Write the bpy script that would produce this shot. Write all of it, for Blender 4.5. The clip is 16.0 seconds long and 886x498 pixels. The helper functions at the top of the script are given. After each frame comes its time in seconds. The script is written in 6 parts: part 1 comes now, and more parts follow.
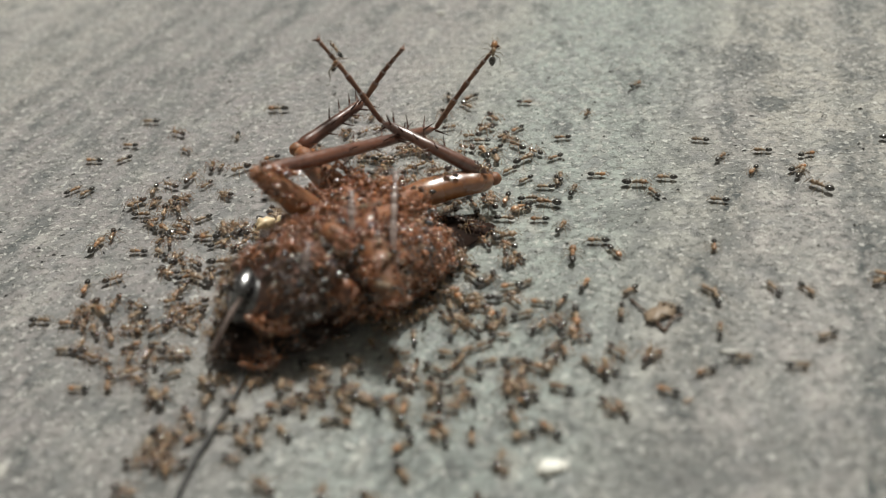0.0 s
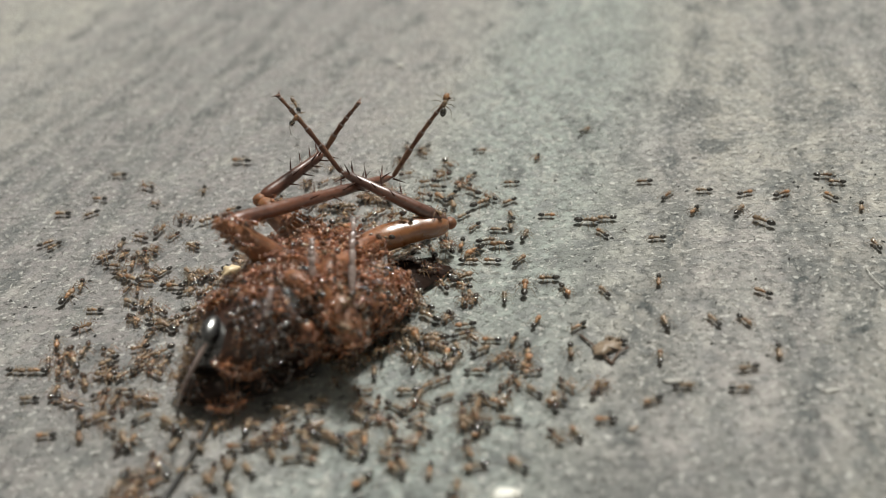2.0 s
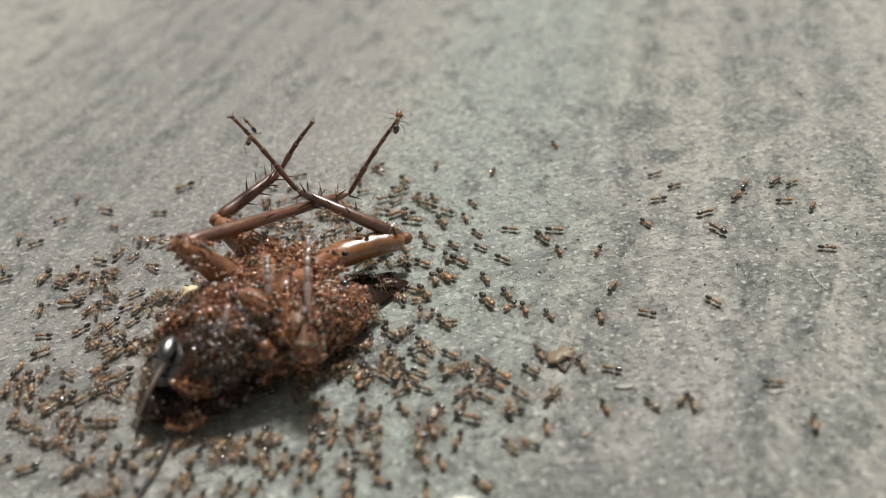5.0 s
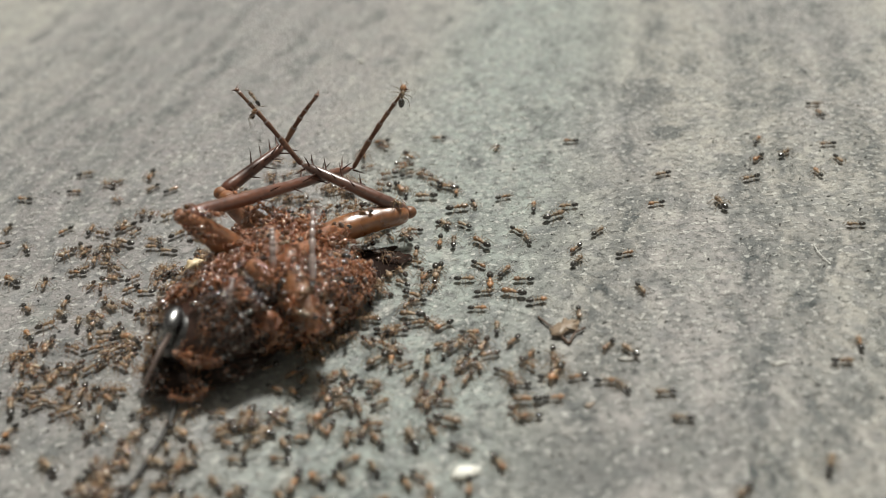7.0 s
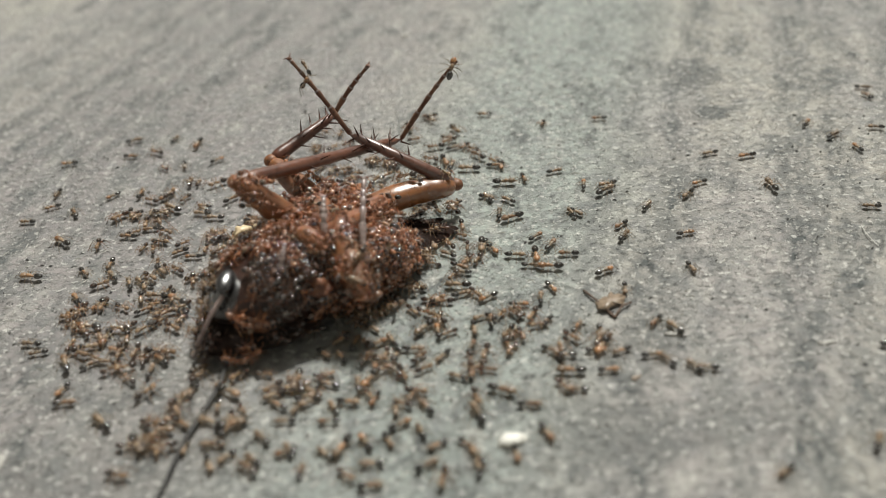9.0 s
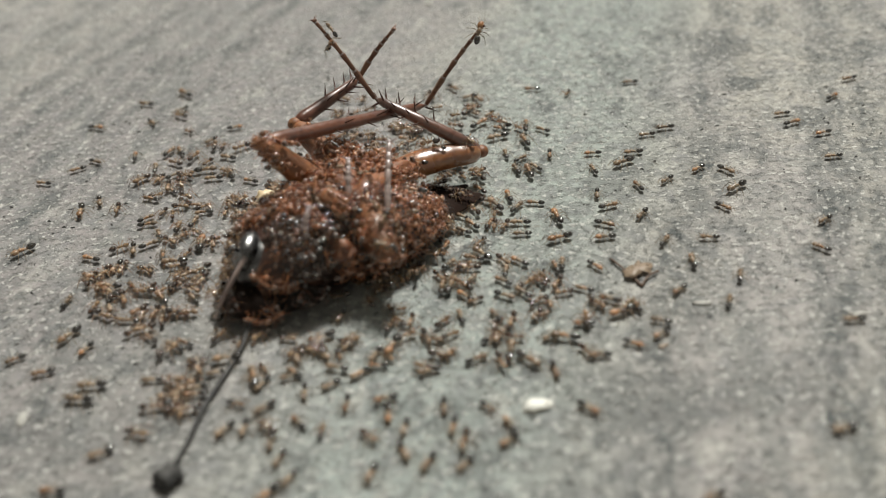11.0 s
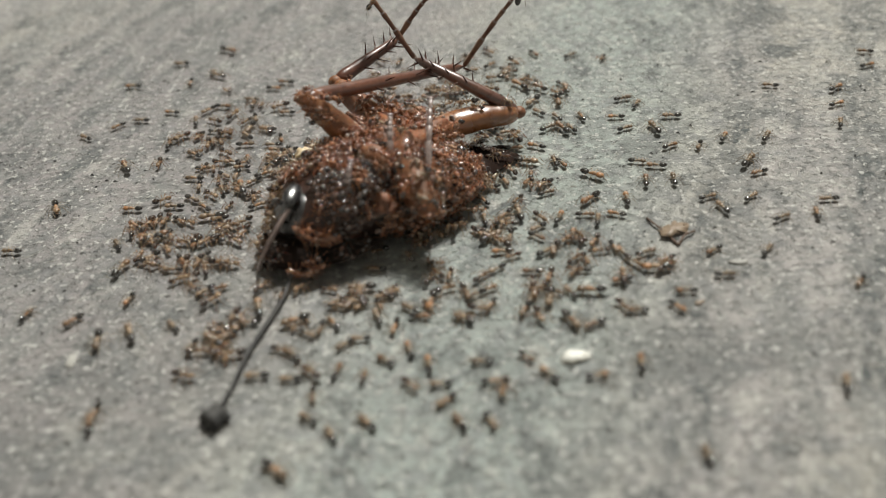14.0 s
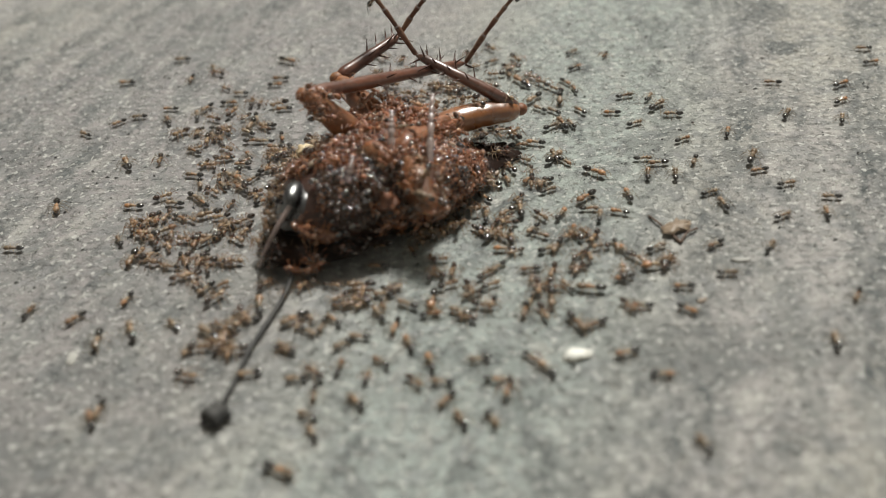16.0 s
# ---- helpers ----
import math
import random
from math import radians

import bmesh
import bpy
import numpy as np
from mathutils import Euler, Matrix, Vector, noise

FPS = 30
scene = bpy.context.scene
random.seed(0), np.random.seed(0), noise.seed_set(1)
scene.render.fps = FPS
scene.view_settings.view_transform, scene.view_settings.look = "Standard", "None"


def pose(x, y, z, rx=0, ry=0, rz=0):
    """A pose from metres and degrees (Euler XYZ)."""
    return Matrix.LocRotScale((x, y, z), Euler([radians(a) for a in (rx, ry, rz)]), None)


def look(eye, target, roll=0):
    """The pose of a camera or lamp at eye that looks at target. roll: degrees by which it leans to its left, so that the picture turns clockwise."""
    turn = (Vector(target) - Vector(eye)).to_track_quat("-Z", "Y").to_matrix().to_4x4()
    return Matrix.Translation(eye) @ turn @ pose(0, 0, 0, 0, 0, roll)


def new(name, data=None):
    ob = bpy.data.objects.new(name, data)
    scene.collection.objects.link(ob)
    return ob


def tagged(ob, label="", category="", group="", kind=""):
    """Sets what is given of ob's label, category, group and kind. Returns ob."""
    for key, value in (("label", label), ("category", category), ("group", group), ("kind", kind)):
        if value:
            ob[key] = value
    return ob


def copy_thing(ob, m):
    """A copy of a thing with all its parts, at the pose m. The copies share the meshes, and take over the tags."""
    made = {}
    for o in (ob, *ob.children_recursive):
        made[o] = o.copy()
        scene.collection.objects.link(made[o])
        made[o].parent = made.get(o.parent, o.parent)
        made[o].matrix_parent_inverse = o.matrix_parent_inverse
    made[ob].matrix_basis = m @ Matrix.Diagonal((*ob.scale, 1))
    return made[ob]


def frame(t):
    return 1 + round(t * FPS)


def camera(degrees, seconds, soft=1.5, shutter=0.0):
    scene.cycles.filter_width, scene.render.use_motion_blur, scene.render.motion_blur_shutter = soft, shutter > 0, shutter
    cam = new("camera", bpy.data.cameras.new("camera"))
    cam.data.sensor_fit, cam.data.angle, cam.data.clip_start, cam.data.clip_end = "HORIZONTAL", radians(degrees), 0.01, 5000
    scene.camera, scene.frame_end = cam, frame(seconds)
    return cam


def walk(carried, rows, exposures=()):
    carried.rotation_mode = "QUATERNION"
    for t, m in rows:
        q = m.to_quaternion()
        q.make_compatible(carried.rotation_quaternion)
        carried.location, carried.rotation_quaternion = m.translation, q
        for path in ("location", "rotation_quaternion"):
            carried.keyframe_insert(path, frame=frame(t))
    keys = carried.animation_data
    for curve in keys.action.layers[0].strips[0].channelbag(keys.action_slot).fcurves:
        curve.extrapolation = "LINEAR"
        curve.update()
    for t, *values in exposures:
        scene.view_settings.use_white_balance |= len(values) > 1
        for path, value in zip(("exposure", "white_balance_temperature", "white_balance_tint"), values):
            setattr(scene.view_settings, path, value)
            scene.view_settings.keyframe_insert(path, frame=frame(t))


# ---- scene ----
cam = camera(50.5, 16.0, 1.1)
PATH = [
    (0, (0.00711, -0.08166, 0.06381), (0.00269, -0.00181, 0.00377), -5.36),
    (0.5, (0.00711, -0.08279, 0.06444), (0.00320, -0.00209, 0.00552), -5.13),
    (1, (0.00803, -0.08328, 0.06479), (0.00534, -0.00220, 0.00632), -5.29),
    (1.5, (0.00932, -0.08447, 0.06554), (0.00753, -0.00290, 0.00772), -5.60),
    (2, (0.00921, -0.08588, 0.06651), (0.00784, -0.00336, 0.01005), -5.52),
    (2.5, (0.00943, -0.08663, 0.06694), (0.00826, -0.00367, 0.01112), -5.52),
    (3, (0.01034, -0.08714, 0.06719), (0.01019, -0.00397, 0.01167), -5.61),
    (3.5, (0.01137, -0.08731, 0.06714), (0.01240, -0.00412, 0.01166), -5.92),
    (4, (0.01137, -0.08722, 0.06729), (0.01235, -0.00415, 0.01164), -5.93),
    (6.5, (0.01158, -0.08801, 0.06716), (0.01400, -0.00450, 0.01221), -5.95),
    (7, (0.01076, -0.08843, 0.06626), (0.01211, -0.00604, 0.00960), -5.82),
    (7.5, (0.01018, -0.09007, 0.06645), (0.01085, -0.00756, 0.00996), -5.77),
    (8, (0.00960, -0.08990, 0.06629), (0.00960, -0.00744, 0.00971), -5.67),
    (8.5, (0.00908, -0.08965, 0.06605), (0.00849, -0.00789, 0.00846), -5.63),
    (9, (0.00786, -0.08974, 0.06584), (0.00660, -0.00822, 0.00792), -5.37),
    (9.5, (0.00729, -0.08939, 0.06544), (0.00513, -0.00845, 0.00674), -5.28),
    (12, (0.00642, -0.08988, 0.06309), (0.00313, -0.01011, 0.00287), -5.32),
    (12.5, (0.00635, -0.08969, 0.06299), (0.00274, -0.01054, 0.00197), -5.39),
    (13, (0.00579, -0.09050, 0.06278), (0.00205, -0.01139, 0.00173), -5.25),
    (13.5, (0.00502, -0.09126, 0.06283), (0.00078, -0.01234, 0.00156), -5.10),
    (14, (0.00403, -0.09253, 0.06267), (-0.00076, -0.01336, 0.00178), -5.03),
    (14.5, (0.00402, -0.09252, 0.06287), (-0.00089, -0.01341, 0.00191), -5.02),
    (15, (0.00389, -0.09251, 0.06292), (-0.00086, -0.01341, 0.00191), -4.98),
    (15.5, (0.00384, -0.09221, 0.06264), (-0.00095, -0.01332, 0.00138), -4.98),
    (16, (0.00389, -0.09223, 0.06264), (-0.00095, -0.01332, 0.00141), -4.99),
]
walk(cam, [(t, look(eye, target, roll)) for t, eye, target, roll in PATH],
     exposures=((0.0, 0.0), (2.5, 0.01), (4.0, 0.03), (6.5, 0.07), (9.0, 0.05), (12.0, 0.03), (13.0, 0.0), (16.0, 0.0)))
DOF_FOCUS, DOF_STOP = 0.116, 17.0
cam.data.dof.use_dof = True
cam.data.dof.focus_distance, cam.data.dof.aperture_fstop = DOF_FOCUS, DOF_STOP

# ---- light: one ceiling bulb behind the insect, and what the room throws back ----
world = bpy.data.worlds.new("world")
world.use_nodes = True
scene.world = world
world.node_tree.nodes["Background"].inputs[0].default_value = (0.80, 0.85, 0.9, 1)
world.node_tree.nodes["Background"].inputs[1].default_value = 0.02
bulb = new("ceiling_bulb", bpy.data.lights.new("ceiling_bulb", "AREA"))
bulb.data.shape, bulb.data.size, bulb.data.energy, bulb.data.color = "DISK", 0.40, 86, (0.98, 0.97, 0.90)
bulb.matrix_world = look((0.48, 1.12, 2.15), (0, 0, 0))

MM = 0.001
UP = Vector((0, 0, 1))


# ---- materials ----
def blank(name, rough=0.5, spec=0.5):
    m = bpy.data.materials.new(name)
    m.use_nodes = True
    nt = m.node_tree
    p = nt.nodes["Principled BSDF"]
    p.inputs["Roughness"].default_value = rough
    p.inputs["Specular IOR Level"].default_value = spec
    return m, nt, p


def put(nt, kind, **values):
    n = nt.nodes.new(kind)
    for k, v in values.items():
        if k in n.inputs:
            n.inputs[k].default_value = v
        else:
            n.inputs[k.replace("_", " ")].default_value = v
    return n


def maths(nt, op, a, b=None, clamp=False):
    n = nt.nodes.new("ShaderNodeMath")
    n.operation, n.use_clamp = op, clamp
    for i, v in enumerate((a, b)):
        if v is None:
            continue
        if isinstance(v, (int, float)):
            n.inputs[i].default_value = v
        else:
            nt.links.new(v, n.inputs[i])
    return n.outputs[0]


def blend(nt, fac, a, b, mode="MIX"):
    n = nt.nodes.new("ShaderNodeMix")
    n.data_type, n.blend_type, n.clamp_factor = "RGBA", mode, True
    for i, v in ((0, fac), (6, a), (7, b)):
        if isinstance(v, (int, float)):
            n.inputs[i].default_value = v
        elif isinstance(v, tuple):
            n.inputs[i].default_value = (*v, 1)
        else:
            nt.links.new(v, n.inputs[i])
    return n.outputs[2]


def grain(nt, vector, scale, detail=3.0, rough=0.55, lo=0.35, hi=0.65):
    n = put(nt, "ShaderNodeTexNoise", Scale=scale, Detail=detail, Roughness=rough)
    nt.links.new(vector, n.inputs["Vector"])
    r = put(nt, "ShaderNodeMapRange")
    r.interpolation_type = "SMOOTHSTEP"
    r.inputs["From Min"].default_value, r.inputs["From Max"].default_value = lo, hi
    nt.links.new(n.outputs["Fac"], r.inputs["Value"])
    return r.outputs["Result"]


def chitin(name, base, other, dark, scale=900.0, rough=0.3, bump=0.25, spread=0.35, coat=0.0, see=0.0):
    """A shell: two tones in large patches, fine dark pitting, relief, and a tone that differs from piece to piece."""
    m, nt, p = blank(name, rough)
    co = nt.nodes.new("ShaderNodeTexCoord").outputs["Object"]
    c = blend(nt, grain(nt, co, scale * 0.35), base, other)
    c = blend(nt, maths(nt, "MULTIPLY", grain(nt, co, scale * 2.2, lo=0.5, hi=0.75), 0.6), c, dark)
    info = nt.nodes.new("ShaderNodeObjectInfo")
    tone = maths(nt, "ADD", maths(nt, "MULTIPLY", info.outputs["Random"], spread), 1.0 - spread / 2)
    hsv = nt.nodes.new("ShaderNodeHueSaturation")
    nt.links.new(tone, hsv.inputs["Value"])
    nt.links.new(c, hsv.inputs["Color"])
    nt.links.new(hsv.outputs[0], p.inputs["Base Color"])
    rr = maths(nt, "ADD", maths(nt, "MULTIPLY", grain(nt, co, scale), 0.22), rough - 0.08)
    nt.links.new(rr, p.inputs["Roughness"])
    p.inputs["Coat Weight"].default_value = coat
    p.inputs["Coat IOR"].default_value = 1.7
    p.inputs["Coat Roughness"].default_value = 0.06
    if see:
        p.inputs["Subsurface Weight"].default_value = see
        p.inputs["Subsurface Radius"].default_value = (0.5, 0.2, 0.08)
        p.inputs["Subsurface Scale"].default_value = 0.0008
    b = put(nt, "ShaderNodeBump", Strength=bump, Distance=0.00008)
    n = put(nt, "ShaderNodeTexNoise", Scale=scale * 1.6, Detail=4.0)
    nt.links.new(co, n.inputs["Vector"])
    nt.links.new(n.outputs["Fac"], b.inputs["Height"])
    nt.links.new(b.outputs[0], p.inputs["Normal"])
    return m


def swarm_shell(name, base, other):
    """The shell of the joined swarm: the tone differs from body to body."""
    m, nt, p = blank(name, 0.25)
    p.inputs["Coat Weight"].default_value, p.inputs["Coat Roughness"].default_value, p.inputs["Coat IOR"].default_value = 1.0, 0.06, 1.75
    g = nt.nodes.new("ShaderNodeNewGeometry")
    c = blend(nt, g.outputs["Random Per Island"], base, other)
    co = nt.nodes.new("ShaderNodeTexCoord").outputs["Object"]
    c = blend(nt, maths(nt, "MULTIPLY", grain(nt, co, 2500.0, lo=0.45, hi=0.7), 0.5), c, (0.03, 0.012, 0.006))
    nt.links.new(c, p.inputs["Base Color"])
    p.inputs["Subsurface Weight"].default_value = 0.2
    p.inputs["Subsurface Radius"].default_value = (0.5, 0.25, 0.12)
    p.inputs["Subsurface Scale"].default_value = 0.0005
    return m


def ant_shell(name, plain, red, dark, share):
    """The clear shell of an ant: most are grey-tan, some reddish."""
    m, nt, p = blank(name, 0.3)
    co = nt.nodes.new("ShaderNodeTexCoord").outputs["Object"]
    info = nt.nodes.new("ShaderNodeObjectInfo")
    pick = put(nt, "ShaderNodeMapRange")
    pick.inputs["From Min"].default_value, pick.inputs["From Max"].default_value = 1.0 - share, 1.0 - share * 0.5
    nt.links.new(info.outputs["Random"], pick.inputs["Value"])
    c = blend(nt, pick.outputs["Result"], plain, red)
    c = blend(nt, maths(nt, "MULTIPLY", grain(nt, co, 2400.0, lo=0.42, hi=0.66), 0.6), c, dark)
    hsv = nt.nodes.new("ShaderNodeHueSaturation")
    tone = maths(nt, "FRACT", maths(nt, "MULTIPLY", info.outputs["Random"], 7.3))
    nt.links.new(maths(nt, "ADD", maths(nt, "MULTIPLY", tone, 0.8), 0.6), hsv.inputs["Value"])
    nt.links.new(c, hsv.inputs["Color"])
    nt.links.new(hsv.outputs[0], p.inputs["Base Color"])
    p.inputs["Coat Weight"].default_value, p.inputs["Coat Roughness"].default_value = 0.6, 0.08
    p.inputs["Subsurface Weight"].default_value = 0.2
    p.inputs["Subsurface Radius"].default_value = (0.5, 0.3, 0.18)
    p.inputs["Subsurface Scale"].default_value = 0.0004
    return m


GRAIN_X, GRAIN_Y = 0.954, -0.299    # across the grain of the board


def board_material():
    m, nt, p = blank("worn_grey_board", 0.75, 0.35)
    co = nt.nodes.new("ShaderNodeTexCoord").outputs["Object"]
    sep = nt.nodes.new("ShaderNodeSeparateXYZ")
    nt.links.new(co, sep.inputs[0])
    x, y = sep.outputs["X"], sep.outputs["Y"]
    # u runs across the grain, v along it
    wob = put(nt, "ShaderNodeTexNoise", Scale=55.0, Detail=2.0)
    nt.links.new(co, wob.inputs["Vector"])
    wob = maths(nt, "MULTIPLY", maths(nt, "SUBTRACT", wob.outputs["Fac"], 0.5), 0.007)
    u = maths(nt, "ADD", maths(nt, "ADD", maths(nt, "MULTIPLY", x, GRAIN_X), maths(nt, "MULTIPLY", y, GRAIN_Y)), wob)
    v = maths(nt, "ADD", maths(nt, "MULTIPLY", x, -GRAIN_Y), maths(nt, "MULTIPLY", y, GRAIN_X))

    def along(su, sv):
        c = nt.nodes.new("ShaderNodeCombineXYZ")
        nt.links.new(maths(nt, "MULTIPLY", u, su), c.inputs[0])
        nt.links.new(maths(nt, "MULTIPLY", v, sv), c.inputs[1])
        return c.outputs[0]

    def stripe(centre, half):
        d = maths(nt, "DIVIDE", maths(nt, "ABSOLUTE", maths(nt, "SUBTRACT", u, centre * MM)), half * MM)
        r = put(nt, "ShaderNodeMapRange")
        r.interpolation_type = "SMOOTHSTEP"
        for k, val in (("From Min", 0.25), ("From Max", 1.0), ("To Min", 1.0), ("To Max", 0.0)):
            r.inputs[k].default_value = val
        nt.links.new(d, r.inputs["Value"])
        return r.outputs[0]

    def spot(px, py, rx, ry):
        a = maths(nt, "DIVIDE", maths(nt, "SUBTRACT", x, px * MM), rx * MM)
        b = maths(nt, "DIVIDE", maths(nt, "SUBTRACT", y, py * MM), ry * MM)
        d = maths(nt, "ADD", maths(nt, "MULTIPLY", a, a), maths(nt, "MULTIPLY", b, b))
        d = maths(nt, "ADD", d, maths(nt, "MULTIPLY", maths(nt, "SUBTRACT", rag, 0.5), 2.8))
        r = put(nt, "ShaderNodeMapRange")
        r.interpolation_type = "SMOOTHSTEP"
        for k, val in (("From Min", 0.3), ("From Max", 1.2), ("To Min", 1.0), ("To Max", 0.0)):
            r.inputs[k].default_value = val
        nt.links.new(d, r.inputs["Value"])
        return r.outputs[0]

    ragged = put(nt, "ShaderNodeTexNoise", Scale=420.0, Detail=4.0, Roughness=0.65)
    nt.links.new(co, ragged.inputs["Vector"])
    rag = ragged.outputs["Fac"]
    warm, cool, mauve = (0.425, 0.403, 0.362), (0.318, 0.38, 0.356), (0.37, 0.347, 0.335)
    c = blend(nt, grain(nt, along(1.0, 0.45), 38.0, lo=0.4, hi=0.62), warm, mauve)
    c = blend(nt, maths(nt, "MULTIPLY", stripe(9, 24), 0.7), c, cool)
    c = blend(nt, maths(nt, "MULTIPLY", stripe(-46, 54), 0.9), c, (0.285, 0.262, 0.262))
    # dark bands and dashes along the grain
    broken = grain(nt, along(1.0, 0.5), 230.0, 5.0, 0.65, 0.40, 0.62)
    bands = None
    for centre, half, amount in ((31.5, 4, 0.95), (46.5, 3.8, 0.95), (52.5, 3.6, 0.85), (61, 5, 0.85), (23, 3.6, 0.5), (38, 2.5, 0.3), (-28, 2.4, 0.3), (-35, 2.4, 0.45), (-44, 2.2, 0.55), (-50.5, 2.6, 0.8), (-56, 2.2, 0.65), (-61, 2.2, 0.6), (-65.5, 2.4, 0.8),
                                 (-72, 2.4, 0.6), (-82, 3.4, 0.7), (15, 3, 0.3), (80, 7, 0.4)):
        s = maths(nt, "MULTIPLY", stripe(centre, half), amount)
        bands = s if bands is None else maths(nt, "MAXIMUM", bands, s)
    dashes = maths(nt, "MULTIPLY", grain(nt, along(1.0, 0.5), 190.0, 4.0, 0.6, 0.51, 0.64), 0.75)
    grit = grain(nt, along(1.0, 0.7), 900.0, 4.0, 0.7, 0.36, 0.58)
    dark = maths(nt, "MULTIPLY", maths(nt, "MAXIMUM", maths(nt, "MULTIPLY", bands, maths(nt, "ADD", maths(nt, "MULTIPLY", broken, 0.75), 0.25)), dashes), maths(nt, "ADD", maths(nt, "MULTIPLY", grit, 0.7), 0.4))
    for px, py, rx, ry, amount in ((46.8, 31.5, 3.4, 2.8, 0.95), (48, 44, 4.0, 4.5, 0.75), (43, 41, 2.0, 2.5, 0.6), (38, 15, 2.0, 4.0, 0.6), (34, 4, 1.8, 5.0, 0.65), (53, 7, 2.2, 3.5, 0.6), (35, 28, 2.5, 3.5, 0.4), (28, 12, 3.0, 3.0, 0.45), (22, -29, 7, 5, 0.6), (33, -29, 8, 4, 0.45), (24, 7.5, 4.5, 3.2, 0.5), (-24, -31, 7, 4, 0.35),
                                   (-32, -31, 3, 2.5, 0.4), (-33, -8, 11, 9, 0.22), (-32, -30, 12, 8, 0.25), (-24, -18, 8, 5, 0.2), (-17, -27, 5, 3, 0.3), (-38, -40, 10, 6, 0.5), (-27, -38, 6, 4, 0.4), (-34, -28, 4, 3, 0.5), (-34, -18, 4, 3, 0.4), (-26, -15, 3.5, 3, 0.4), (10, -33, 6, 3, 0.25), (-40, 44, 8, 5, 0.35), (35, 20, 5, 3, 0.3)):
        dark = maths(nt, "MAXIMUM", dark, maths(nt, "MULTIPLY", spot(px, py, rx, ry), amount))
    # short fibres lying across: light and dark
    fib = nt.nodes.new("ShaderNodeCombineXYZ")
    nt.links.new(maths(nt, "MULTIPLY", x, 0.85), fib.inputs[0])
    nt.links.new(y, fib.inputs[1])
    light = grain(nt, fib.outputs[0], 1300.0, 3.0, 0.65, 0.56, 0.63)
    pits = grain(nt, fib.outputs[0], 1150.0, 5.0, 0.72, 0.52, 0.68)
    c = blend(nt, maths(nt, "MULTIPLY", pits, 0.6), c, (0.13, 0.135, 0.13))
    mott = grain(nt, co, 520.0, 6.0, 0.75, 0.38, 0.64)
    c = blend(nt, maths(nt, "MULTIPLY", mott, 0.58), c, (0.21, 0.21, 0.2))
    blot = grain(nt, co, 170.0, 4.0, 0.6, 0.42, 0.66)
    c = blend(nt, maths(nt, "MULTIPLY", blot, 0.4), c, (0.25, 0.265, 0.255))
    patch = grain(nt, co, 340.0, 5.0, 0.68, 0.50, 0.61)
    c = blend(nt, maths(nt, "MULTIPLY", patch, 0.33), c, (0.185, 0.18, 0.195))
    worn = grain(nt, along(1.0, 0.6), 240.0, 4.0, 0.6, 0.54, 0.70)
    c = blend(nt, maths(nt, "MULTIPLY", worn, 0.5), c, (0.47, 0.455, 0.42))
    c = blend(nt, maths(nt, "MULTIPLY", dark, maths(nt, "ADD", maths(nt, "MULTIPLY", rag, 1.3), 0.3)), c, (0.092, 0.10, 0.10))
    fleck = grain(nt, fib.outputs[0], 820.0, 3.0, 0.6, 0.53, 0.62)
    c = blend(nt, maths(nt, "MULTIPLY", fleck, 0.58), c, (0.17, 0.175, 0.17))
    c = blend(nt, maths(nt, "MULTIPLY", light, 0.62), c, (0.64, 0.63, 0.60))
    nt.links.new(c, p.inputs["Base Color"])
    h = maths(nt, "ADD", maths(nt, "MULTIPLY", light, 0.5), maths(nt, "SUBTRACT", maths(nt, "MULTIPLY", mott, 0.6), maths(nt, "MULTIPLY", pits, 0.9)))
    b = put(nt, "ShaderNodeBump", Strength=0.9, Distance=0.00018)
    nt.links.new(h, b.inputs["Height"])
    nt.links.new(b.outputs[0], p.inputs["Normal"])
    return m


BOARD = board_material()
PAINT = chitin("wall_paint", (0.58, 0.57, 0.54), (0.54, 0.53, 0.505), (0.47, 0.46, 0.44), 4.0, 0.7, 0.1, 0.0)
SHELL = chitin("chestnut_shell", (0.05, 0.019, 0.010), (0.024, 0.010, 0.007), (0.014, 0.007, 0.005), 420.0, 0.4, 0.6, 0.2, 0.15)
HIP = chitin("brown_hip", (0.29, 0.115, 0.050), (0.16, 0.06, 0.028), (0.07, 0.027, 0.013), 900.0, 0.5, 1.0, 0.3, 0.25, 0.25)
BLACK = chitin("black_shell", (0.012, 0.012, 0.014), (0.02, 0.018, 0.018), (0.006, 0.005, 0.005), 400.0, 0.2, 0.08, 0.1, 1.0)
BLACK.node_tree.nodes["Principled BSDF"].inputs["Coat Roughness"].default_value = 0.2
AMBER_LEG = chitin("amber_leg", (0.29, 0.115, 0.040), (0.17, 0.062, 0.023), (0.08, 0.028, 0.012), 420.0, 0.24, 0.12, 0.15, 1.0, 0.15)
AMBER_LEG.node_tree.nodes["Principled BSDF"].inputs["Coat Roughness"].default_value = 0.27
DULL_LEG = chitin("dull_amber_leg", (0.27, 0.115, 0.048), (0.17, 0.068, 0.030), (0.08, 0.030, 0.015), 760.0, 0.48, 1.0, 0.15, 0.2, 0.25)
RED_LEG = chitin("red_brown_leg", (0.15, 0.055, 0.030), (0.085, 0.029, 0.017), (0.03, 0.011, 0.008), 800.0, 0.36, 0.8, 0.15, 0.35)
SHINY_LEG = chitin("wet_red_brown_leg", (0.15, 0.055, 0.030), (0.085, 0.029, 0.017), (0.03, 0.011, 0.008), 800.0, 0.3, 0.3, 0.15, 1.0)
SHINY_LEG.node_tree.nodes["Principled BSDF"].inputs["Coat Roughness"].default_value = 0.36
RED_LEG.node_tree.nodes["Principled BSDF"].inputs["Coat Roughness"].default_value = 0.38
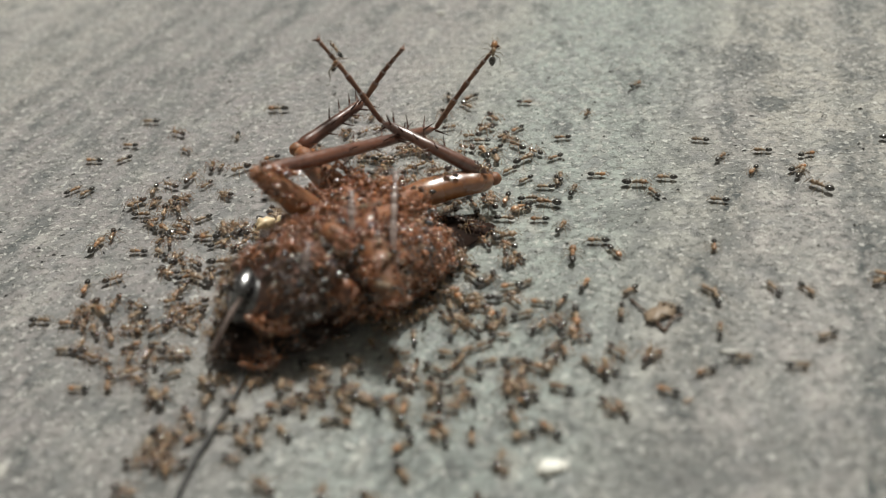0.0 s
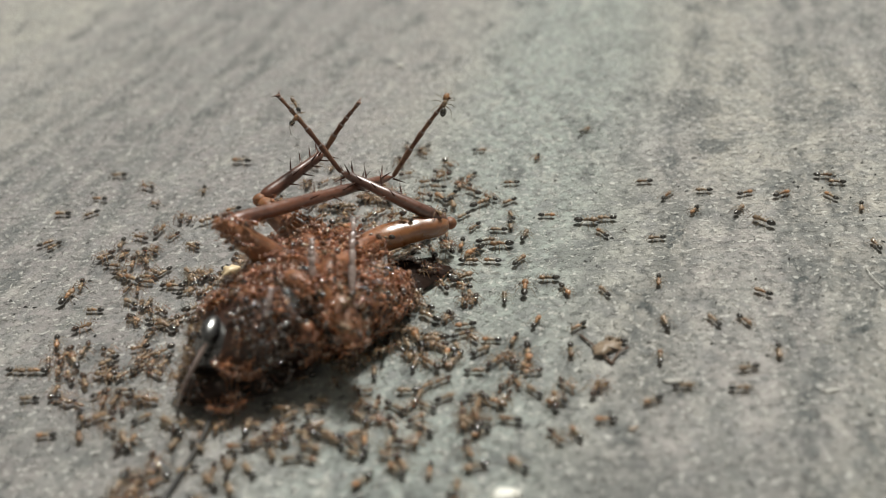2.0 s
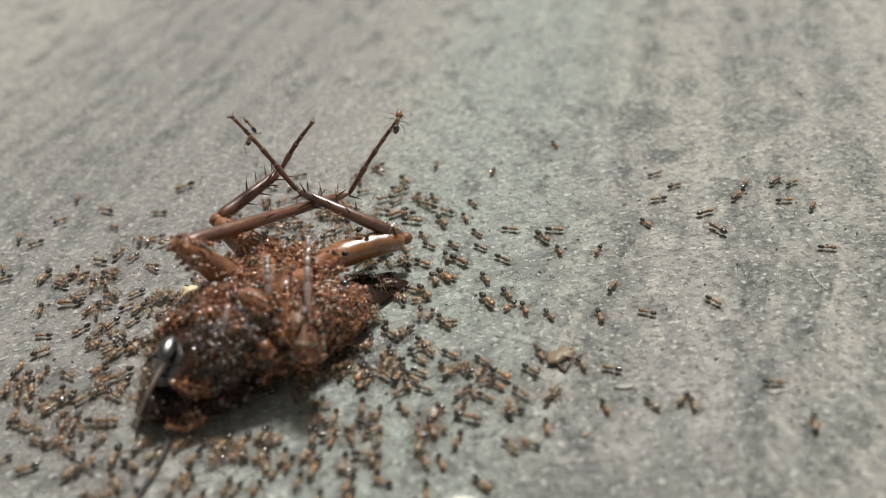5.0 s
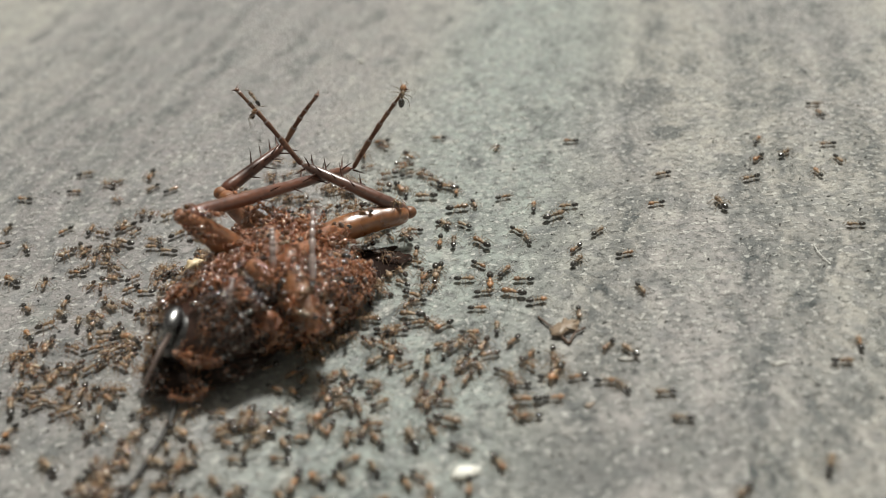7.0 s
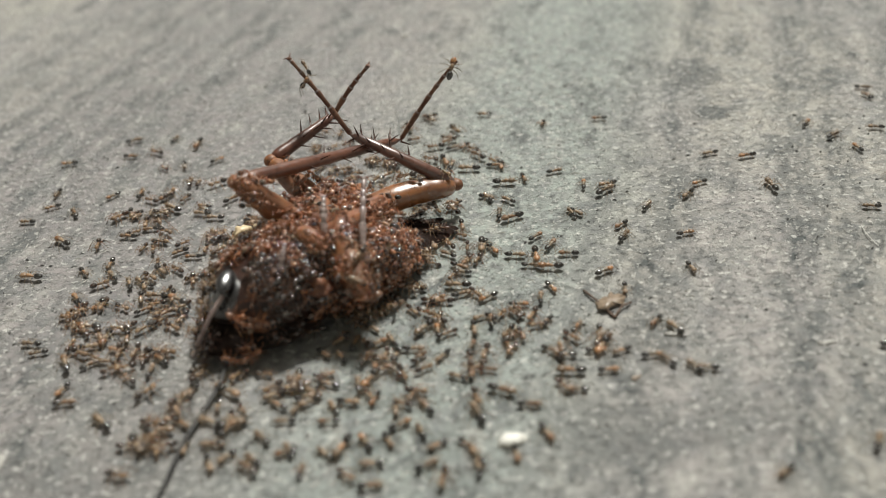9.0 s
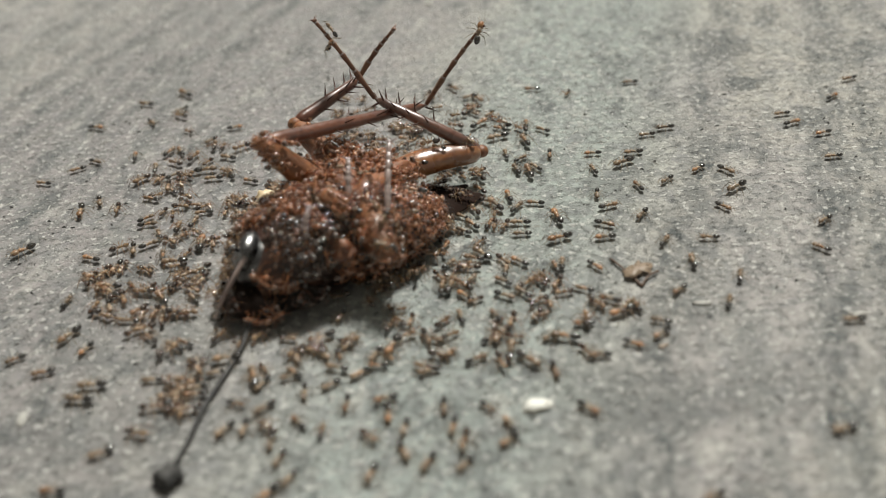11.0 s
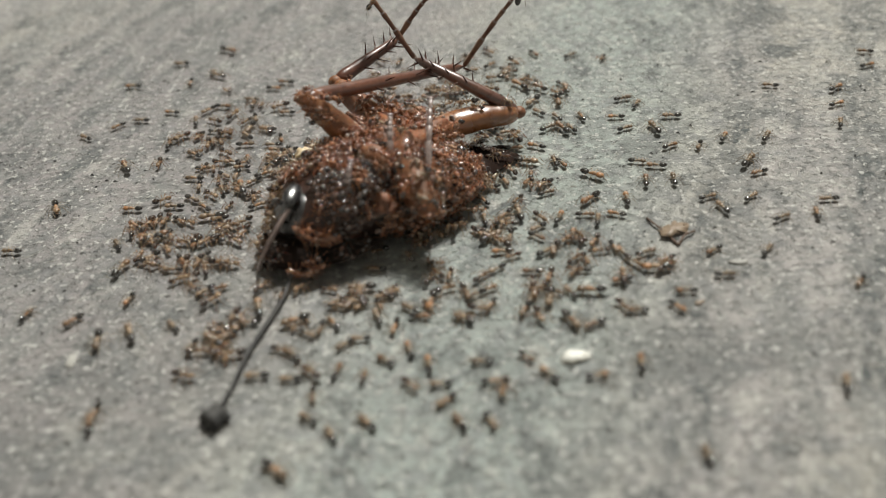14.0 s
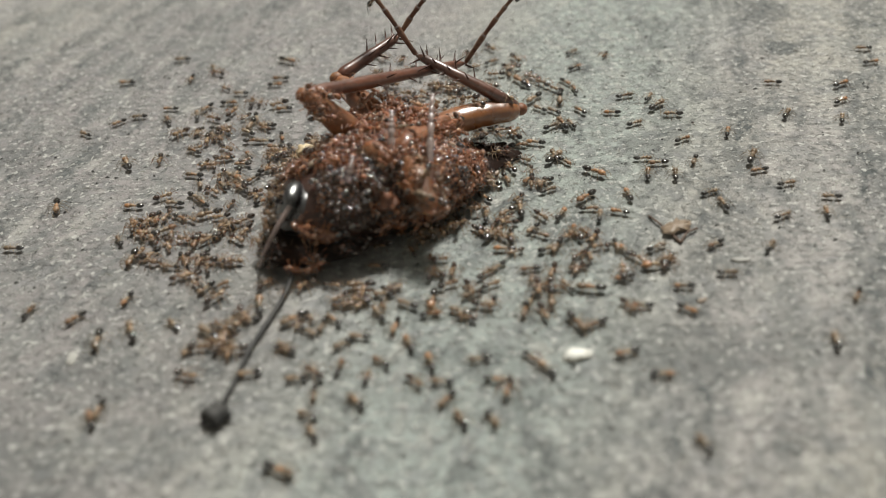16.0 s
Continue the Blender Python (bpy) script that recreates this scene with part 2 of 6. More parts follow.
TARSUS = chitin("banded_foot", (0.13, 0.055, 0.033), (0.22, 0.12, 0.075), (0.03, 0.012, 0.008), 900.0, 0.4, 0.3, 0.2)
PALE_FOOT = chitin("grey_foot", (0.34, 0.27, 0.25), (0.24, 0.17, 0.15), (0.10, 0.06, 0.05), 900.0, 0.3, 0.3, 0.2, 0.8)
PALE_FOOT.node_tree.nodes["Principled BSDF"].inputs["Coat Roughness"].default_value = 0.25
SPINE = chitin("spine", (0.05, 0.016, 0.009), (0.08, 0.028, 0.014), (0.02, 0.008, 0.005), 900.0, 0.4, 0.1, 0.2)
ANT_BODY = ant_shell("ant_thorax", (0.25, 0.18, 0.115), (0.29, 0.16, 0.08), (0.08, 0.055, 0.037), 0.35)
ANT_TAIL = chitin("ant_gaster", (0.016, 0.013, 0.011), (0.04, 0.028, 0.019), (0.008, 0.007, 0.006), 1800.0, 0.2, 0.15, 0.8, 0.9)
ANT_HEAD = ant_shell("ant_head", (0.20, 0.135, 0.082), (0.27, 0.135, 0.06), (0.06, 0.04, 0.025), 0.35)
ANT_LEG = chitin("ant_leg", (0.27, 0.215, 0.15), (0.20, 0.15, 0.10), (0.09, 0.06, 0.04), 2500.0, 0.35, 0.1, 0.5)
SWARM_A = swarm_shell("swarm_amber", (0.32, 0.21, 0.122), (0.16, 0.10, 0.058))
SWARM_C = swarm_shell("swarm_red_brown", (0.40, 0.165, 0.074), (0.20, 0.078, 0.036))
SWARM_E = swarm_shell("swarm_brown_rear", (0.22, 0.095, 0.046), (0.06, 0.027, 0.015))
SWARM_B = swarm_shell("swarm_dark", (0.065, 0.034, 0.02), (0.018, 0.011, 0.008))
# darker copy of the swarm shell: shade put into the ants' colour
SWARM_SHADE = swarm_shell("swarm_shade", (0.11, 0.048, 0.027), (0.026, 0.013, 0.009))
# neck shield colour, near black to carry the shade below the breast
SHIELD_SHADE = chitin("shade_shell", (0.015, 0.011, 0.009), (0.023, 0.014, 0.011), (0.008, 0.006, 0.005), 420.0, 0.8, 0.8, 0.2)
# wing case colour, kept black and matt to stand in for shade
WING_SHADE = chitin("shade_wing", (0.014, 0.010, 0.008), (0.022, 0.012, 0.009), (0.008, 0.006, 0.005), 420.0, 0.9, 0.6, 0.2)
WING_SHADE.node_tree.nodes["Principled BSDF"].inputs["Specular IOR Level"].default_value = 0.1
SHIELD_SHADE.node_tree.nodes["Principled BSDF"].inputs["Specular IOR Level"].default_value = 0.12
CHALK = chitin("white_chip", (0.78, 0.77, 0.72), (0.70, 0.69, 0.63), (0.5, 0.48, 0.43), 600.0, 0.6, 0.4, 0.1)
FLAKE = chitin("grey_white_flake", (0.42, 0.41, 0.38), (0.36, 0.35, 0.32), (0.28, 0.27, 0.25), 900.0, 0.6, 0.2, 0.3)
FIBRE = chitin("pale_fibre", (0.72, 0.71, 0.67), (0.62, 0.61, 0.57), (0.48, 0.47, 0.43), 900.0, 0.6, 0.1, 0.3)
GRIT = chitin("dark_grit", (0.07, 0.07, 0.068), (0.11, 0.105, 0.10), (0.03, 0.03, 0.03), 900.0, 0.8, 0.3, 0.3)
HUSK = chitin("tan_husk", (0.25, 0.19, 0.135), (0.18, 0.13, 0.09), (0.09, 0.06, 0.04), 900.0, 0.45, 0.4, 0.1)
RIB = chitin("brown_rib", (0.075, 0.045, 0.03), (0.11, 0.065, 0.042), (0.03, 0.02, 0.014), 900.0, 0.5, 0.4, 0.1)
CREAM = chitin("cream_pellet", (0.72, 0.58, 0.38), (0.62, 0.47, 0.28), (0.4, 0.28, 0.15), 700.0, 0.4, 0.4, 0.1)
DIRT = chitin("dark_dirt", (0.06, 0.058, 0.055), (0.035, 0.034, 0.034), (0.015, 0.015, 0.015), 600.0, 0.75, 0.8, 0.1)


# ---- mesh code ----
def mesh_of(name, bm, material, smooth=True):
    bm.normal_update()
    me = bpy.data.meshes.new(name)
    bm.to_mesh(me)
    bm.free()
    for mt in material if isinstance(material, tuple) else (material,):
        me.materials.append(mt)
    if smooth:
        me.polygons.foreach_set("use_smooth", [True] * len(me.polygons))
    return me


def part(name, bm, material, parent, label="", smooth=True):
    ob = new(name, mesh_of(name, bm, material, smooth))
    ob.parent = parent
    return tagged(ob, label)


def blob(bm, centre, radii, turn=None, u=12, v=8, taper=0.0, rough=0.0, seed=0.0):
    """An egg: its +x end narrows by taper."""
    m = Matrix.Translation(centre) @ (turn.to_4x4() if turn else Matrix())
    vs = bmesh.ops.create_uvsphere(bm, u_segments=u, v_segments=v, radius=1)["verts"]
    for w in vs:
        c = w.co.copy()
        c = Vector((c.z, c.x, c.y))
        k = 1 - taper * c.x
        q = Vector((c.x * radii[0], c.y * radii[1] * k, c.z * radii[2] * k))
        if rough:
            q *= 1 + rough * noise.noise(c * 1.7 + Vector((seed, seed * 0.7, 3)))
        w.co = m @ q
    return vs


def tube(bm, pts, radii, sides=8, flat=1.0, cap=True, square=1.0, twist=0.0):
    """A tapering tube through pts. flat squeezes it across, square below 1 gives it flat faces, turned by twist degrees."""
    ring = []
    for k in range(sides):
        a = 2 * math.pi * k / sides
        c, s = (math.copysign(abs(q) ** square, q) for q in (math.cos(a), math.sin(a)))
        tw = radians(twist)
        ring.append((c * math.cos(tw) - s * math.sin(tw), c * math.sin(tw) + s * math.cos(tw)))
    pts = [Vector(p) for p in pts]
    rings, side = [], None
    for i, p in enumerate(pts):
        d = (pts[min(i + 1, len(pts) - 1)] - pts[max(i - 1, 0)]).normalized()
        if side is None:
            side = d.cross(UP if abs(d.z) < 0.9 else Vector((1, 0, 0))).normalized()
        else:
            side = (side - d * side.dot(d)).normalized()
        up = d.cross(side)
        rings.append([bm.verts.new(p + radii[i] * (c * side * flat + s * up)) for c, s in ring])
    for a, b in zip(rings, rings[1:]):
        for k in range(sides):
            bm.faces.new((a[k], a[(k + 1) % sides], b[(k + 1) % sides], b[k]))
    if cap:
        bm.faces.new(rings[0])
        bm.faces.new(rings[-1][::-1])


def curve(pts, n):
    """Points on a smooth line through pts (Catmull-Rom)."""
    pts = [Vector(p) for p in pts]
    q = [2 * pts[0] - pts[1], *pts, 2 * pts[-1] - pts[-2]]
    out = []
    for i in range(1, len(q) - 2):
        for k in range(n):
            t = k / n
            a, b, c, d = q[i - 1 : i + 3]
            out.append(0.5 * (2 * b + (c - a) * t + (2 * a - 5 * b + 4 * c - d) * t * t + (3 * b - a - 3 * c + d) * t ** 3))
    return out + [pts[-1]]


def ramp(values, n):
    return [float(np.interp(i / (n - 1), np.linspace(0, 1, len(values)), values)) for i in range(n)]


# ---- the board that everything lies on, and a plain room round it ----
def relief(x, y):
    v = Vector((x * 1000, y * 1000, 0))
    return (0.00010 * noise.noise(v * 0.14) + 0.00006 * noise.noise(v * 0.5 + Vector((7, 3, 1)))) * max(0.0, 1 - max(abs(x), abs(y - 0.04)) / 0.16)


def ground():
    near_x = np.arange(-0.105, 0.1051, 0.0009)
    near_y = np.arange(-0.055, 0.1351, 0.0009)
    out = np.array([0.15, 0.25, 0.5, 1.2, 2.6])
    xs = np.concatenate([-out[::-1], near_x, out])
    ys = np.concatenate([-out[::-1], near_y, out + 0.02])
    verts = [(x, y, relief(x, y)) for y in ys.tolist() for x in xs.tolist()]
    n = len(xs)
    faces = [(j * n + i, j * n + i + 1, (j + 1) * n + i + 1, (j + 1) * n + i) for j in range(len(ys) - 1) for i in range(n - 1)]
    me = bpy.data.meshes.new("ground")
    me.from_pydata(verts, [], faces)
    me.materials.append(BOARD)
    me.polygons.foreach_set("use_smooth", [True] * len(me.polygons))
    tagged(new("ground", me), "worn grey fibrous board with dark streaks and stains", "floor", kind="structure")


def slab(name, lo, hi, label, category):
    bm = bmesh.new()
    bmesh.ops.create_cube(bm, size=1)
    for w in bm.verts:
        w.co = Vector([(a + b) / 2 + c * (b - a) for a, b, c in zip(lo, hi, w.co)])
    tagged(new(name, mesh_of(name, bm, PAINT, False)), label, category, kind="structure")


ground()
R, H = 2.5, 2.3
slab("wall_north", (-R, R, -0.01), (R, R + 0.1, H), "plain dull painted wall of the room", "wall")
slab("wall_south", (-R, -R - 0.1, -0.01), (R, -R, H), "plain dull painted wall of the room", "wall")
slab("wall_east", (R, -R - 0.1, -0.01), (R + 0.1, R + 0.1, H), "plain dull painted wall of the room", "wall")
slab("wall_west", (-R - 0.1, -R - 0.1, -0.01), (-R, R + 0.1, H), "plain dull painted wall of the room", "wall")
slab("ceiling", (-R - 0.1, -R - 0.1, H), (R + 0.1, R + 0.1, H + 0.1), "plain dull painted ceiling of the room", "ceiling")


# ---- the cockroach, on its back ----
ROOT = Vector((-9, -4, 0)) * MM


def at(*p):
    return Vector(p) * MM - ROOT


def shell_loft(bm, spine, widths, heights, ridges=0, sides=22):
    """A body along spine, with as many raised rings as ridges."""
    pts = curve(spine, 12)
    n = len(pts)
    w, h = ramp(widths, n), ramp(heights, n)
    rings = []
    for i, p in enumerate(pts):
        d = (pts[min(i + 1, n - 1)] - pts[max(i - 1, 0)]).normalized()
        side = d.cross(UP).normalized()
        up = side.cross(d)
        k = 1 + (0.045 * (abs(math.sin(math.pi * ridges * i / (n - 1))) - 0.5) if ridges else 0)
        ring = []
        for a in (2 * math.pi * j / sides for j in range(sides)):
            c, s = math.cos(a), math.sin(a)
            wob = 1 + 0.06 * noise.noise(p * 350 + Vector((c, s, 0)) * 1.4)
            ring.append(bm.verts.new(p + k * wob * (side * w[i] * math.copysign(abs(c) ** 0.8, c) + up * h[i] * math.copysign(abs(s) ** 0.8, s))))
        rings.append(ring)
    for a, b in zip(rings, rings[1:]):
        for j in range(sides):
            bm.faces.new((a[j], b[j], b[(j + 1) % sides], a[(j + 1) % sides]))
    bm.faces.new(rings[0][::-1])
    bm.faces.new(rings[-1])


def leg_segment(name, a, b, radii, material, parent, flat=1.0, bow=0.0, label="", steps=10, sides=12, square=1.0, twist=0.0):
    a, b = at(*a), at(*b)
    if isinstance(bow, tuple):
        pts = curve([a + (b - a) * f + Vector(bow) * MM * 4 * f * (1 - f) for f in (0, 0.25, 0.5, 0.75, 1)], steps // 2)
    else:
        pts = curve([a, (a + b) / 2 + UP * bow * MM, b], steps)
    bm = bmesh.new()
    n = len(pts)
    ends = [min(1.0, math.sqrt(max(0.03, 1 - max(0.0, 1 - min(i, n - 1 - i) / 2.6) ** 2))) for i in range(n)]
    tube(bm, pts, [r * e * MM * (1 + 0.09 * noise.noise(p * 700)) for r, e, p in zip(ramp(radii, n), ends, pts)], sides, flat, True, square, twist)
    return part(name, bm, material, parent, label)


BEND = (0.1, -1.46, 0.88)    # the wet shin bends a little, in mm at its middle


def spines(parent, a, b, r, count, longest, seed, start=0.25, bend=(0, 0, 0)):
    """Stiff spines that lean towards the foot, most of them near it."""
    rnd = random.Random(seed)
    a, b = at(*a), at(*b)
    d = (b - a).normalized()
    side = d.cross(UP).normalized()
    up = side.cross(d)
    for k in range(count):
        f = start + (1.0 - start) * ((k + rnd.random() * 0.5) / count) ** 0.7
        ang = (-0.35, 0.9, 2.2, 3.4)[k % 4] + rnd.uniform(-0.3, 0.3)
        out = math.cos(ang) * side + math.sin(ang) * up
        f = min(f, 0.985)
        p = a + (b - a) * f + Vector(bend) * MM * 4 * f * (1 - f)
        size = longest * rnd.uniform(0.65, 1.0) * MM
        bm = bmesh.new()
        tip = p + out * (r * MM + size) + d * size * 0.75
        tube(bm, [p + out * r * MM * 0.6, (p + tip) / 2 + out * r * MM * 0.3, tip], [0.15 * MM, 0.10 * MM, 0.015 * MM], 5)
        part("spine", bm, SPINE, parent)


def tarsus(parent, a, b, material, r=0.42):
    """Five jointed pieces, a pale rim on each, and two claws."""
    a, b = at(*a), at(*b)
    d = (b - a).normalized()
    side = d.cross(UP).normalized()
    cuts = (0.0, 0.34, 0.56, 0.71, 0.83, 1.0)
    pos = [a + (b - a) * c + UP * 0.35 * MM * math.sin(math.pi * c) for c in cuts]
    for i in range(5):
        k = 1 - 0.09 * i
        p, q = pos[i], pos[i + 1]
        e = (q - p)
        bm = bmesh.new()
        tube(bm, [p, p + e * 0.08, p + e * 0.5, p + e * 0.9, q], [x * r * k * MM for x in (0.6, 0.82, 0.86, 1.08, 0.8)], 10)
        part("foot_segment", bm, material, parent)
        bm = bmesh.new()
        tube(bm, [q - e.normalized() * 0.13 * MM, q, q + e.normalized() * 0.07 * MM], [x * r * k * MM for x in (1.0, 1.18, 0.9)], 10)
        part("joint_ring", bm, PALE_FOOT, parent, "pale joint ring")
    for s in (-1, 1):
        bm = bmesh.new()
        tube(bm, curve([b, b + d * 0.5 * MM + side * s * 0.45 * MM, b + d * 0.7 * MM + side * s * 1.0 * MM - UP * 0.1 * MM], 4), ramp((0.16 * MM, 0.1 * MM, 0.02 * MM), 9), 6)
        part("claw", bm, RED_LEG, parent)
    bm = bmesh.new()
    blob(bm, b + d * 0.25 * MM, (0.32 * MM, 0.3 * MM, 0.25 * MM), None, 8, 6)
    part("foot_pad", bm, material, parent)


def cockroach():
    root = tagged(new("cockroach"), "dead reddish-brown cockroach on its back, covered in ants", "cockroach")
    root.location = ROOT
    bm = bmesh.new()
    shell_loft(bm, [at(1.8, 1.2, 1.7), at(-1, -0.4, 2.9), at(-4.5, -2.4, 3.9), at(-8.5, -4.6, 4.4)], [(2.0 * MM), 4.6 * MM, 5.8 * MM, 6.0 * MM], [1.2 * MM, 2.6 * MM, 3.7 * MM, 4.1 * MM], 7)
    abdomen = part("abdomen", bm, SHELL, root, "chestnut ringed abdomen")
    bm = bmesh.new()
    shell_loft(bm, [at(-7.5, -4.0, 4.4), at(-11, -6.0, 4.6), at(-14.5, -8.3, 4.2), at(-17.5, -10.0, 3.4)], [5.9 * MM, 6.2 * MM, 5.4 * MM, 3.4 * MM], [4.0 * MM, 4.3 * MM, 3.8 * MM, 2.6 * MM], 3)
    thorax = part("thorax", bm, SHELL, root, "dark chestnut thorax")
    # neck shield, spread wide and blackened to fill the shade under the body
    bm = bmesh.new()
    blob(bm, at(-13.4, -10.4, 1.9), (7.2 * MM, 4.5 * MM, 1.8 * MM), Euler((0, 0, radians(20))).to_matrix(), 28, 12, 0.1, 0.15, 4.0)
    shield = part("neck_shield", bm, SHIELD_SHADE, root, "dull neck shield, blackened and widened for the shade below the breast")
    # wing cases, their tips drawn out as the dark hollow shade under the thigh
    wings = []
    for s in (-1, 1):
        bm = bmesh.new()
        c = at(-4.6 - s * 0.9, 0.1 + s * 1.4, 1.2)
        blob(bm, c, (13.0 * MM, 3.3 * MM, 0.85 * MM), Euler((radians(-7 * s), radians(1.5), radians(33 - 3 * s))).to_matrix(), 36, 14, 0.3, 0.28, s)
        wings.append(part("wing", bm, WING_SHADE, root, "flat wing case with a narrow tip, blackened for the shade under the thigh"))
    bm = bmesh.new()
    blob(bm, at(-16.2, -10.0, 5.0), (3.0 * MM, 3.0 * MM, 2.3 * MM), Euler((0, radians(20), radians(215))).to_matrix(), 20, 14, 0.12)
    head = part("head", bm, BLACK, root, "glossy black head")
    # two smooth eye lenses on top of the head
    for c, along, r in (((-16.3, -10.7, 7.95), (0.22, 0.95, 0.26), (1.7, 0.95, 0.5)), ((-18.2, -8.8, 5.9), (0.7, 0.7, 0.1), (1.1, 0.8, 0.5))):
        ez = Vector((0.29, -0.21, 0.933)).normalized()
        ex = (Vector(along) - ez * ez.dot(Vector(along))).normalized()
        ey = ez.cross(ex).normalized()
        bm = bmesh.new()
        blob(bm, at(*c), [q * MM for q in r], Matrix((ex, ey, ez)).transposed(), 22, 16)
        part("eye", bm, BLACK, head, "glossy black eye")
    bm = bmesh.new()
    line = curve([at(-16.6, -12.2, 7.2), at(-18.0, -13.7, 5.6), at(-19.6, -14.3, 3.2), at(-20.8, -13.9, 0.7)], 6)
    tube(bm, line, ramp((0.26 * MM, 0.24 * MM, 0.2 * MM), len(line)), 8)
    part("antenna", bm, PALE_FOOT, head, "pale grey antenna")
    bm = bmesh.new()
    line = curve([at(-16.0, -12.0, 2.6), at(-17.0, -16.5, 0.9), at(-17.6, -19.2, 0.4), at(-19.7, -26.5, 0.42), at(-20.4, -30.5, 0.36), at(-21.1, -34.0, 0.45)], 8)
    tube(bm, line, ramp((0.32 * MM, 0.27 * MM, 0.28 * MM, 0.22 * MM, 0.2 * MM), len(line)), 8)
    part("antenna", bm, DIRT, head, "dark antenna lying along the board")
    femora = []
    # three long legs that stick up
    legs = (((-2.6, 6.4, 4.6), (8.7, 10.8, 4.1), (-3.9, 14.1, 10.7), (-10.0, 16.7, 20.0), (1.25, 1.55, 1.5, 1.1), 1.05, 11, 0.37, AMBER_LEG, "smooth glossy amber thigh"),
            ((-9.4, 0.2, 6.0), (-15.4, -1.2, 14.2), (2.1, 17.5, 7.5), (9.7, 18.4, 17.0), (1.7, 1.65, 1.35, 0.95), 1.0, 12, 0.36, DULL_LEG, "dull brown thigh, bent up at the knee"),
            ((-6.0, 2.0, 5.4), (-13.4, 10.0, 10.2), (-6.0, 16.9, 12.0), (-1.0, 16.9, 18.1), (1.6, 1.6, 1.35, 0.9), 1.0, 13, 0.36, DULL_LEG, "dull brown thigh among the ants"))
    for base, knee, joint, tip, fat, flat, seed, tr, shell, label in legs:
        leg = leg_segment("leg", base, knee, fat, shell, root, flat, 0.4, label, 12, 24, 0.84, 16)
        femora.append(leg)
        wet = shell is AMBER_LEG
        leg_segment("shin", knee, joint, (0.9, 0.8, 0.66, 0.55), SHINY_LEG if wet else RED_LEG, leg, 1.0, BEND if wet else 0.0, "spiny red-brown shin with a wet gloss" if wet else "spiny dark red-brown shin")
        bm = bmesh.new()
        blob(bm, at(*knee), (0.9 * MM, 0.85 * MM, 0.8 * MM), None, 12, 8)
        part("knee", bm, DULL_LEG, leg)
        spines(leg, knee, joint, 0.55, 17, 1.6, seed, 0.35, BEND if wet else (0, 0, 0))
        tarsus(leg, joint, tip, TARSUS, tr)
    # the short front legs, folded over the breast
    short = (((-5.2, -3.6, 7.2), (-1.7, -12.9, 5.8), (-1.9, -8.2, 8.7), (-1.4, -1.6, 13.2), (1.5, 1.9, 1.8, 1.15), 0.9),
             ((-9.4, -4.0, 7.8), (-5.8, -8.0, 8.4), (-6.0, -6.6, 9.3), (-5.8, -3.4, 12.4), (1.4, 1.6, 1.4, 0.9), 0.8),
             ((-13.4, -6.6, 7.0), (-10.2, -10.6, 6.6), (-10.5, -10.9, 8.0), (-9.9, -9.0, 10.4), (1.2, 1.4, 1.2, 0.8), 0.8))
    for base, knee, joint, tip, fat, flat in short:
        leg = leg_segment("leg", base, knee, fat, DULL_LEG, root, flat, 0.9, "folded dull amber front leg")
        femora.append(leg)
        leg_segment("shin", knee, joint, (0.6, 0.55, 0.5), RED_LEG, leg)
        tarsus(leg, joint, tip, PALE_FOOT, 0.40)
    # hips
    for c, r, yaw in (((-10.4, -2.6, 8.2), (3.4, 1.8, 1.5), 125), ((-7.0, 0.2, 8.4), (3.6, 1.7, 1.5), 100), ((-4.2, -2.6, 8.3), (3.2, 1.8, 1.5), 60), ((-8.0, -5.2, 8.3), (3.2, 1.7, 1.5), -50), ((-2.6, 2.4, 6.6), (3.6, 1.7, 1.5), 35), ((-12.6, -6.2, 7.6), (2.6, 1.5, 1.3), 170), ((-4.2, -8.2, 6.6), (3.4, 1.8, 1.7), -65), ((-7.8, -9.4, 6.3), (3.2, 1.7, 1.6), -50), ((-2.2, -4.6, 5.6), (2.9, 1.7, 1.5), -40), ((-0.2, -1.0, 4.4), (2.8, 1.6, 1.4), 30),
                      ((-8.6, 3.4, 7.6), (4.0, 1.7, 1.5), 130), ((-4.6, 3.6, 7.0), (3.8, 1.7, 1.5), 70), ((-3.2, 0.0, 6.2), (3.2, 1.7, 1.5), 40), ((-9.2, 0.6, 6.6), (3.0, 1.7, 1.6), 120), ((-5.0, -5.2, 6.8), (3.0, 1.6, 1.5), -60), ((-11.6, -3.6, 7.2), (2.8, 1.6, 1.5), 150), ((-11.0, -8.0, 6.8), (2.6, 1.5, 1.4), -70), ((-6.4, -1.8, 7.4), (3.2, 1.8, 1.4), 80)):
        bm = bmesh.new()
        blob(bm, at(*c), [q * MM for q in r], Euler((0, 0, radians(yaw))).to_matrix(), 20, 13, 0.2, 0.4, c[0])
        femora.append(part("hip", bm, HIP, root, "reddish-brown hip joint"))
    return [abdomen, thorax, head, shield, *wings], femora


TRUNK, FEMORA = cockroach()


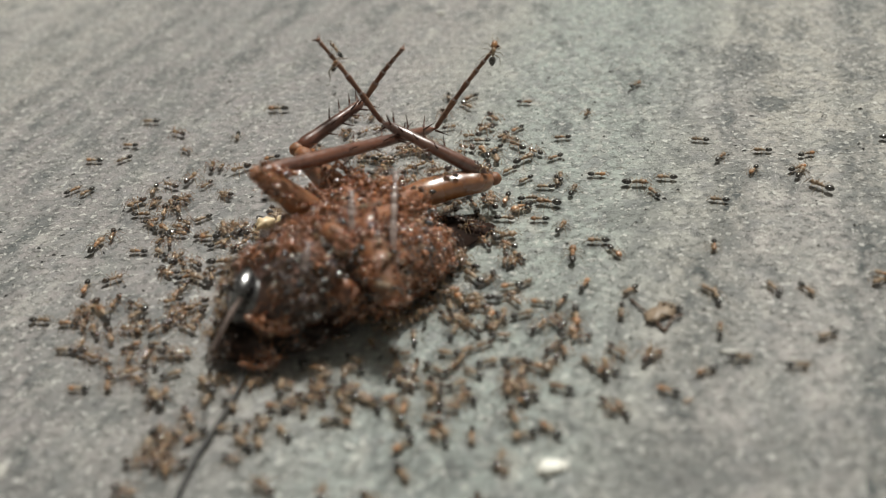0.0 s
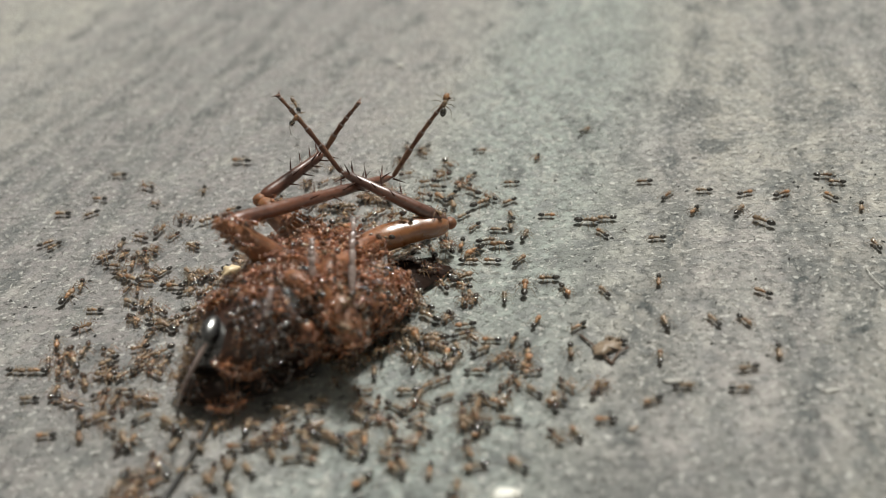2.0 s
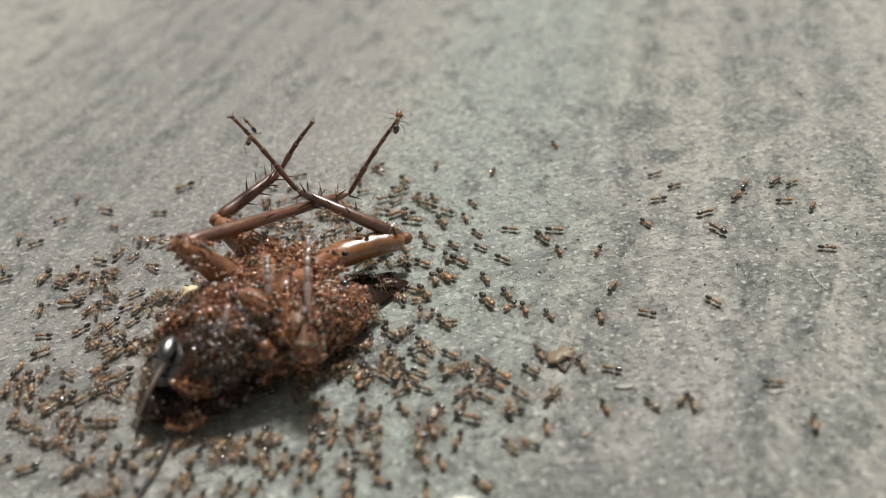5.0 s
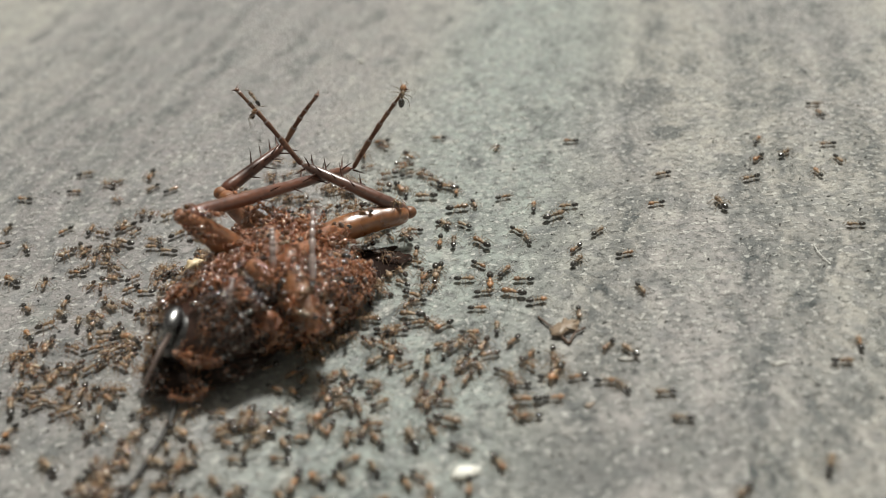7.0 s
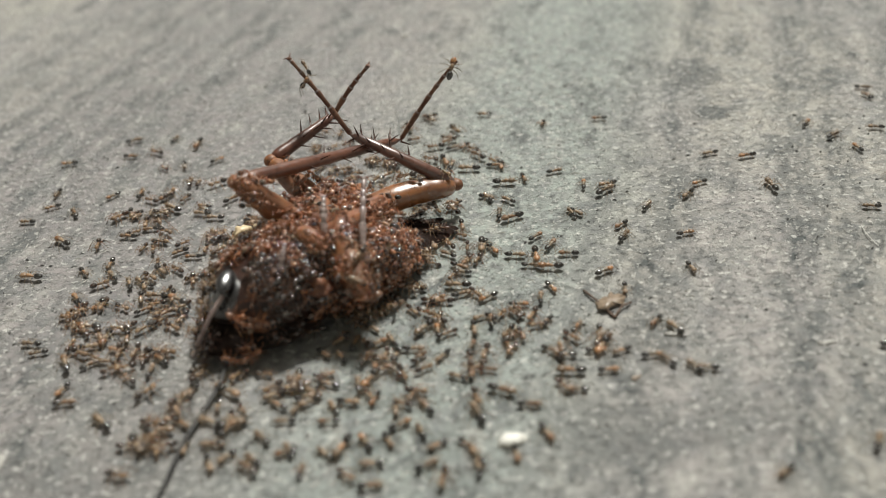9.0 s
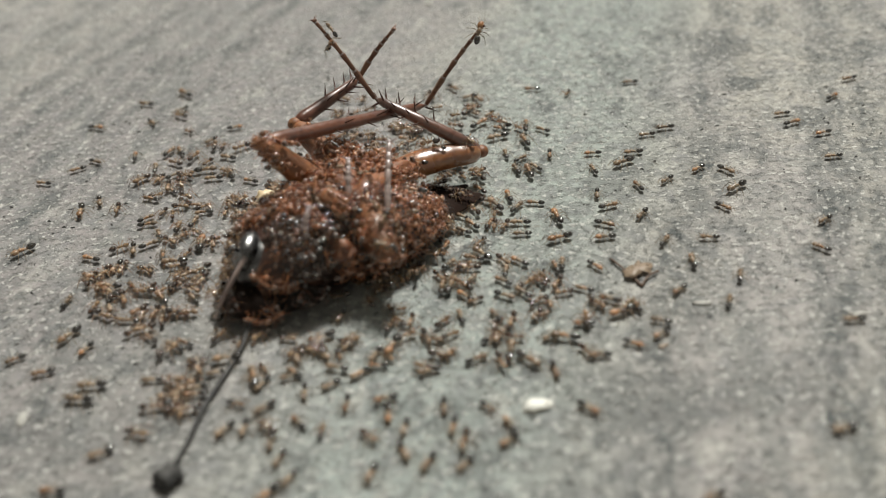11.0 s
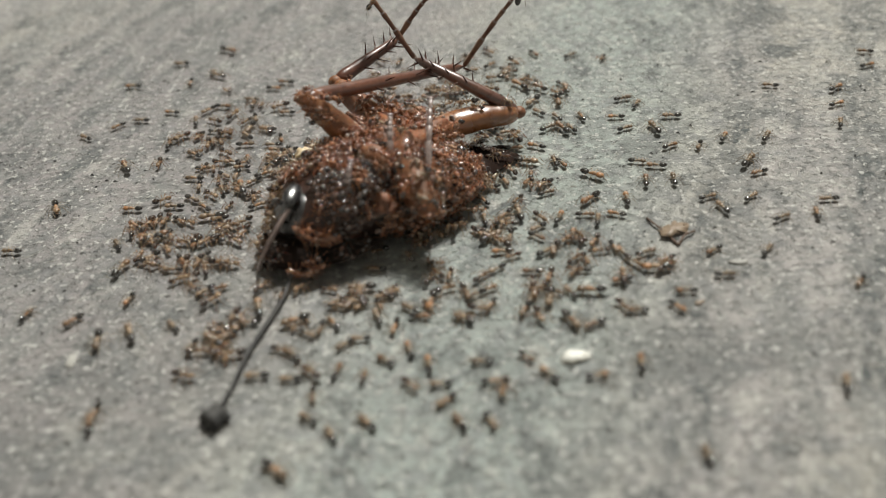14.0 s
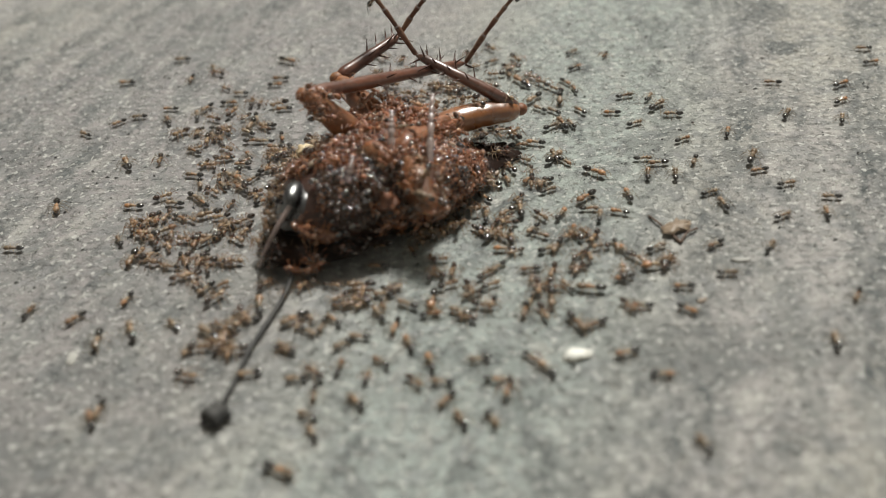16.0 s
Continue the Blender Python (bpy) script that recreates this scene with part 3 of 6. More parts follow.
# ---- ants ----
def ant_pieces():
    """The meshes of one ant, 2 mm long, nose towards +x, feet at z = 0."""
    m = {}
    bm = bmesh.new()
    blob(bm, Vector((-0.74, 0, 0.50)) * MM, (0.38 * MM, 0.27 * MM, 0.26 * MM), None, 12, 9, -0.2)
    m["gaster"] = mesh_of("gaster", bm, ANT_TAIL)
    bm = bmesh.new()
    for c, r in (((0.10, 0, 0.53), (0.28, 0.18, 0.19)), ((-0.13, 0, 0.48), (0.19, 0.14, 0.14)), ((-0.29, 0, 0.45), (0.075, 0.08, 0.10)), ((-0.38, 0, 0.45), (0.07, 0.085, 0.09))):
        blob(bm, Vector(c) * MM, [q * MM for q in r], None, 9, 6)
    m["thorax"] = mesh_of("thorax", bm, ANT_BODY)
    bm = bmesh.new()
    blob(bm, Vector((0.54, 0, 0.51)) * MM, (0.33 * MM, 0.27 * MM, 0.24 * MM), None, 12, 9, 0.12)
    for s in (-1, 1):
        tube(bm, [Vector((0.76, s * 0.08, 0.44)) * MM, Vector((0.88, s * 0.07, 0.40)) * MM, Vector((0.93, s * 0.01, 0.39)) * MM], [0.045 * MM, 0.04 * MM, 0.012 * MM], 5)
    m["head"] = mesh_of("head", bm, ANT_HEAD)
    for s, key in ((1, "antenna_a"), (-1, "antenna_b")):
        bm = bmesh.new()
        tube(bm, [Vector(p) * MM for p in ((0.68, s * 0.1, 0.58), (0.92, s * 0.30, 0.72), (1.08, s * 0.27, 0.48), (1.22, s * 0.22, 0.30))], [0.022 * MM, 0.022 * MM, 0.028 * MM, 0.032 * MM], 5)
        m[key] = mesh_of("antenna", bm, ANT_LEG)
    for i, (x0, kx, fx) in enumerate(((0.22, 0.42, 0.66), (0.05, 0.04, 0.10), (-0.12, -0.38, -0.72))):
        for s in (1, -1):
            bm = bmesh.new()
            reach = (0.78, 0.95, 0.86)[i]
            tube(bm, [Vector(p) * MM for p in ((x0, s * 0.08, 0.42), (kx, s * 0.50, 0.62), ((kx + fx) / 2, s * reach * 0.83, 0.28), (fx, s * reach, 0.02), (fx * 1.12, s * reach * 1.08, 0.015))],
                 [0.034 * MM, 0.027 * MM, 0.02 * MM, 0.014 * MM, 0.011 * MM], 5)
            m["leg", i, s] = mesh_of("leg", bm, ANT_LEG)
    for me in m.values():
        me.transform(Matrix.Diagonal((1, 1, 0.84, 1)))
    return m


PIECES = ant_pieces()


def ant(size, label):
    root = tagged(new("ant"), label, "ant", "ants round the cockroach")
    root.scale = (size,) * 3
    made = {}
    for key in PIECES:
        name = "antenna" if str(key).startswith("antenna") else key[0] if isinstance(key, tuple) else key
        made[key] = new(name, PIECES[key])
        made[key].parent = made["head"] if name == "antenna" else root
    return root


def ant_at(x, y, heading):
    return pose(x * MM, y * MM, relief(x * MM, y * MM) + 0.00001, 0, 0, heading)


def turn_by(a, b, f):
    return a + ((b - a + 180) % 360 - 180) * f


def stroll(stretches, lively):
    """Rows of an ant: in each of three stretches it is at one place, where it shuffles, or goes by the rows (seconds, x, y, heading);
    in between it walks over."""
    rnd = random.Random(int(abs(stretches[0][0][1]) * 1000) + int(abs(stretches[1][0][2]) * 77))
    rows = []
    for (begin, end), given in zip(((0.0, 4.2), (6.3, 9.7), (11.8, 16.0)), stretches):
        _, x, y, h = given[0]
        if len(given) == 1:
            tm, mine = given[0][0], []
            for t in np.linspace(begin, end, 9):
                far = (t - tm) / 2.0
                step = lively * far + 0.10 * math.sin(7 * t + x)
                mine.append((float(t), x + step * math.cos(radians(h)), y + step * math.sin(radians(h)), h + 7 * math.sin(2.3 * t + y) + lively * 9 * far))
        else:
            mine = [(t, x, y, h) for t, x, y, h in given]
            if mine[0][0] > begin + 0.05:
                mine.insert(0, (begin, *mine[0][1:]))
            if mine[-1][0] < end - 0.05:
                mine.append((end, *mine[-1][1:]))
        if rows:
            t0, xa, ya, ha = rows[-1]
            t1, xb, yb, hb = mine[0]
            d = math.degrees(math.atan2(yb - ya, xb - xa)) if math.hypot(xb - xa, yb - ya) > 1.5 else turn_by(ha, hb, 0.5)
            for f, place, part_of, aim in ((0.12, 0.02, 0.34, d), (0.24, 0.10, 0.67, d), (0.36, 0.24, 1, d), (0.64, 0.76, 0, hb), (0.76, 0.90, 0.34, hb), (0.88, 0.98, 0.67, hb)):
                rows.append((t0 + f * (t1 - t0), xa + place * (xb - xa), ya + place * (yb - ya), turn_by(ha if aim == d else d, aim, part_of)))
        rows += mine
    # no turn of more than about 70 degrees from row to row
    out = [rows[0]]
    for t, x, y, h in rows[1:]:
        t0, x0, y0, h0 = out[-1]
        h = turn_by(h0, h, 1.0)
        n = int(abs(h - h0) // 70) + 1
        for k in range(1, n + 1):
            f = k / n
            out.append((t0 + f * (t - t0), x0 + f * (x - x0), y0 + f * (y - y0), h0 + f * (h - h0)))
    return [(t, ant_at(x, y, h)) for t, x, y, h in out]


LABELS = ("small amber ant with a blackish rear on the board", "small brown ant with a black abdomen beside the cockroach", "large amber ant with a glossy black abdomen on the board")
MODELS = [ant(1.12, LABELS[0]), ant(1.25, LABELS[1]), ant(1.56, LABELS[2])]
COLONY = {k: [MODELS[k]] + [copy_thing(MODELS[k], Matrix()) for _ in range(count)] for k, count in enumerate((150, 112, 44))}
USED = [0, 0, 0]


def next_ant(k):
    """The next ant of the kind k that has no place yet, or of another kind."""
    while USED[k] == len(COLONY[k]):
        k = (k + 1) % 3
    USED[k] += 1
    return COLONY[k][USED[k] - 1]


def faces_of(objects, lowest, steep):
    """Centres and normals of the faces that look up or outwards, with their areas."""
    found = []
    for ob in objects:
        me = ob.data
        for f in me.polygons:
            c = f.center + ROOT
            if c.z > lowest and f.normal.z > steep:
                found.append((c.copy(), f.normal.copy(), f.area))
    return found


def perch(c, n, spin, lift=0.0):
    side = Vector((math.cos(spin), math.sin(spin), 0))
    side = (side - n * side.dot(n)).normalized()
    m = Matrix((side, n.cross(side), n)).transposed().to_4x4()
    m.translation = c + n * lift
    return m


def plain_ant(bend):
    """One ant of the swarm as vertices, faces and the dark faces' flags."""
    bm = bmesh.new()
    blob(bm, Vector((-0.70, bend, 0.48)) * MM, (0.37 * MM, 0.27 * MM, 0.26 * MM), None, 8, 6, -0.2)
    light = len(bm.faces)
    blob(bm, Vector((-0.03, 0, 0.48)) * MM, (0.36 * MM, 0.14 * MM, 0.15 * MM), None, 7, 5)
    blob(bm, Vector((0.52, -bend * 0.5, 0.48)) * MM, (0.30 * MM, 0.24 * MM, 0.22 * MM), None, 8, 6, 0.1)
    for i, (kx, fx) in enumerate(((0.42, 0.66), (0.04, 0.10), (-0.38, -0.72))):
        for sd in (1, -1):
            tube(bm, [Vector(p) * MM for p in ((0.1 - 0.12 * i, sd * 0.08, 0.42), (kx, sd * 0.55, 0.72), (fx, sd * 0.98, 0.0))], [0.045 * MM, 0.036 * MM, 0.018 * MM], 4, 1.0, False)
    for sd in (1, -1):
        tube(bm, [Vector(p) * MM for p in ((0.68, sd * 0.1, 0.55), (0.95, sd * 0.34, 0.78), (1.25, sd * 0.24, 0.40))], [0.03 * MM, 0.03 * MM, 0.034 * MM], 4, 1.0, False)
    bm.verts.index_update()
    out = np.array([tuple(v.co) for v in bm.verts]), [tuple(v.index for v in f.verts) for f in bm.faces], [int(k < light) for k in range(len(bm.faces))]
    bm.free()
    return out


PLAIN = [plain_ant(b) for b in (-0.25, -0.1, 0.1, 0.25)]


def swarm(places, rnd, name, label, shell=SWARM_A):
    """Ants too many to count, at the poses given: one rigid piece of the swarm."""
    verts, faces, flags, k = [], [], [], 0
    for m in places:
        v, f, d = rnd.choice(PLAIN)
        s = rnd.uniform(0.95, 1.45)
        m = np.array(m)
        verts.append(v * s @ m[:3, :3].T + m[:3, 3])
        faces += [tuple(q + k for q in face) for face in f]
        flags += d
        k += len(v)
    me = bpy.data.meshes.new(name)
    me.from_pydata(np.concatenate(verts).tolist(), [], faces)
    me.materials.append(shell)
    me.materials.append(SWARM_E if shell is SWARM_C else SWARM_B)
    me.polygons.foreach_set("material_index", flags)
    me.polygons.foreach_set("use_smooth", [True] * len(faces))
    return tagged(new(name, me), label, "ants", kind="stuff")


def on_faces(count, faces, rnd, lift):
    return [perch(c, n, rnd.uniform(0, 6.28), rnd.uniform(-0.15, lift) * MM) @ pose(0, 0, 0, rnd.uniform(-25, 25), rnd.uniform(-25, 25), 0)
            for c, n, _ in rnd.choices(faces, [f[2] for f in faces], k=count)]


RND = random.Random(21)
TRUNK_FACES = [f for f in faces_of(TRUNK[:2], 0.0030, 0.05) if f[0].x > -0.0128 and f[1].z - 0.5 * f[1].y > 0.35 and (f[0].x > -0.001 or f[1].z + f[1].y > 0.65)]
LEG_FACES = faces_of(FEMORA[1:], 0.0045, -0.1)
SWARM = []
for k in range(6):
    pick = [f for f in TRUNK_FACES if (f[0].x * 1000 + 16) // 3.6 == k] or TRUNK_FACES
    SWARM.append(swarm(on_faces(22, pick, RND, 0.7), RND, "ant_swarm", "mass of amber and brown ants crawling over the cockroach", SWARM_C))
SWARM.append(swarm(on_faces(120, faces_of(FEMORA[3:], 0.0045, -0.1), RND, 0.6), RND, "ant_swarm", "ants crawling over the hips and front legs of the cockroach", SWARM_C))
SWARM.append(swarm(on_faces(26, faces_of(FEMORA[1:3], 0.0045, -0.1), RND, 0.3), RND, "ant_swarm", "a few ants on the dull thighs of the cockroach", SWARM_C))
SWARM.append(swarm(on_faces(3, faces_of(FEMORA[:1], 0.0045, -0.1), RND, 0.1), RND, "ant_swarm", "a few ants on the glossy thigh of the cockroach"))
# ants on the shaded underside that faces the head end, and heaped along the flank
LOW = [f for f in faces_of(TRUNK[:2] + TRUNK[3:], 0.0004, -0.75) if f[1].y < 0.35 and f[0].z < 0.0055 and f[1].z < 0.45]
for k in range(3):
    SWARM.append(swarm(on_faces(16, [f for f in LOW if (f[0].x * 1000 + 17) // 5 == k] or LOW, RND, 0.6), RND, "ant_swarm", "ants packed along the shaded lower side of the cockroach", SWARM_C))
FRONT = [f for f in faces_of(TRUNK[:2], 0.0045, 0.05) if f[1].y < -0.15 and f[0].x > -0.0135]
SWARM.append(swarm(on_faces(14, FRONT, RND, 0.3), RND, "ant_swarm", "scattered ants on the dark breast of the cockroach", SWARM_C))
# the shade on the breast is coloured into these ants
SWARM.append(swarm(on_faces(120, FRONT, RND, 0.5), RND, "ant_swarm", "ants packed on the breast of the cockroach, darkened as if in shade", SWARM_SHADE))
NAPE = [f for f in faces_of(TRUNK[1:2], 0.0015, -0.5) if -0.0172 < f[0].x < -0.0118 and f[0].y > -0.0085]
SWARM.append(swarm(on_faces(42, NAPE, RND, 0.6), RND, "ant_swarm", "brown ants behind the head of the cockroach", SWARM_C))
FLANK = [f for f in faces_of(TRUNK[:2], 0.0008, -0.6) if f[0].x > -0.003 and f[1].x > 0.15 and f[1].y < 0.3]
SWARM.append(swarm(on_faces(60, FLANK, RND, 0.6), RND, "ant_swarm", "red-brown ants along the flank of the cockroach", SWARM_C))
# ants that cling to the black head's cheeks, and ants coloured dark for shade on the neck shield below it
CHEEK = [f for f in faces_of(TRUNK[1:3], 0.0012, -0.8) if f[0].x < -0.0140 and (f[0].z < 0.0036 or f[0].x < -0.0178)]
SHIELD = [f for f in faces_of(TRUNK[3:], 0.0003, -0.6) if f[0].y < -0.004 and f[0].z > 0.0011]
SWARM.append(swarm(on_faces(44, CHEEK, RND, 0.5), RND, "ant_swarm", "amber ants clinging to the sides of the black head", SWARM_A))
SWARM.append(swarm(on_faces(55, SHIELD, RND, 0.4), RND, "ant_swarm", "ants under the cockroach, coloured dark for the shade", SWARM_SHADE))
SWARM.append(swarm(on_faces(9, SHIELD, RND, 0.4), RND, "ant_swarm", "ants under the cockroach's breast, darkened for its shade", SWARM_SHADE))
heap = []
for _ in range(36):
    f = RND.random()
    x, y = -3.2 + 7.6 * f + RND.gauss(0, 1.4), -10.0 + 11 * f + RND.gauss(0, 1.4)
    heap.append(ant_at(x, y, RND.uniform(0, 360)) @ pose(0, 0, max(0.0, RND.gauss(0.3, 0.5)) * MM, RND.uniform(-30, 30), RND.uniform(-30, 30), 0))
crest = []
for _ in range(120):
    x, y = min(1.5, RND.gauss(-3.4, 3.0)), RND.gauss(3.0, 2.0)
    crest.append(pose(x * MM, y * MM, RND.uniform(3.5, 8.3 - 0.5 * abs(x + 3.5) - 0.3 * abs(y - 3)) * MM, RND.uniform(-60, 60), RND.uniform(-60, 60), RND.uniform(0, 360)))
for _ in range(75):
    x, y = RND.gauss(-7.2, 2.4), RND.gauss(3.6, 1.6)
    crest.append(pose(x * MM, y * MM, RND.uniform(5.5, 9.4 - 0.35 * abs(x + 7) - 0.3 * abs(y - 3.5)) * MM, RND.uniform(-60, 60), RND.uniform(-60, 60), RND.uniform(0, 360)))
SWARM.append(swarm(crest, RND, "ant_swarm", "red-brown ants heaped between the thighs of the cockroach", SWARM_C))
for _ in range(40):
    f = RND.random()
    x, y = -20.0 + 1.6 * f + RND.gauss(0, 0.9), -13.0 + 11 * f + RND.gauss(0, 1.2)
    heap.append(ant_at(x, y, RND.uniform(0, 360)) @ pose(0, 0, max(0.0, RND.gauss(1.2, 1.0)) * MM, RND.uniform(-40, 40), RND.uniform(-40, 40), 0))
SWARM.append(swarm(heap, RND, "ant_swarm", "heap of ants along the flank of the cockroach", SWARM_A))
TIP = [f for f in faces_of(TRUNK[4:], 0.0005, 0.0) if f[0].x > 0.001]
SWARM.append(swarm(on_faces(11, TIP, RND, 0.2), RND, "ant_swarm", "ants coloured dark for shade on the tips of the folded wings", SWARM_SHADE))
SWARM.append(swarm(on_faces(10, TIP, RND, 0.2), RND, "ant_swarm", "amber ants on the dark wing tips", SWARM_A))
# the throng that presses round the body, on the board
for cx, cy, sx, sy, count in ((4, -5.5, 3.4, 4.5, 10), (-3, -14.5, 7, 3, 20), (-16, -19.5, 7, 3.4, 12), (-24, -4, 2.6, 5, 24), (-18, 7, 3.5, 4, 26), (0, 12, 5, 4.5, 44), (8, 3, 3.5, 4, 8), (-22, -25, 2.2, 2.2, 7), (6, -18, 9, 5, 12), (-8, -26, 13, 5, 14),
                              (-30, 3, 4, 5, 13), (-31, 15, 4.5, 4, 10), (-26, 22, 5, 4, 10), (-33, -8, 3.5, 4, 12), (1, 24, 5.5, 3.5, 26), (-10, 27, 4.5, 3, 14), (5, 31, 6, 2.5, 9), (15, -14, 5, 5, 6)):
    places = []
    for _ in range(count):
        x, y = RND.gauss(cx, sx), RND.gauss(cy, sy)
        places.append(ant_at(x, y, RND.uniform(0, 360)))
    SWARM.append(swarm(places, RND, "ant_throng", "throng of amber ants on the board round the cockroach"))


# ---- chips, grit and scraps on the board ----
def chip(name, x, y, radii, yaw, material, label, category, seed, lift=0.75):
    bm = bmesh.new()
    blob(bm, Vector(), [r * MM for r in radii], None, 16, 10, 0.1, 0.55, seed)
    ob = tagged(new(name, mesh_of(name, bm, material)), label, category)
    ob.matrix_world = pose(x * MM, y * MM, relief(x * MM, y * MM) + radii[2] * MM * lift, 0, 0, yaw)
    return ob


chip("paint_chip", 11.6, -28.9, (1.35, 0.8, 0.32), 8, CHALK, "bright white paint chip lying on the board", "chip", 1.0)
chip("paint_flake", 30.0, -16.0, (1.0, 0.35, 0.14), -8, FLAKE, "thin white flake lying on the board", "flake", 2.0)
chip("paint_flake", 44.7, -19.1, (0.85, 0.33, 0.12), 4, FLAKE, "thin white flake beside a dark streak", "flake", 3.0)
chip("paint_flake", -37.6, -26.2, (0.45, 1.0, 0.12), 10, FLAKE, "pale upright flake on the grey board", "flake", 4.0)
chip("paint_flake", 2.2, 69.7, (0.9, 0.7, 0.15), 0, FLAKE, "pale flake on the far board", "flake", 5.0)
chip("dirt_clump", -21.2, -35.0, (1.25, 1.15, 0.95), 30, DIRT, "dark round clump of dirt at the antenna's tip", "dirt", 6.0)
chip("cream_pellet", -18.7, 9.1, (1.15, 0.9, 1.0), 20, CREAM, "cream-coloured food pellet beside the cockroach", "pellet", 7.0)
chip("cream_pellet", -16.9, 10.1, (0.7, 0.6, 0.7), 70, CREAM, "small cream-coloured pellet beside a larger one", "pellet", 8.0)
chip("scrap", 24.6, -22.0, (0.5, 0.3, 0.15), 20, HUSK, "tiny tan scrap on the board", "scrap", 9.0)


def wing_scrap():
    """A torn tan wing with two dark ribs."""
    root = tagged(new("torn_wing"), "torn tan insect wing with dark ribs on the board", "insect wing")
    root.location = Vector((24.2, -10.4, 0)) * MM
    root.scale = (1.2, 1.2, 1.1)
    rnd = random.Random(3)
    edge = []
    for i in range(22):
        a = 2 * math.pi * i / 22
        r = 0.85 + 0.4 * math.sin(2 * a + 0.6) + rnd.uniform(-0.28, 0.28)
        edge.append((1.25 * r * math.cos(a) + 0.2, 1.3 * r * math.sin(a) + 0.3, 0.22 + 0.25 * rnd.random()))
    bm = bmesh.new()
    rings = []
    for k in (1.0, 0.6, 0.25):
        rings.append([bm.verts.new(Vector((p[0] * k, p[1] * k, p[2] + (1 - k) * 0.35 + rnd.uniform(-0.1, 0.1))) * MM) for p in edge])
    under = [bm.verts.new(w.co - UP * 0.05 * MM) for w in rings[0]]
    n = len(edge)
    for a, b in zip(rings, rings[1:]):
        for i in range(n):
            bm.faces.new((a[i], a[(i + 1) % n], b[(i + 1) % n], b[i]))
    bm.faces.new(rings[-1])
    for i in range(n):
        bm.faces.new((rings[0][(i + 1) % n], rings[0][i], under[i], under[(i + 1) % n]))
    bm.faces.new(under[::-1])
    part("membrane", bm, HUSK, root)
    for line in (((-2.0, 2.3, 0.2), (-1.0, 0.4, 0.3), (0.1, -1.9, 0.2)), ((0.1, -1.9, 0.2), (0.9, -0.7, 0.35), (1.9, -0.1, 0.3))):
        bm = bmesh.new()
        pl = curve([Vector(p) * MM for p in line], 5)
        tube(bm, pl, ramp((0.12 * MM, 0.09 * MM, 0.13 * MM), len(pl)), 7)
        part("rib", bm, RIB, root, "dark brown rib")


wing_scrap()


def hair(points, r, label):
    bm = bmesh.new()
    pl = curve([Vector(p) * MM for p in points], 6)
    tube(bm, pl, [r * MM] * len(pl), 6)
    tagged(new("lint_fibre", mesh_of("lint_fibre", bm, FIBRE)), label, "fibre")


hair([(56.2, -3.9, 0.1), (55.8, -2.6, 0.3), (55.7, -0.8, 0.3), (56.0, 0.4, 0.08)], 0.05, "pale curved lint fibre on the board")


def litter(name, count, material, label, seed, size, thick):
    """Loose slivers or grains, strewn over the near part of the board."""
    rnd = random.Random(seed)
    verts, faces = [], []
    for _ in range(count):
        y = -0.05 + 0.15 * rnd.random() ** 1.2
        x = rnd.uniform(-1, 1) * (0.05 + 0.35 * (y + 0.06))
        a, s, w = rnd.gauss(0.45, 0.6), size * rnd.uniform(0.4, 1.3), thick * rnd.uniform(0.6, 1.4)
        d, e = Vector((math.cos(a), math.sin(a), 0)), Vector((-math.sin(a), math.cos(a), 0))
        c, k = Vector((x, y, relief(x, y))), len(verts)
        bend = e * s * rnd.uniform(-0.2, 0.2)
        lift = UP * thick * rnd.uniform(0.3, 1.2)
        for f, g in ((-0.5, 0.5), (0.0, 1.0), (0.5, 0.5)):
            o = c + d * s * f + (bend + lift if f == 0 else Vector())
            verts += [o - e * w * g, o + e * w * g, o + UP * w * 1.4 * g]
        for q in (0, 3):
            faces += [(k + q, k + q + 3, k + q + 5, k + q + 2), (k + q + 1, k + q + 2, k + q + 5, k + q + 4), (k + q, k + q + 1, k + q + 4, k + q + 3)]
        faces += [(k, k + 2, k + 1), (k + 6, k + 7, k + 8)]
    me = bpy.data.meshes.new(name)
    me.from_pydata([tuple(v) for v in verts], [], faces)
    me.materials.append(material)
    tagged(new(name, me), label, "litter", kind="stuff")


litter("fibre_litter", 1100, FIBRE, "fine pale fibres on the grey board", 5, 1.1 * MM, 0.06 * MM)
litter("grit_litter", 700, GRIT, "fine dark grit on the grey board", 6, 0.45 * MM, 0.10 * MM)


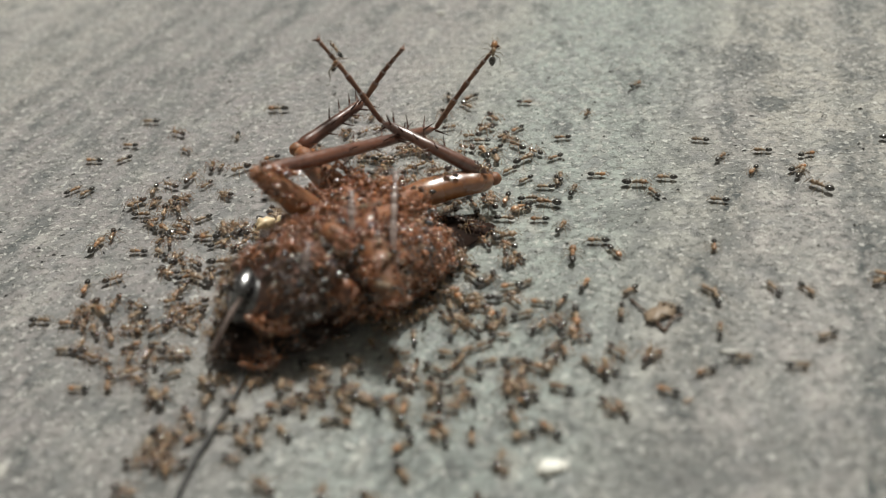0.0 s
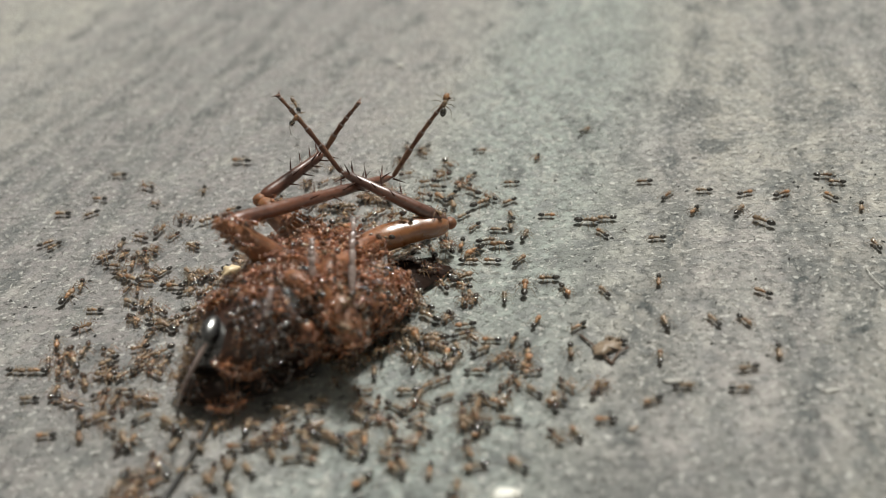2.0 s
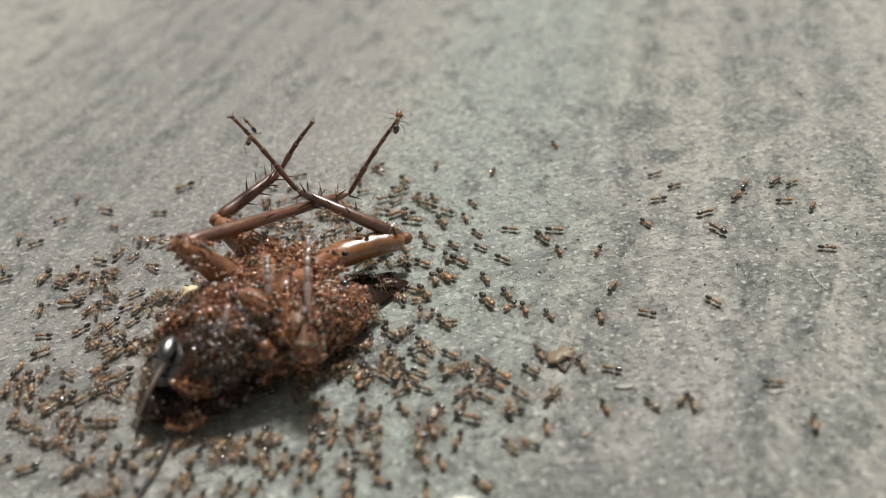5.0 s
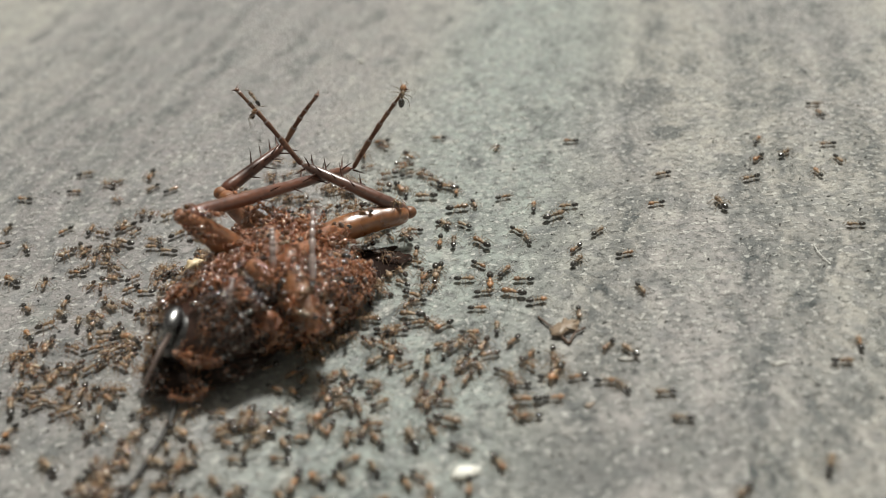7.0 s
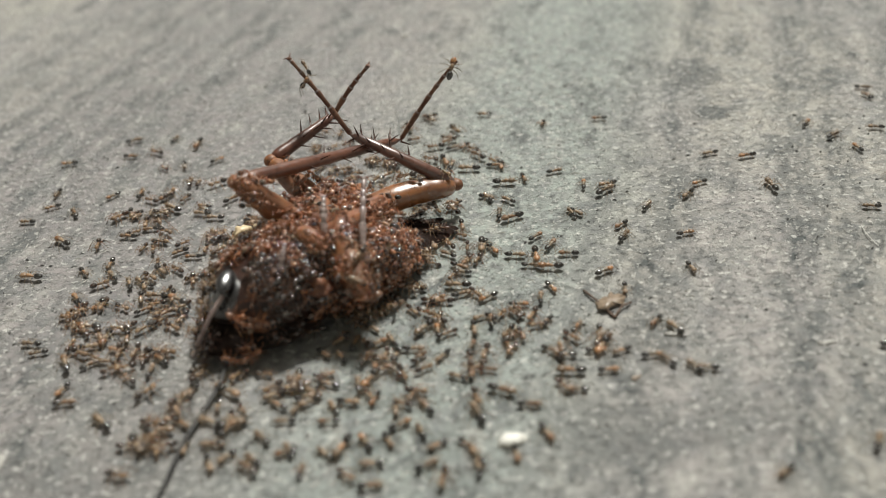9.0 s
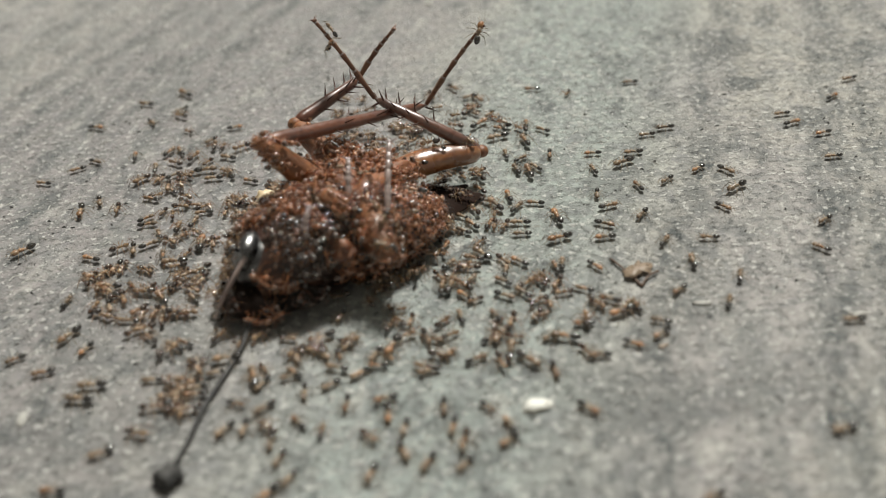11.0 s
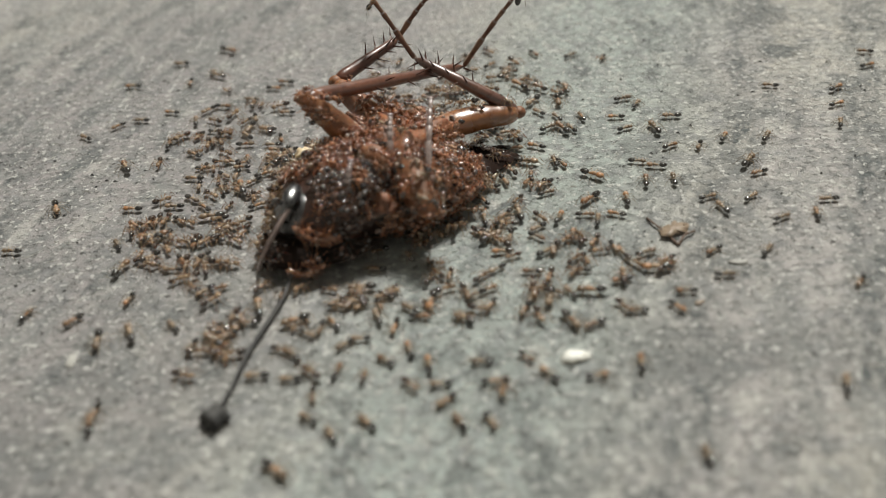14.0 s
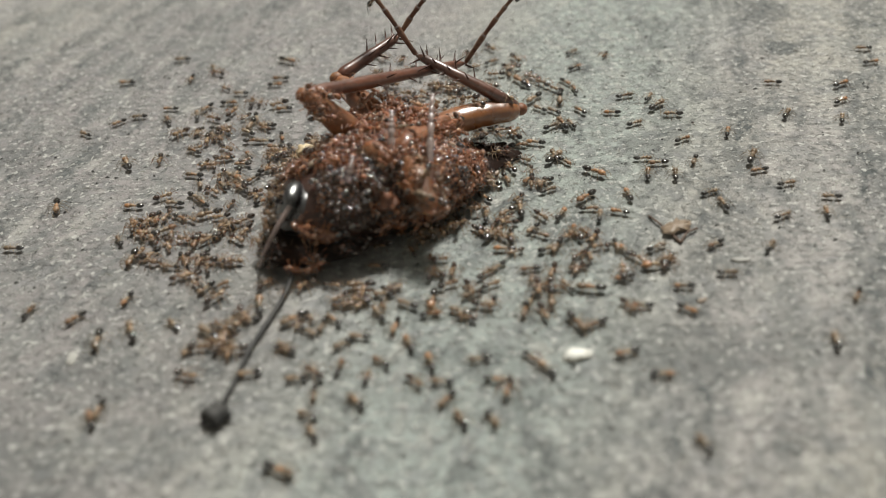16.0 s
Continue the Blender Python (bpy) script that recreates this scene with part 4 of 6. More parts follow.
def motions():
    walks = [
        (((2, 29.9, 38.7, 40), (2.5, 32.0, 40.5, 37), (3, 31.5, 39.9, 37),), ((6.5, 33.9, 31.8, -158), (7, 32.7, 31.3, 167), (7.5, 32.2, 31.7, 167), (8, 30.3, 31.8, 176),), ((14, 12.2, 34.4, -56), (14.5, 14.6, 30.9, -65), (15, 15.5, 27.2, -55), (15.5, 16.6, 28.0, 29), (16, 17.4, 28.3, 29),)),
        (((0, 14.0, 35.7, -11), (0.5, 14.2, 35.8, -11), (1, 14.1, 35.7, -11), (1.5, 13.9, 35.4, -11), (2, 14.0, 35.4, -11), (2.5, 13.9, 35.4, -11), (3, 13.9, 35.5, -11), (3.5, 14.1, 35.3, -11), (4, 14.0, 35.4, -11),), ((6.5, 13.9, 36.3, 168), (7, 13.8, 36.5, 168), (7.5, 13.8, 36.4, 168), (8, 13.9, 36.4, 168), (8.5, 13.8, 36.4, 168), (9, 13.9, 36.2, 168), (9.5, 13.8, 36.2, 168),), ((14.5, 5.7, 31.5, 33),)),
        (((2, 3.3, 38.6, -90),), ((6.5, -33.9, 33.2, 32), (7, -33.6, 33.5, 32), (7.5, -32.2, 33.8, 32), (8, -32.1, 33.3, 32), (8.5, -33.4, 34.2, 100), (9, -32.7, 36.8, 72), (9.5, -32.3, 37.7, 65),), ((14.5, -35.7, 34.5, 102),)),
        (((2, 5.8, 37.4, -135),), ((6.5, 5.2, 37.3, -171), (7, 5.3, 37.2, -171), (7.5, 5.5, 37.4, -171), (8, 5.8, 37.6, -171), (8.5, 5.6, 37.5, -171), (9, 5.7, 36.9, -171), (9.5, 5.8, 36.8, -171),), ((14.5, -24.3, 30.0, 173),)),
        (((2, 35.2, 22.7, 170),), ((8, 69.7, 34.4, -13),), ((14.5, 17.4, 33.2, 32),)),
        (((2, 37.3, 18.6, 54),), ((8, 69.3, 31.6, 107),), ((14.5, 57.8, 29.0, 172),)),
        (((2, 42.3, 19.2, 170), (2.5, 42.5, 19.4, 170), (3, 42.8, 19.4, 170), (3.5, 42.8, 19.2, 170), (4, 42.7, 19.1, 170),), ((6.5, 43.1, 19.5, -172), (7, 43.0, 19.4, -172), (7.5, 43.1, 19.6, -172), (8, 43.1, 19.5, -172), (8.5, 43.1, 19.5, -172), (9, 43.1, 19.4, -172), (9.5, 43.0, 19.6, -172),), ((12, 26.2, 17.8, 59), (12.5, 26.1, 16.9, 59), (13, 26.2, 16.7, 59), (13.5, 25.2, 17.6, 59), (14, 24.6, 17.8, 59), (14.5, 24.7, 17.7, 59), (15, 25.2, 18.3, 59), (15.5, 25.7, 18.9, 59), (16, 26.1, 18.7, 59),)),
        (((2, 39.9, 14.6, -131),), ((8, 40.1, 12.4, -172),), ((14.5, 34.0, 8.6, 62),)),
        (((2, 47.4, 17.6, 10), (2.5, 54.0, 18.7, 10),), ((6.5, 58.1, 25.5, 51), (7, 58.1, 25.6, 51), (7.5, 58.1, 25.6, 51), (8, 58.2, 25.4, 51), (8.5, 58.1, 25.2, 51), (9, 58.2, 25.3, 51), (9.5, 58.0, 25.2, 51),), ((14.5, 57.1, 24.8, 13),)),
        (((2, 45.5, 13.8, 51),), ((6.5, 54.1, 16.2, -168), (7, 53.8, 15.9, -168), (7.5, 50.9, 15.5, -169), (8, 45.5, 14.2, -160), (8.5, 39.7, 11.4, -151), (9, 37.8, 9.9, -137), (9.5, 37.7, 9.5, -137),), ((14.5, 39.0, 8.0, 59), (15, 41.4, 11.9, 60), (15.5, 41.7, 12.7, 60), (16, 42.4, 12.5, 60),)),
        (((1.5, 45.4, 14.6, 18), (2, 51.8, 16.6, 18),), ((7.5, 56.5, 20.8, -140), (8, 54.9, 19.5, -143), (8.5, 53.6, 18.6, -168), (9, 47.6, 17.9, -173),), ((14.5, 51.1, 19.1, 28),)),
        (((0, 46.7, 10.4, 133), (0.5, 46.8, 10.7, 133), (1, 47.1, 10.9, 133), (1.5, 47.1, 10.7, 133), (2, 47.4, 10.7, 133), (2.5, 47.8, 10.6, 133), (3, 47.9, 10.5, 133), (3.5, 47.9, 10.5, 133), (4, 48.0, 10.4, 133),), ((6.5, 48.1, 10.8, 100), (7, 48.1, 10.7, 100), (7.5, 48.1, 10.6, 100), (8, 48.2, 10.6, 100), (8.5, 48.2, 10.5, 100), (9, 48.4, 10.3, 100), (9.5, 48.3, 10.2, 100),), ((14.5, 35.5, 2.6, 54),)),
        (((2, 58.6, 20.2, -10),), ((8, 60.4, 21.3, 39),), ((12, 23.5, 19.1, 13), (12.5, 23.4, 19.1, 13), (13, 23.4, 19.0, 13), (13.5, 23.2, 19.1, 13), (14, 23.1, 19.4, 13), (14.5, 23.1, 19.3, 13), (15, 23.2, 19.3, 13), (15.5, 23.2, 19.4, 13), (16, 23.1, 19.3, 13),)),
        (((2, 59.4, 18.4, 170),), ((8, 66.7, 22.5, 168),), ((14.5, 42.8, 20.8, 162),)),
        (((2, 57.5, 15.2, 114),), ((6.5, 62.2, 15.0, 97), (7, 62.6, 15.5, 97), (7.5, 62.8, 15.8, 97), (8, 62.3, 17.7, 104),), ((14.5, 49.8, 14.9, 21),)),
        (((1.5, 60.7, 13.1, -116), (2, 60.2, 12.1, -111), (2.5, 59.8, 10.9, -106),), ((6.5, 66.1, 19.7, -74), (7, 66.5, 18.2, -83), (7.5, 66.5, 16.2, -102), (8, 65.5, 13.4, -118), (8.5, 63.4, 10.3, -124),), ((12.5, 48.0, 9.7, 72), (13, 48.4, 10.1, 72), (13.5, 48.9, 10.5, 72), (14, 48.7, 10.3, 72), (14.5, 48.7, 10.5, 72), (15, 48.8, 10.5, 72), (15.5, 48.7, 10.6, 72), (16, 48.7, 10.7, 72),)),
        (((2, 58.6, 4.0, 93),), ((8, 62.0, 2.9, 169), (8.5, 58.7, 3.5, 166), (9, 58.4, 3.8, 166), (9.5, 58.1, 3.8, 166),), ((14.5, 42.2, -5.9, 175),)),
        (((2, 33.8, 9.2, 171),), ((8, 32.0, 7.8, 50),), ((14.5, 30.5, 6.7, -113), (15, 28.9, 2.9, -113),)),
        (((0, 25.8, 13.5, -9), (0.5, 25.8, 14.5, -9), (1, 26.1, 14.6, -9), (1.5, 26.2, 14.1, -9), (2, 26.2, 14.2, -9), (2.5, 26.0, 14.0, -9), (3, 26.1, 13.8, -9), (3.5, 26.0, 13.6, -9), (4, 26.0, 13.4, -9),), ((8, 27.4, 12.1, 24),), ((14, 25.8, 11.4, 106), (14.5, 25.4, 12.7, 91), (15, 25.4, 13.1, 80), (15.5, 25.9, 15.4, 67), (16, 26.8, 16.3, 44),)),
        (((2, 28.6, 14.5, 171),), ((8, 28.7, 13.9, -172),), ((12, 28.2, 14.2, 174), (12.5, 28.3, 13.9, 174), (13, 28.3, 14.0, 174), (13.5, 28.3, 13.9, 174), (14, 28.4, 14.2, 174), (14.5, 28.3, 14.1, 174), (15, 28.4, 14.1, 174), (15.5, 28.4, 14.0, 174), (16, 28.3, 13.9, 174),)),
        (((2, 27.5, 11.4, 124),), ((8, 28.3, 4.4, -144),), ((14.5, 27.1, 7.0, 25), (15, 28.5, 7.7, 25),)),
        (((0, 21.5, 16.0, -9), (0.5, 21.5, 16.0, -9), (1, 21.4, 16.1, -9), (1.5, 21.4, 15.9, -9), (2, 21.4, 16.4, -9), (2.5, 21.5, 16.7, -9), (3, 21.5, 16.5, -9), (3.5, 21.6, 16.4, -9), (4, 21.5, 16.2, -9),), ((6.5, 24.9, 15.0, 81), (7, 24.8, 14.8, 81), (7.5, 24.8, 14.6, 81), (8, 24.9, 14.6, 81), (8.5, 25.2, 14.4, 81), (9, 25.3, 14.3, 81), (9.5, 25.2, 14.5, 81),), ((13.5, 22.2, 14.6, 174), (14, 21.4, 14.8, 174), (14.5, 21.0, 14.7, 174), (15, 20.7, 15.0, 174), (15.5, 20.7, 15.1, 174), (16, 20.7, 15.2, 174),)),
        (((0, 16.7, 20.6, -154), (0.5, 16.6, 20.7, -154), (1, 16.7, 20.7, -154), (1.5, 16.6, 20.4, -154), (2, 16.8, 20.6, -154), (2.5, 16.8, 20.7, -154), (3, 16.8, 20.7, -154), (3.5, 16.6, 20.5, -154), (4, 16.5, 21.0, -154),), ((6.5, 17.6, 17.0, -80), (7, 17.2, 17.0, -80), (7.5, 17.7, 17.0, -80), (8, 17.8, 17.1, -80),), ((14.5, 17.0, 15.6, 114),)),
        (((2, 16.8, 17.1, 101),), ((8, 21.9, 9.7, -50), (8.5, 23.4, 7.9, -50),), ((14, 22.3, 11.8, 21), (14.5, 22.8, 11.9, 21), (15, 23.1, 12.0, 21), (15.5, 23.3, 12.2, 21), (16, 23.3, 12.2, 21),)),
        (((2, 14.7, 10.6, 171),), ((8, 17.1, 7.7, 126), (8.5, 17.1, 8.4, 126), (9, 15.2, 7.8, -163),), ((14.5, 14.2, 12.8, 112),)),
        (((2, 13.1, 11.8, 9),), ((8, 13.8, 8.9, 85),), ((12, 12.7, 13.1, 30), (12.5, 12.6, 13.1, 30), (13, 12.5, 12.9, 30), (13.5, 12.6, 12.7, 30), (14, 12.6, 12.9, 30), (14.5, 12.7, 12.8, 30), (15, 12.9, 12.5, 30), (15.5, 12.8, 12.7, 30), (16, 12.8, 12.5, 30),)),
        (((2, 11.9, 15.2, -140),), ((6.5, 12.8, 13.0, -28), (7, 12.9, 13.0, -28), (7.5, 12.9, 13.1, -28), (8, 12.8, 13.2, -28), (8.5, 12.8, 13.0, -28), (9, 12.6, 13.1, -28), (9.5, 12.3, 13.4, -28),), ((14.5, 13.7, 15.8, 125),)),
        (((2, 14.7, 14.1, 171),), ((6.5, 15.5, 12.5, 137), (7, 15.4, 12.3, 137), (7.5, 15.4, 12.2, 137), (8, 15.4, 12.3, 137), (8.5, 15.2, 12.2, 137), (9, 15.2, 12.1, 137), (9.5, 15.2, 12.2, 137),), ((14.5, 15.4, 12.7, 115),)),
        (((0.5, 18.2, 13.0, 66), (1, 18.3, 12.9, 66), (1.5, 18.4, 12.5, 66), (2, 18.0, 12.3, 66), (2.5, 18.1, 12.3, 66), (3, 18.2, 12.1, 66), (3.5, 18.1, 12.1, 66), (4, 17.9, 12.0, 66),), ((8, 28.1, 1.9, 54),), ((14.5, 26.1, -0.2, 85),)),
        (((1.5, 16.0, 5.5, 59), (2, 16.8, 6.9, 47), (2.5, 17.4, 7.0, 47),), ((8, 19.3, 1.4, 55),), ((14.5, 24.5, 2.7, 174),)),
        (((2, 13.4, 7.4, 171),), ((6.5, 15.2, 5.0, -55), (7, 16.4, 3.2, -47), (7.5, 17.4, 2.6, 37), (8, 17.8, 3.4, 37),), ((14.5, 13.6, 4.2, -53),)),
        (((2, 10.7, 7.8, -9),), ((8, 11.5, 2.8, -103),), ((14.5, 12.6, 5.1, 104),)),
        (((1.5, 19.7, 2.5, 172), (2, 19.7, 2.8, 172),), ((7.5, 21.1, -0.7, 170), (8, 21.0, -0.6, 170),), ((14.5, 22.9, -0.2, 81),)),
        (((2, 16.8, 1.2, 84),), ((7, 19.6, -3.1, 156), (7.5, 18.3, -2.5, 171), (8, 18.5, -3.0, 171),), ((14, 15.9, -3.7, -140), (14.5, 15.5, -3.9, -140), (15, 15.2, -3.8, -140),)),
        (((0, 11.1, -4.3, 37), (0.5, 11.1, -4.4, 37), (1, 12.0, -4.4, 37), (1.5, 13.6, -2.5, 62), (2, 14.3, -0.1, 85), (2.5, 13.6, -0.8, 85), (3, 14.3, -2.0, 85), (3.5, 14.1, -2.1, -174), (4, 11.6, -2.2, -177),), ((8, 16.5, -2.3, -9),), ((14.5, 11.2, -1.7, 28),)),
        (((2, 9.8, 4.4, 24),), ((8, 11.1, 2.4, -90),), ((14.5, 9.4, 5.1, -15), (15, 10.8, 4.7, -22), (15.5, 11.6, 4.2, -22), (16, 12.5, 5.1, 46),)),
        (((2, 10.6, 0.9, 121),), ((6.5, 17.0, -8.9, 83), (7, 17.1, -8.8, 83), (7.5, 17.1, -8.6, 83), (8, 17.1, -8.6, 83), (8.5, 17.0, -8.7, 83), (9, 16.9, -8.4, 83), (9.5, 16.8, -8.2, 83),), ((14.5, 16.4, -7.5, 83),)),
        (((0, 29.9, -7.0, 127), (0.5, 30.4, -7.0, 127), (1, 30.3, -6.8, 127), (1.5, 29.2, -5.8, 127), (2, 25.7, -0.6, 114), (2.5, 26.1, 1.1, 83), (3, 26.1, 2.2, 83), (3.5, 24.2, 0.9, -126), (4, 23.6, -1.3, -106),), ((8, 26.3, -8.0, -101),), ((12, 29.0, -4.1, 19), (12.5, 29.0, -4.2, 19), (13, 29.1, -4.2, 19), (13.5, 29.2, -4.2, 19), (14, 29.3, -4.3, 19), (14.5, 29.3, -4.1, 19), (15, 29.3, -4.1, 19), (15.5, 29.2, -4.1, 19), (16, 29.3, -3.9, 19),)),
        (((0, 32.1, 0.4, -103), (0.5, 32.2, 0.6, -103), (1, 32.1, 0.7, -103), (1.5, 32.1, 0.7, -103), (2, 32.2, 0.6, -103),), ((6.5, 33.5, 2.3, 7), (7, 33.9, 2.2, 7), (7.5, 34.6, 2.0, 7), (8, 35.3, 1.7, 7), (8.5, 35.4, 1.5, 7), (9, 35.5, 1.5, 7), (9.5, 35.4, 1.6, 7),), ((14.5, 36.0, 0.1, -168),)),
        (((1.5, 47.9, -6.2, 147), (2, 43.0, -3.1, 139), (2.5, 39.4, 1.2, 130),), ((8, 53.4, -17.6, 86),), ((12, 41.2, -5.2, -115), (12.5, 40.4, -6.9, -122), (13, 39.7, -7.5, 85), (13.5, 40.0, -8.6, 85), (14, 40.1, -8.5, 85), (14.5, 40.3, -8.3, 85), (15, 40.8, -9.0, 85), (15.5, 40.7, -9.0, 85), (16, 40.8, -8.8, 85),)),
        (((2, 36.4, -7.3, 114), (2.5, 35.1, -4.4, 113), (3, 35.3, -4.5, 113), (3.5, 35.0, -4.3, 113), (4, 35.6, -4.8, 113),), ((6.5, 33.8, -3.6, -80), (7, 34.0, -4.8, -77), (7.5, 34.2, -5.5, -77), (8, 34.7, -6.4, -77), (8.5, 34.5, -5.6, -77), (9, 34.4, -5.3, -77), (9.5, 34.4, -5.3, -77),), ((12, 32.7, -5.1, 38), (12.5, 32.7, -5.0, 38), (13, 32.6, -5.1, 38), (13.5, 32.9, -5.3, 38), (14, 34.0, -4.7, 38), (14.5, 35.3, -3.4, 24), (15, 38.2, -2.9, 11),)),
        (((2, 39.6, -7.8, -64), (2.5, 40.8, -10.1, -65), (3, 42.8, -14.7, -73), (3.5, 43.0, -17.7, -85), (4, 43.1, -17.7, -85),), ((6.5, 49.4, -19.4, -26), (7, 50.7, -20.1, -9), (7.5, 50.6, -20.3, -9), (8, 50.6, -20.5, -9),), ((12, 41.2, -20.1, -128), (12.5, 41.2, -20.1, -128), (13, 41.2, -20.1, -128), (13.5, 41.3, -20.1, -128), (14, 40.8, -20.2, -128), (14.5, 39.5, -22.5, -121),)),
        (((2, 17.4, -5.0, 60), (2.5, 18.4, -3.2, 54), (3, 19.2, -2.6, 50), (3.5, 20.5, -0.8, 55), (4, 21.7, 0.9, 55),), ((6.5, 15.4, -4.4, -9), (7, 15.4, -5.1, -9), (7.5, 16.4, -4.5, -9), (8, 17.7, -5.4, -51), (8.5, 18.3, -6.8, -65),), ((12, 20.6, -9.7, 128), (12.5, 20.6, -9.4, 128), (13, 19.9, -8.2, 128), (13.5, 18.4, -6.6, 131), (14, 18.5, -6.7, 158), (14.5, 18.7, -6.7, 158), (15, 18.6, -6.7, 158), (15.5, 18.6, -6.7, 158), (16, 18.6, -6.8, 158),)),
        (((0, 30.4, -8.0, 95), (0.5, 31.1, -8.0, 95), (1, 30.9, -7.7, 95), (1.5, 31.0, -7.7, 95), (2, 31.2, -7.0, 95), (2.5, 30.7, -5.0, 98), (3, 30.6, -2.8, 103), (3.5, 29.7, -0.3, 110),), ((6.5, 30.3, -15.2, 121), (7, 30.3, -15.0, 121), (7.5, 30.3, -15.1, 121), (8, 30.4, -15.1, 121), (8.5, 30.3, -15.2, 121), (9, 30.1, -15.2, 121), (9.5, 30.3, -15.3, 121),), ((14.5, 30.3, -6.4, 108),)),
        (((0, 29.6, -13.1, 77), (0.5, 29.6, -12.8, 77), (1, 29.9, -12.7, 77), (1.5, 29.6, -12.2, 77), (2, 29.4, -12.4, 77), (2.5, 29.2, -12.7, 77), (3, 29.4, -12.4, 77), (3.5, 29.4, -12.9, 77), (4, 29.4, -13.0, 77),), ((6.5, 28.3, -13.8, -134), (7, 28.3, -13.8, -134), (7.5, 28.2, -13.9, -134), (8, 28.2, -13.9, -134), (8.5, 28.4, -13.9, -134), (9, 28.4, -14.0, -134), (9.5, 28.4, -13.9, -134),), ((12, 27.8, -13.9, -149), (12.5, 27.7, -14.0, -149), (13, 27.6, -14.0, -149), (13.5, 27.8, -14.2, -149), (14, 27.7, -14.1, -149), (14.5, 27.7, -13.8, -149), (15, 27.6, -13.8, -149), (15.5, 27.9, -13.5, -149), (16, 27.8, -13.4, -149),)),
        (((0, 47.3, -7.1, -159), (0.5, 46.6, -6.4, -159), (1, 46.6, -5.9, -159), (1.5, 43.3, -7.7, -125), (2, 41.5, -13.2, -104), (2.5, 41.3, -15.7, -75), (3, 43.5, -20.7, -57), (3.5, 44.8, -21.3, -7), (4, 47.2, -21.2, 2),), ((8, 44.1, -32.8, 55),), ((12, 35.5, -34.6, 78), (12.5, 35.5, -34.5, 78), (13, 35.5, -34.5, 78), (13.5, 35.4, -34.4, 78), (14, 35.0, -33.9, 78), (14.5, 35.1, -32.6, 78), (15, 35.8, -30.3, 84), (15.5, 35.5, -28.9, 84), (16, 35.5, -28.7, 84),)),
        (((1.5, 39.4, -14.7, -163), (2, 37.7, -15.2, -172), (2.5, 36.8, -15.0, 166), (3, 35.6, -14.7, 166), (3.5, 35.9, -14.6, 166),), ((8, 35.3, -35.0, -141),), ((14.5, 21.2, -40.9, 103),)),
        (((1.5, 35.6, -18.5, -7), (2, 36.1, -18.0, -7),), ((8, 32.0, -21.6, 172),), ((12, 35.8, -8.8, 25), (12.5, 36.2, -8.9, 25), (13, 36.1, -9.0, 25), (13.5, 36.2, -9.0, 25), (14, 36.3, -8.9, 25), (14.5, 36.3, -8.9, 25), (15, 36.2, -8.9, 25), (15.5, 36.3, -8.9, 25), (16, 36.1, -9.0, 25),)),
        (((0, 30.6, -17.1, -7), (0.5, 30.6, -17.0, -7), (1, 30.7, -17.0, -7), (1.5, 30.7, -17.0, -7), (2, 30.7, -17.0, -7), (2.5, 30.7, -17.0, -7), (3, 30.5, -17.0, -7), (3.5, 30.6, -16.8, -7), (4, 30.6, -16.8, -7),), ((6.5, 35.9, -25.7, 172), (7, 32.9, -25.3, 165), (7.5, 32.9, -24.9, 119), (8, 30.6, -21.2, 121),), ((14.5, 33.3, -14.3, 58),)),
        (((0, 27.0, -18.6, -160), (0.5, 27.0, -18.6, -160), (1, 27.0, -18.5, -160), (1.5, 27.2, -18.6, -160), (2, 27.2, -18.7, -160), (2.5, 27.2, -18.7, -160), (3, 27.3, -18.7, -160), (3.5, 27.2, -18.8, -160), (4, 27.4, -18.7, -160),), ((8, 26.9, -19.1, -8),), ((12, 23.9, -21.0, 176), (12.5, 23.9, -21.0, 176), (13, 23.7, -20.8, 176), (13.5, 23.4, -20.5, 176), (14, 23.6, -20.4, 176), (14.5, 23.5, -20.4, 176), (15, 23.7, -20.4, 176), (15.5, 23.5, -20.4, 176), (16, 23.2, -20.0, 176),)),
        (((0, 17.9, -18.0, 173), (0.5, 17.8, -18.0, 173), (1, 17.8, -17.8, 173), (1.5, 17.8, -17.7, 173), (2, 17.8, -17.8, 173), (2.5, 17.9, -17.8, 173), (3, 17.9, -17.8, 173), (3.5, 17.9, -17.8, 173), (4, 18.0, -17.7, 173),), ((8, 18.2, -18.1, 172),), ((12, 17.1, -18.1, -169), (12.5, 17.4, -18.0, -169), (13, 17.3, -17.9, -169), (13.5, 17.4, -18.1, -169), (14, 17.5, -18.2, -169), (14.5, 17.3, -18.3, -169), (15, 17.4, -18.3, -169), (15.5, 17.5, -18.3, -169), (16, 17.5, -18.2, -169),)),
        (((2, 20.4, -10.4, -99),), ((8, 22.3, -14.7, -100),), ((14.5, 21.0, -13.8, 25),)),
        (((2, 22.1, -20.7, 173),), ((8, 21.8, -20.7, -8),), ((14.5, 22.5, -22.9, -49),)),
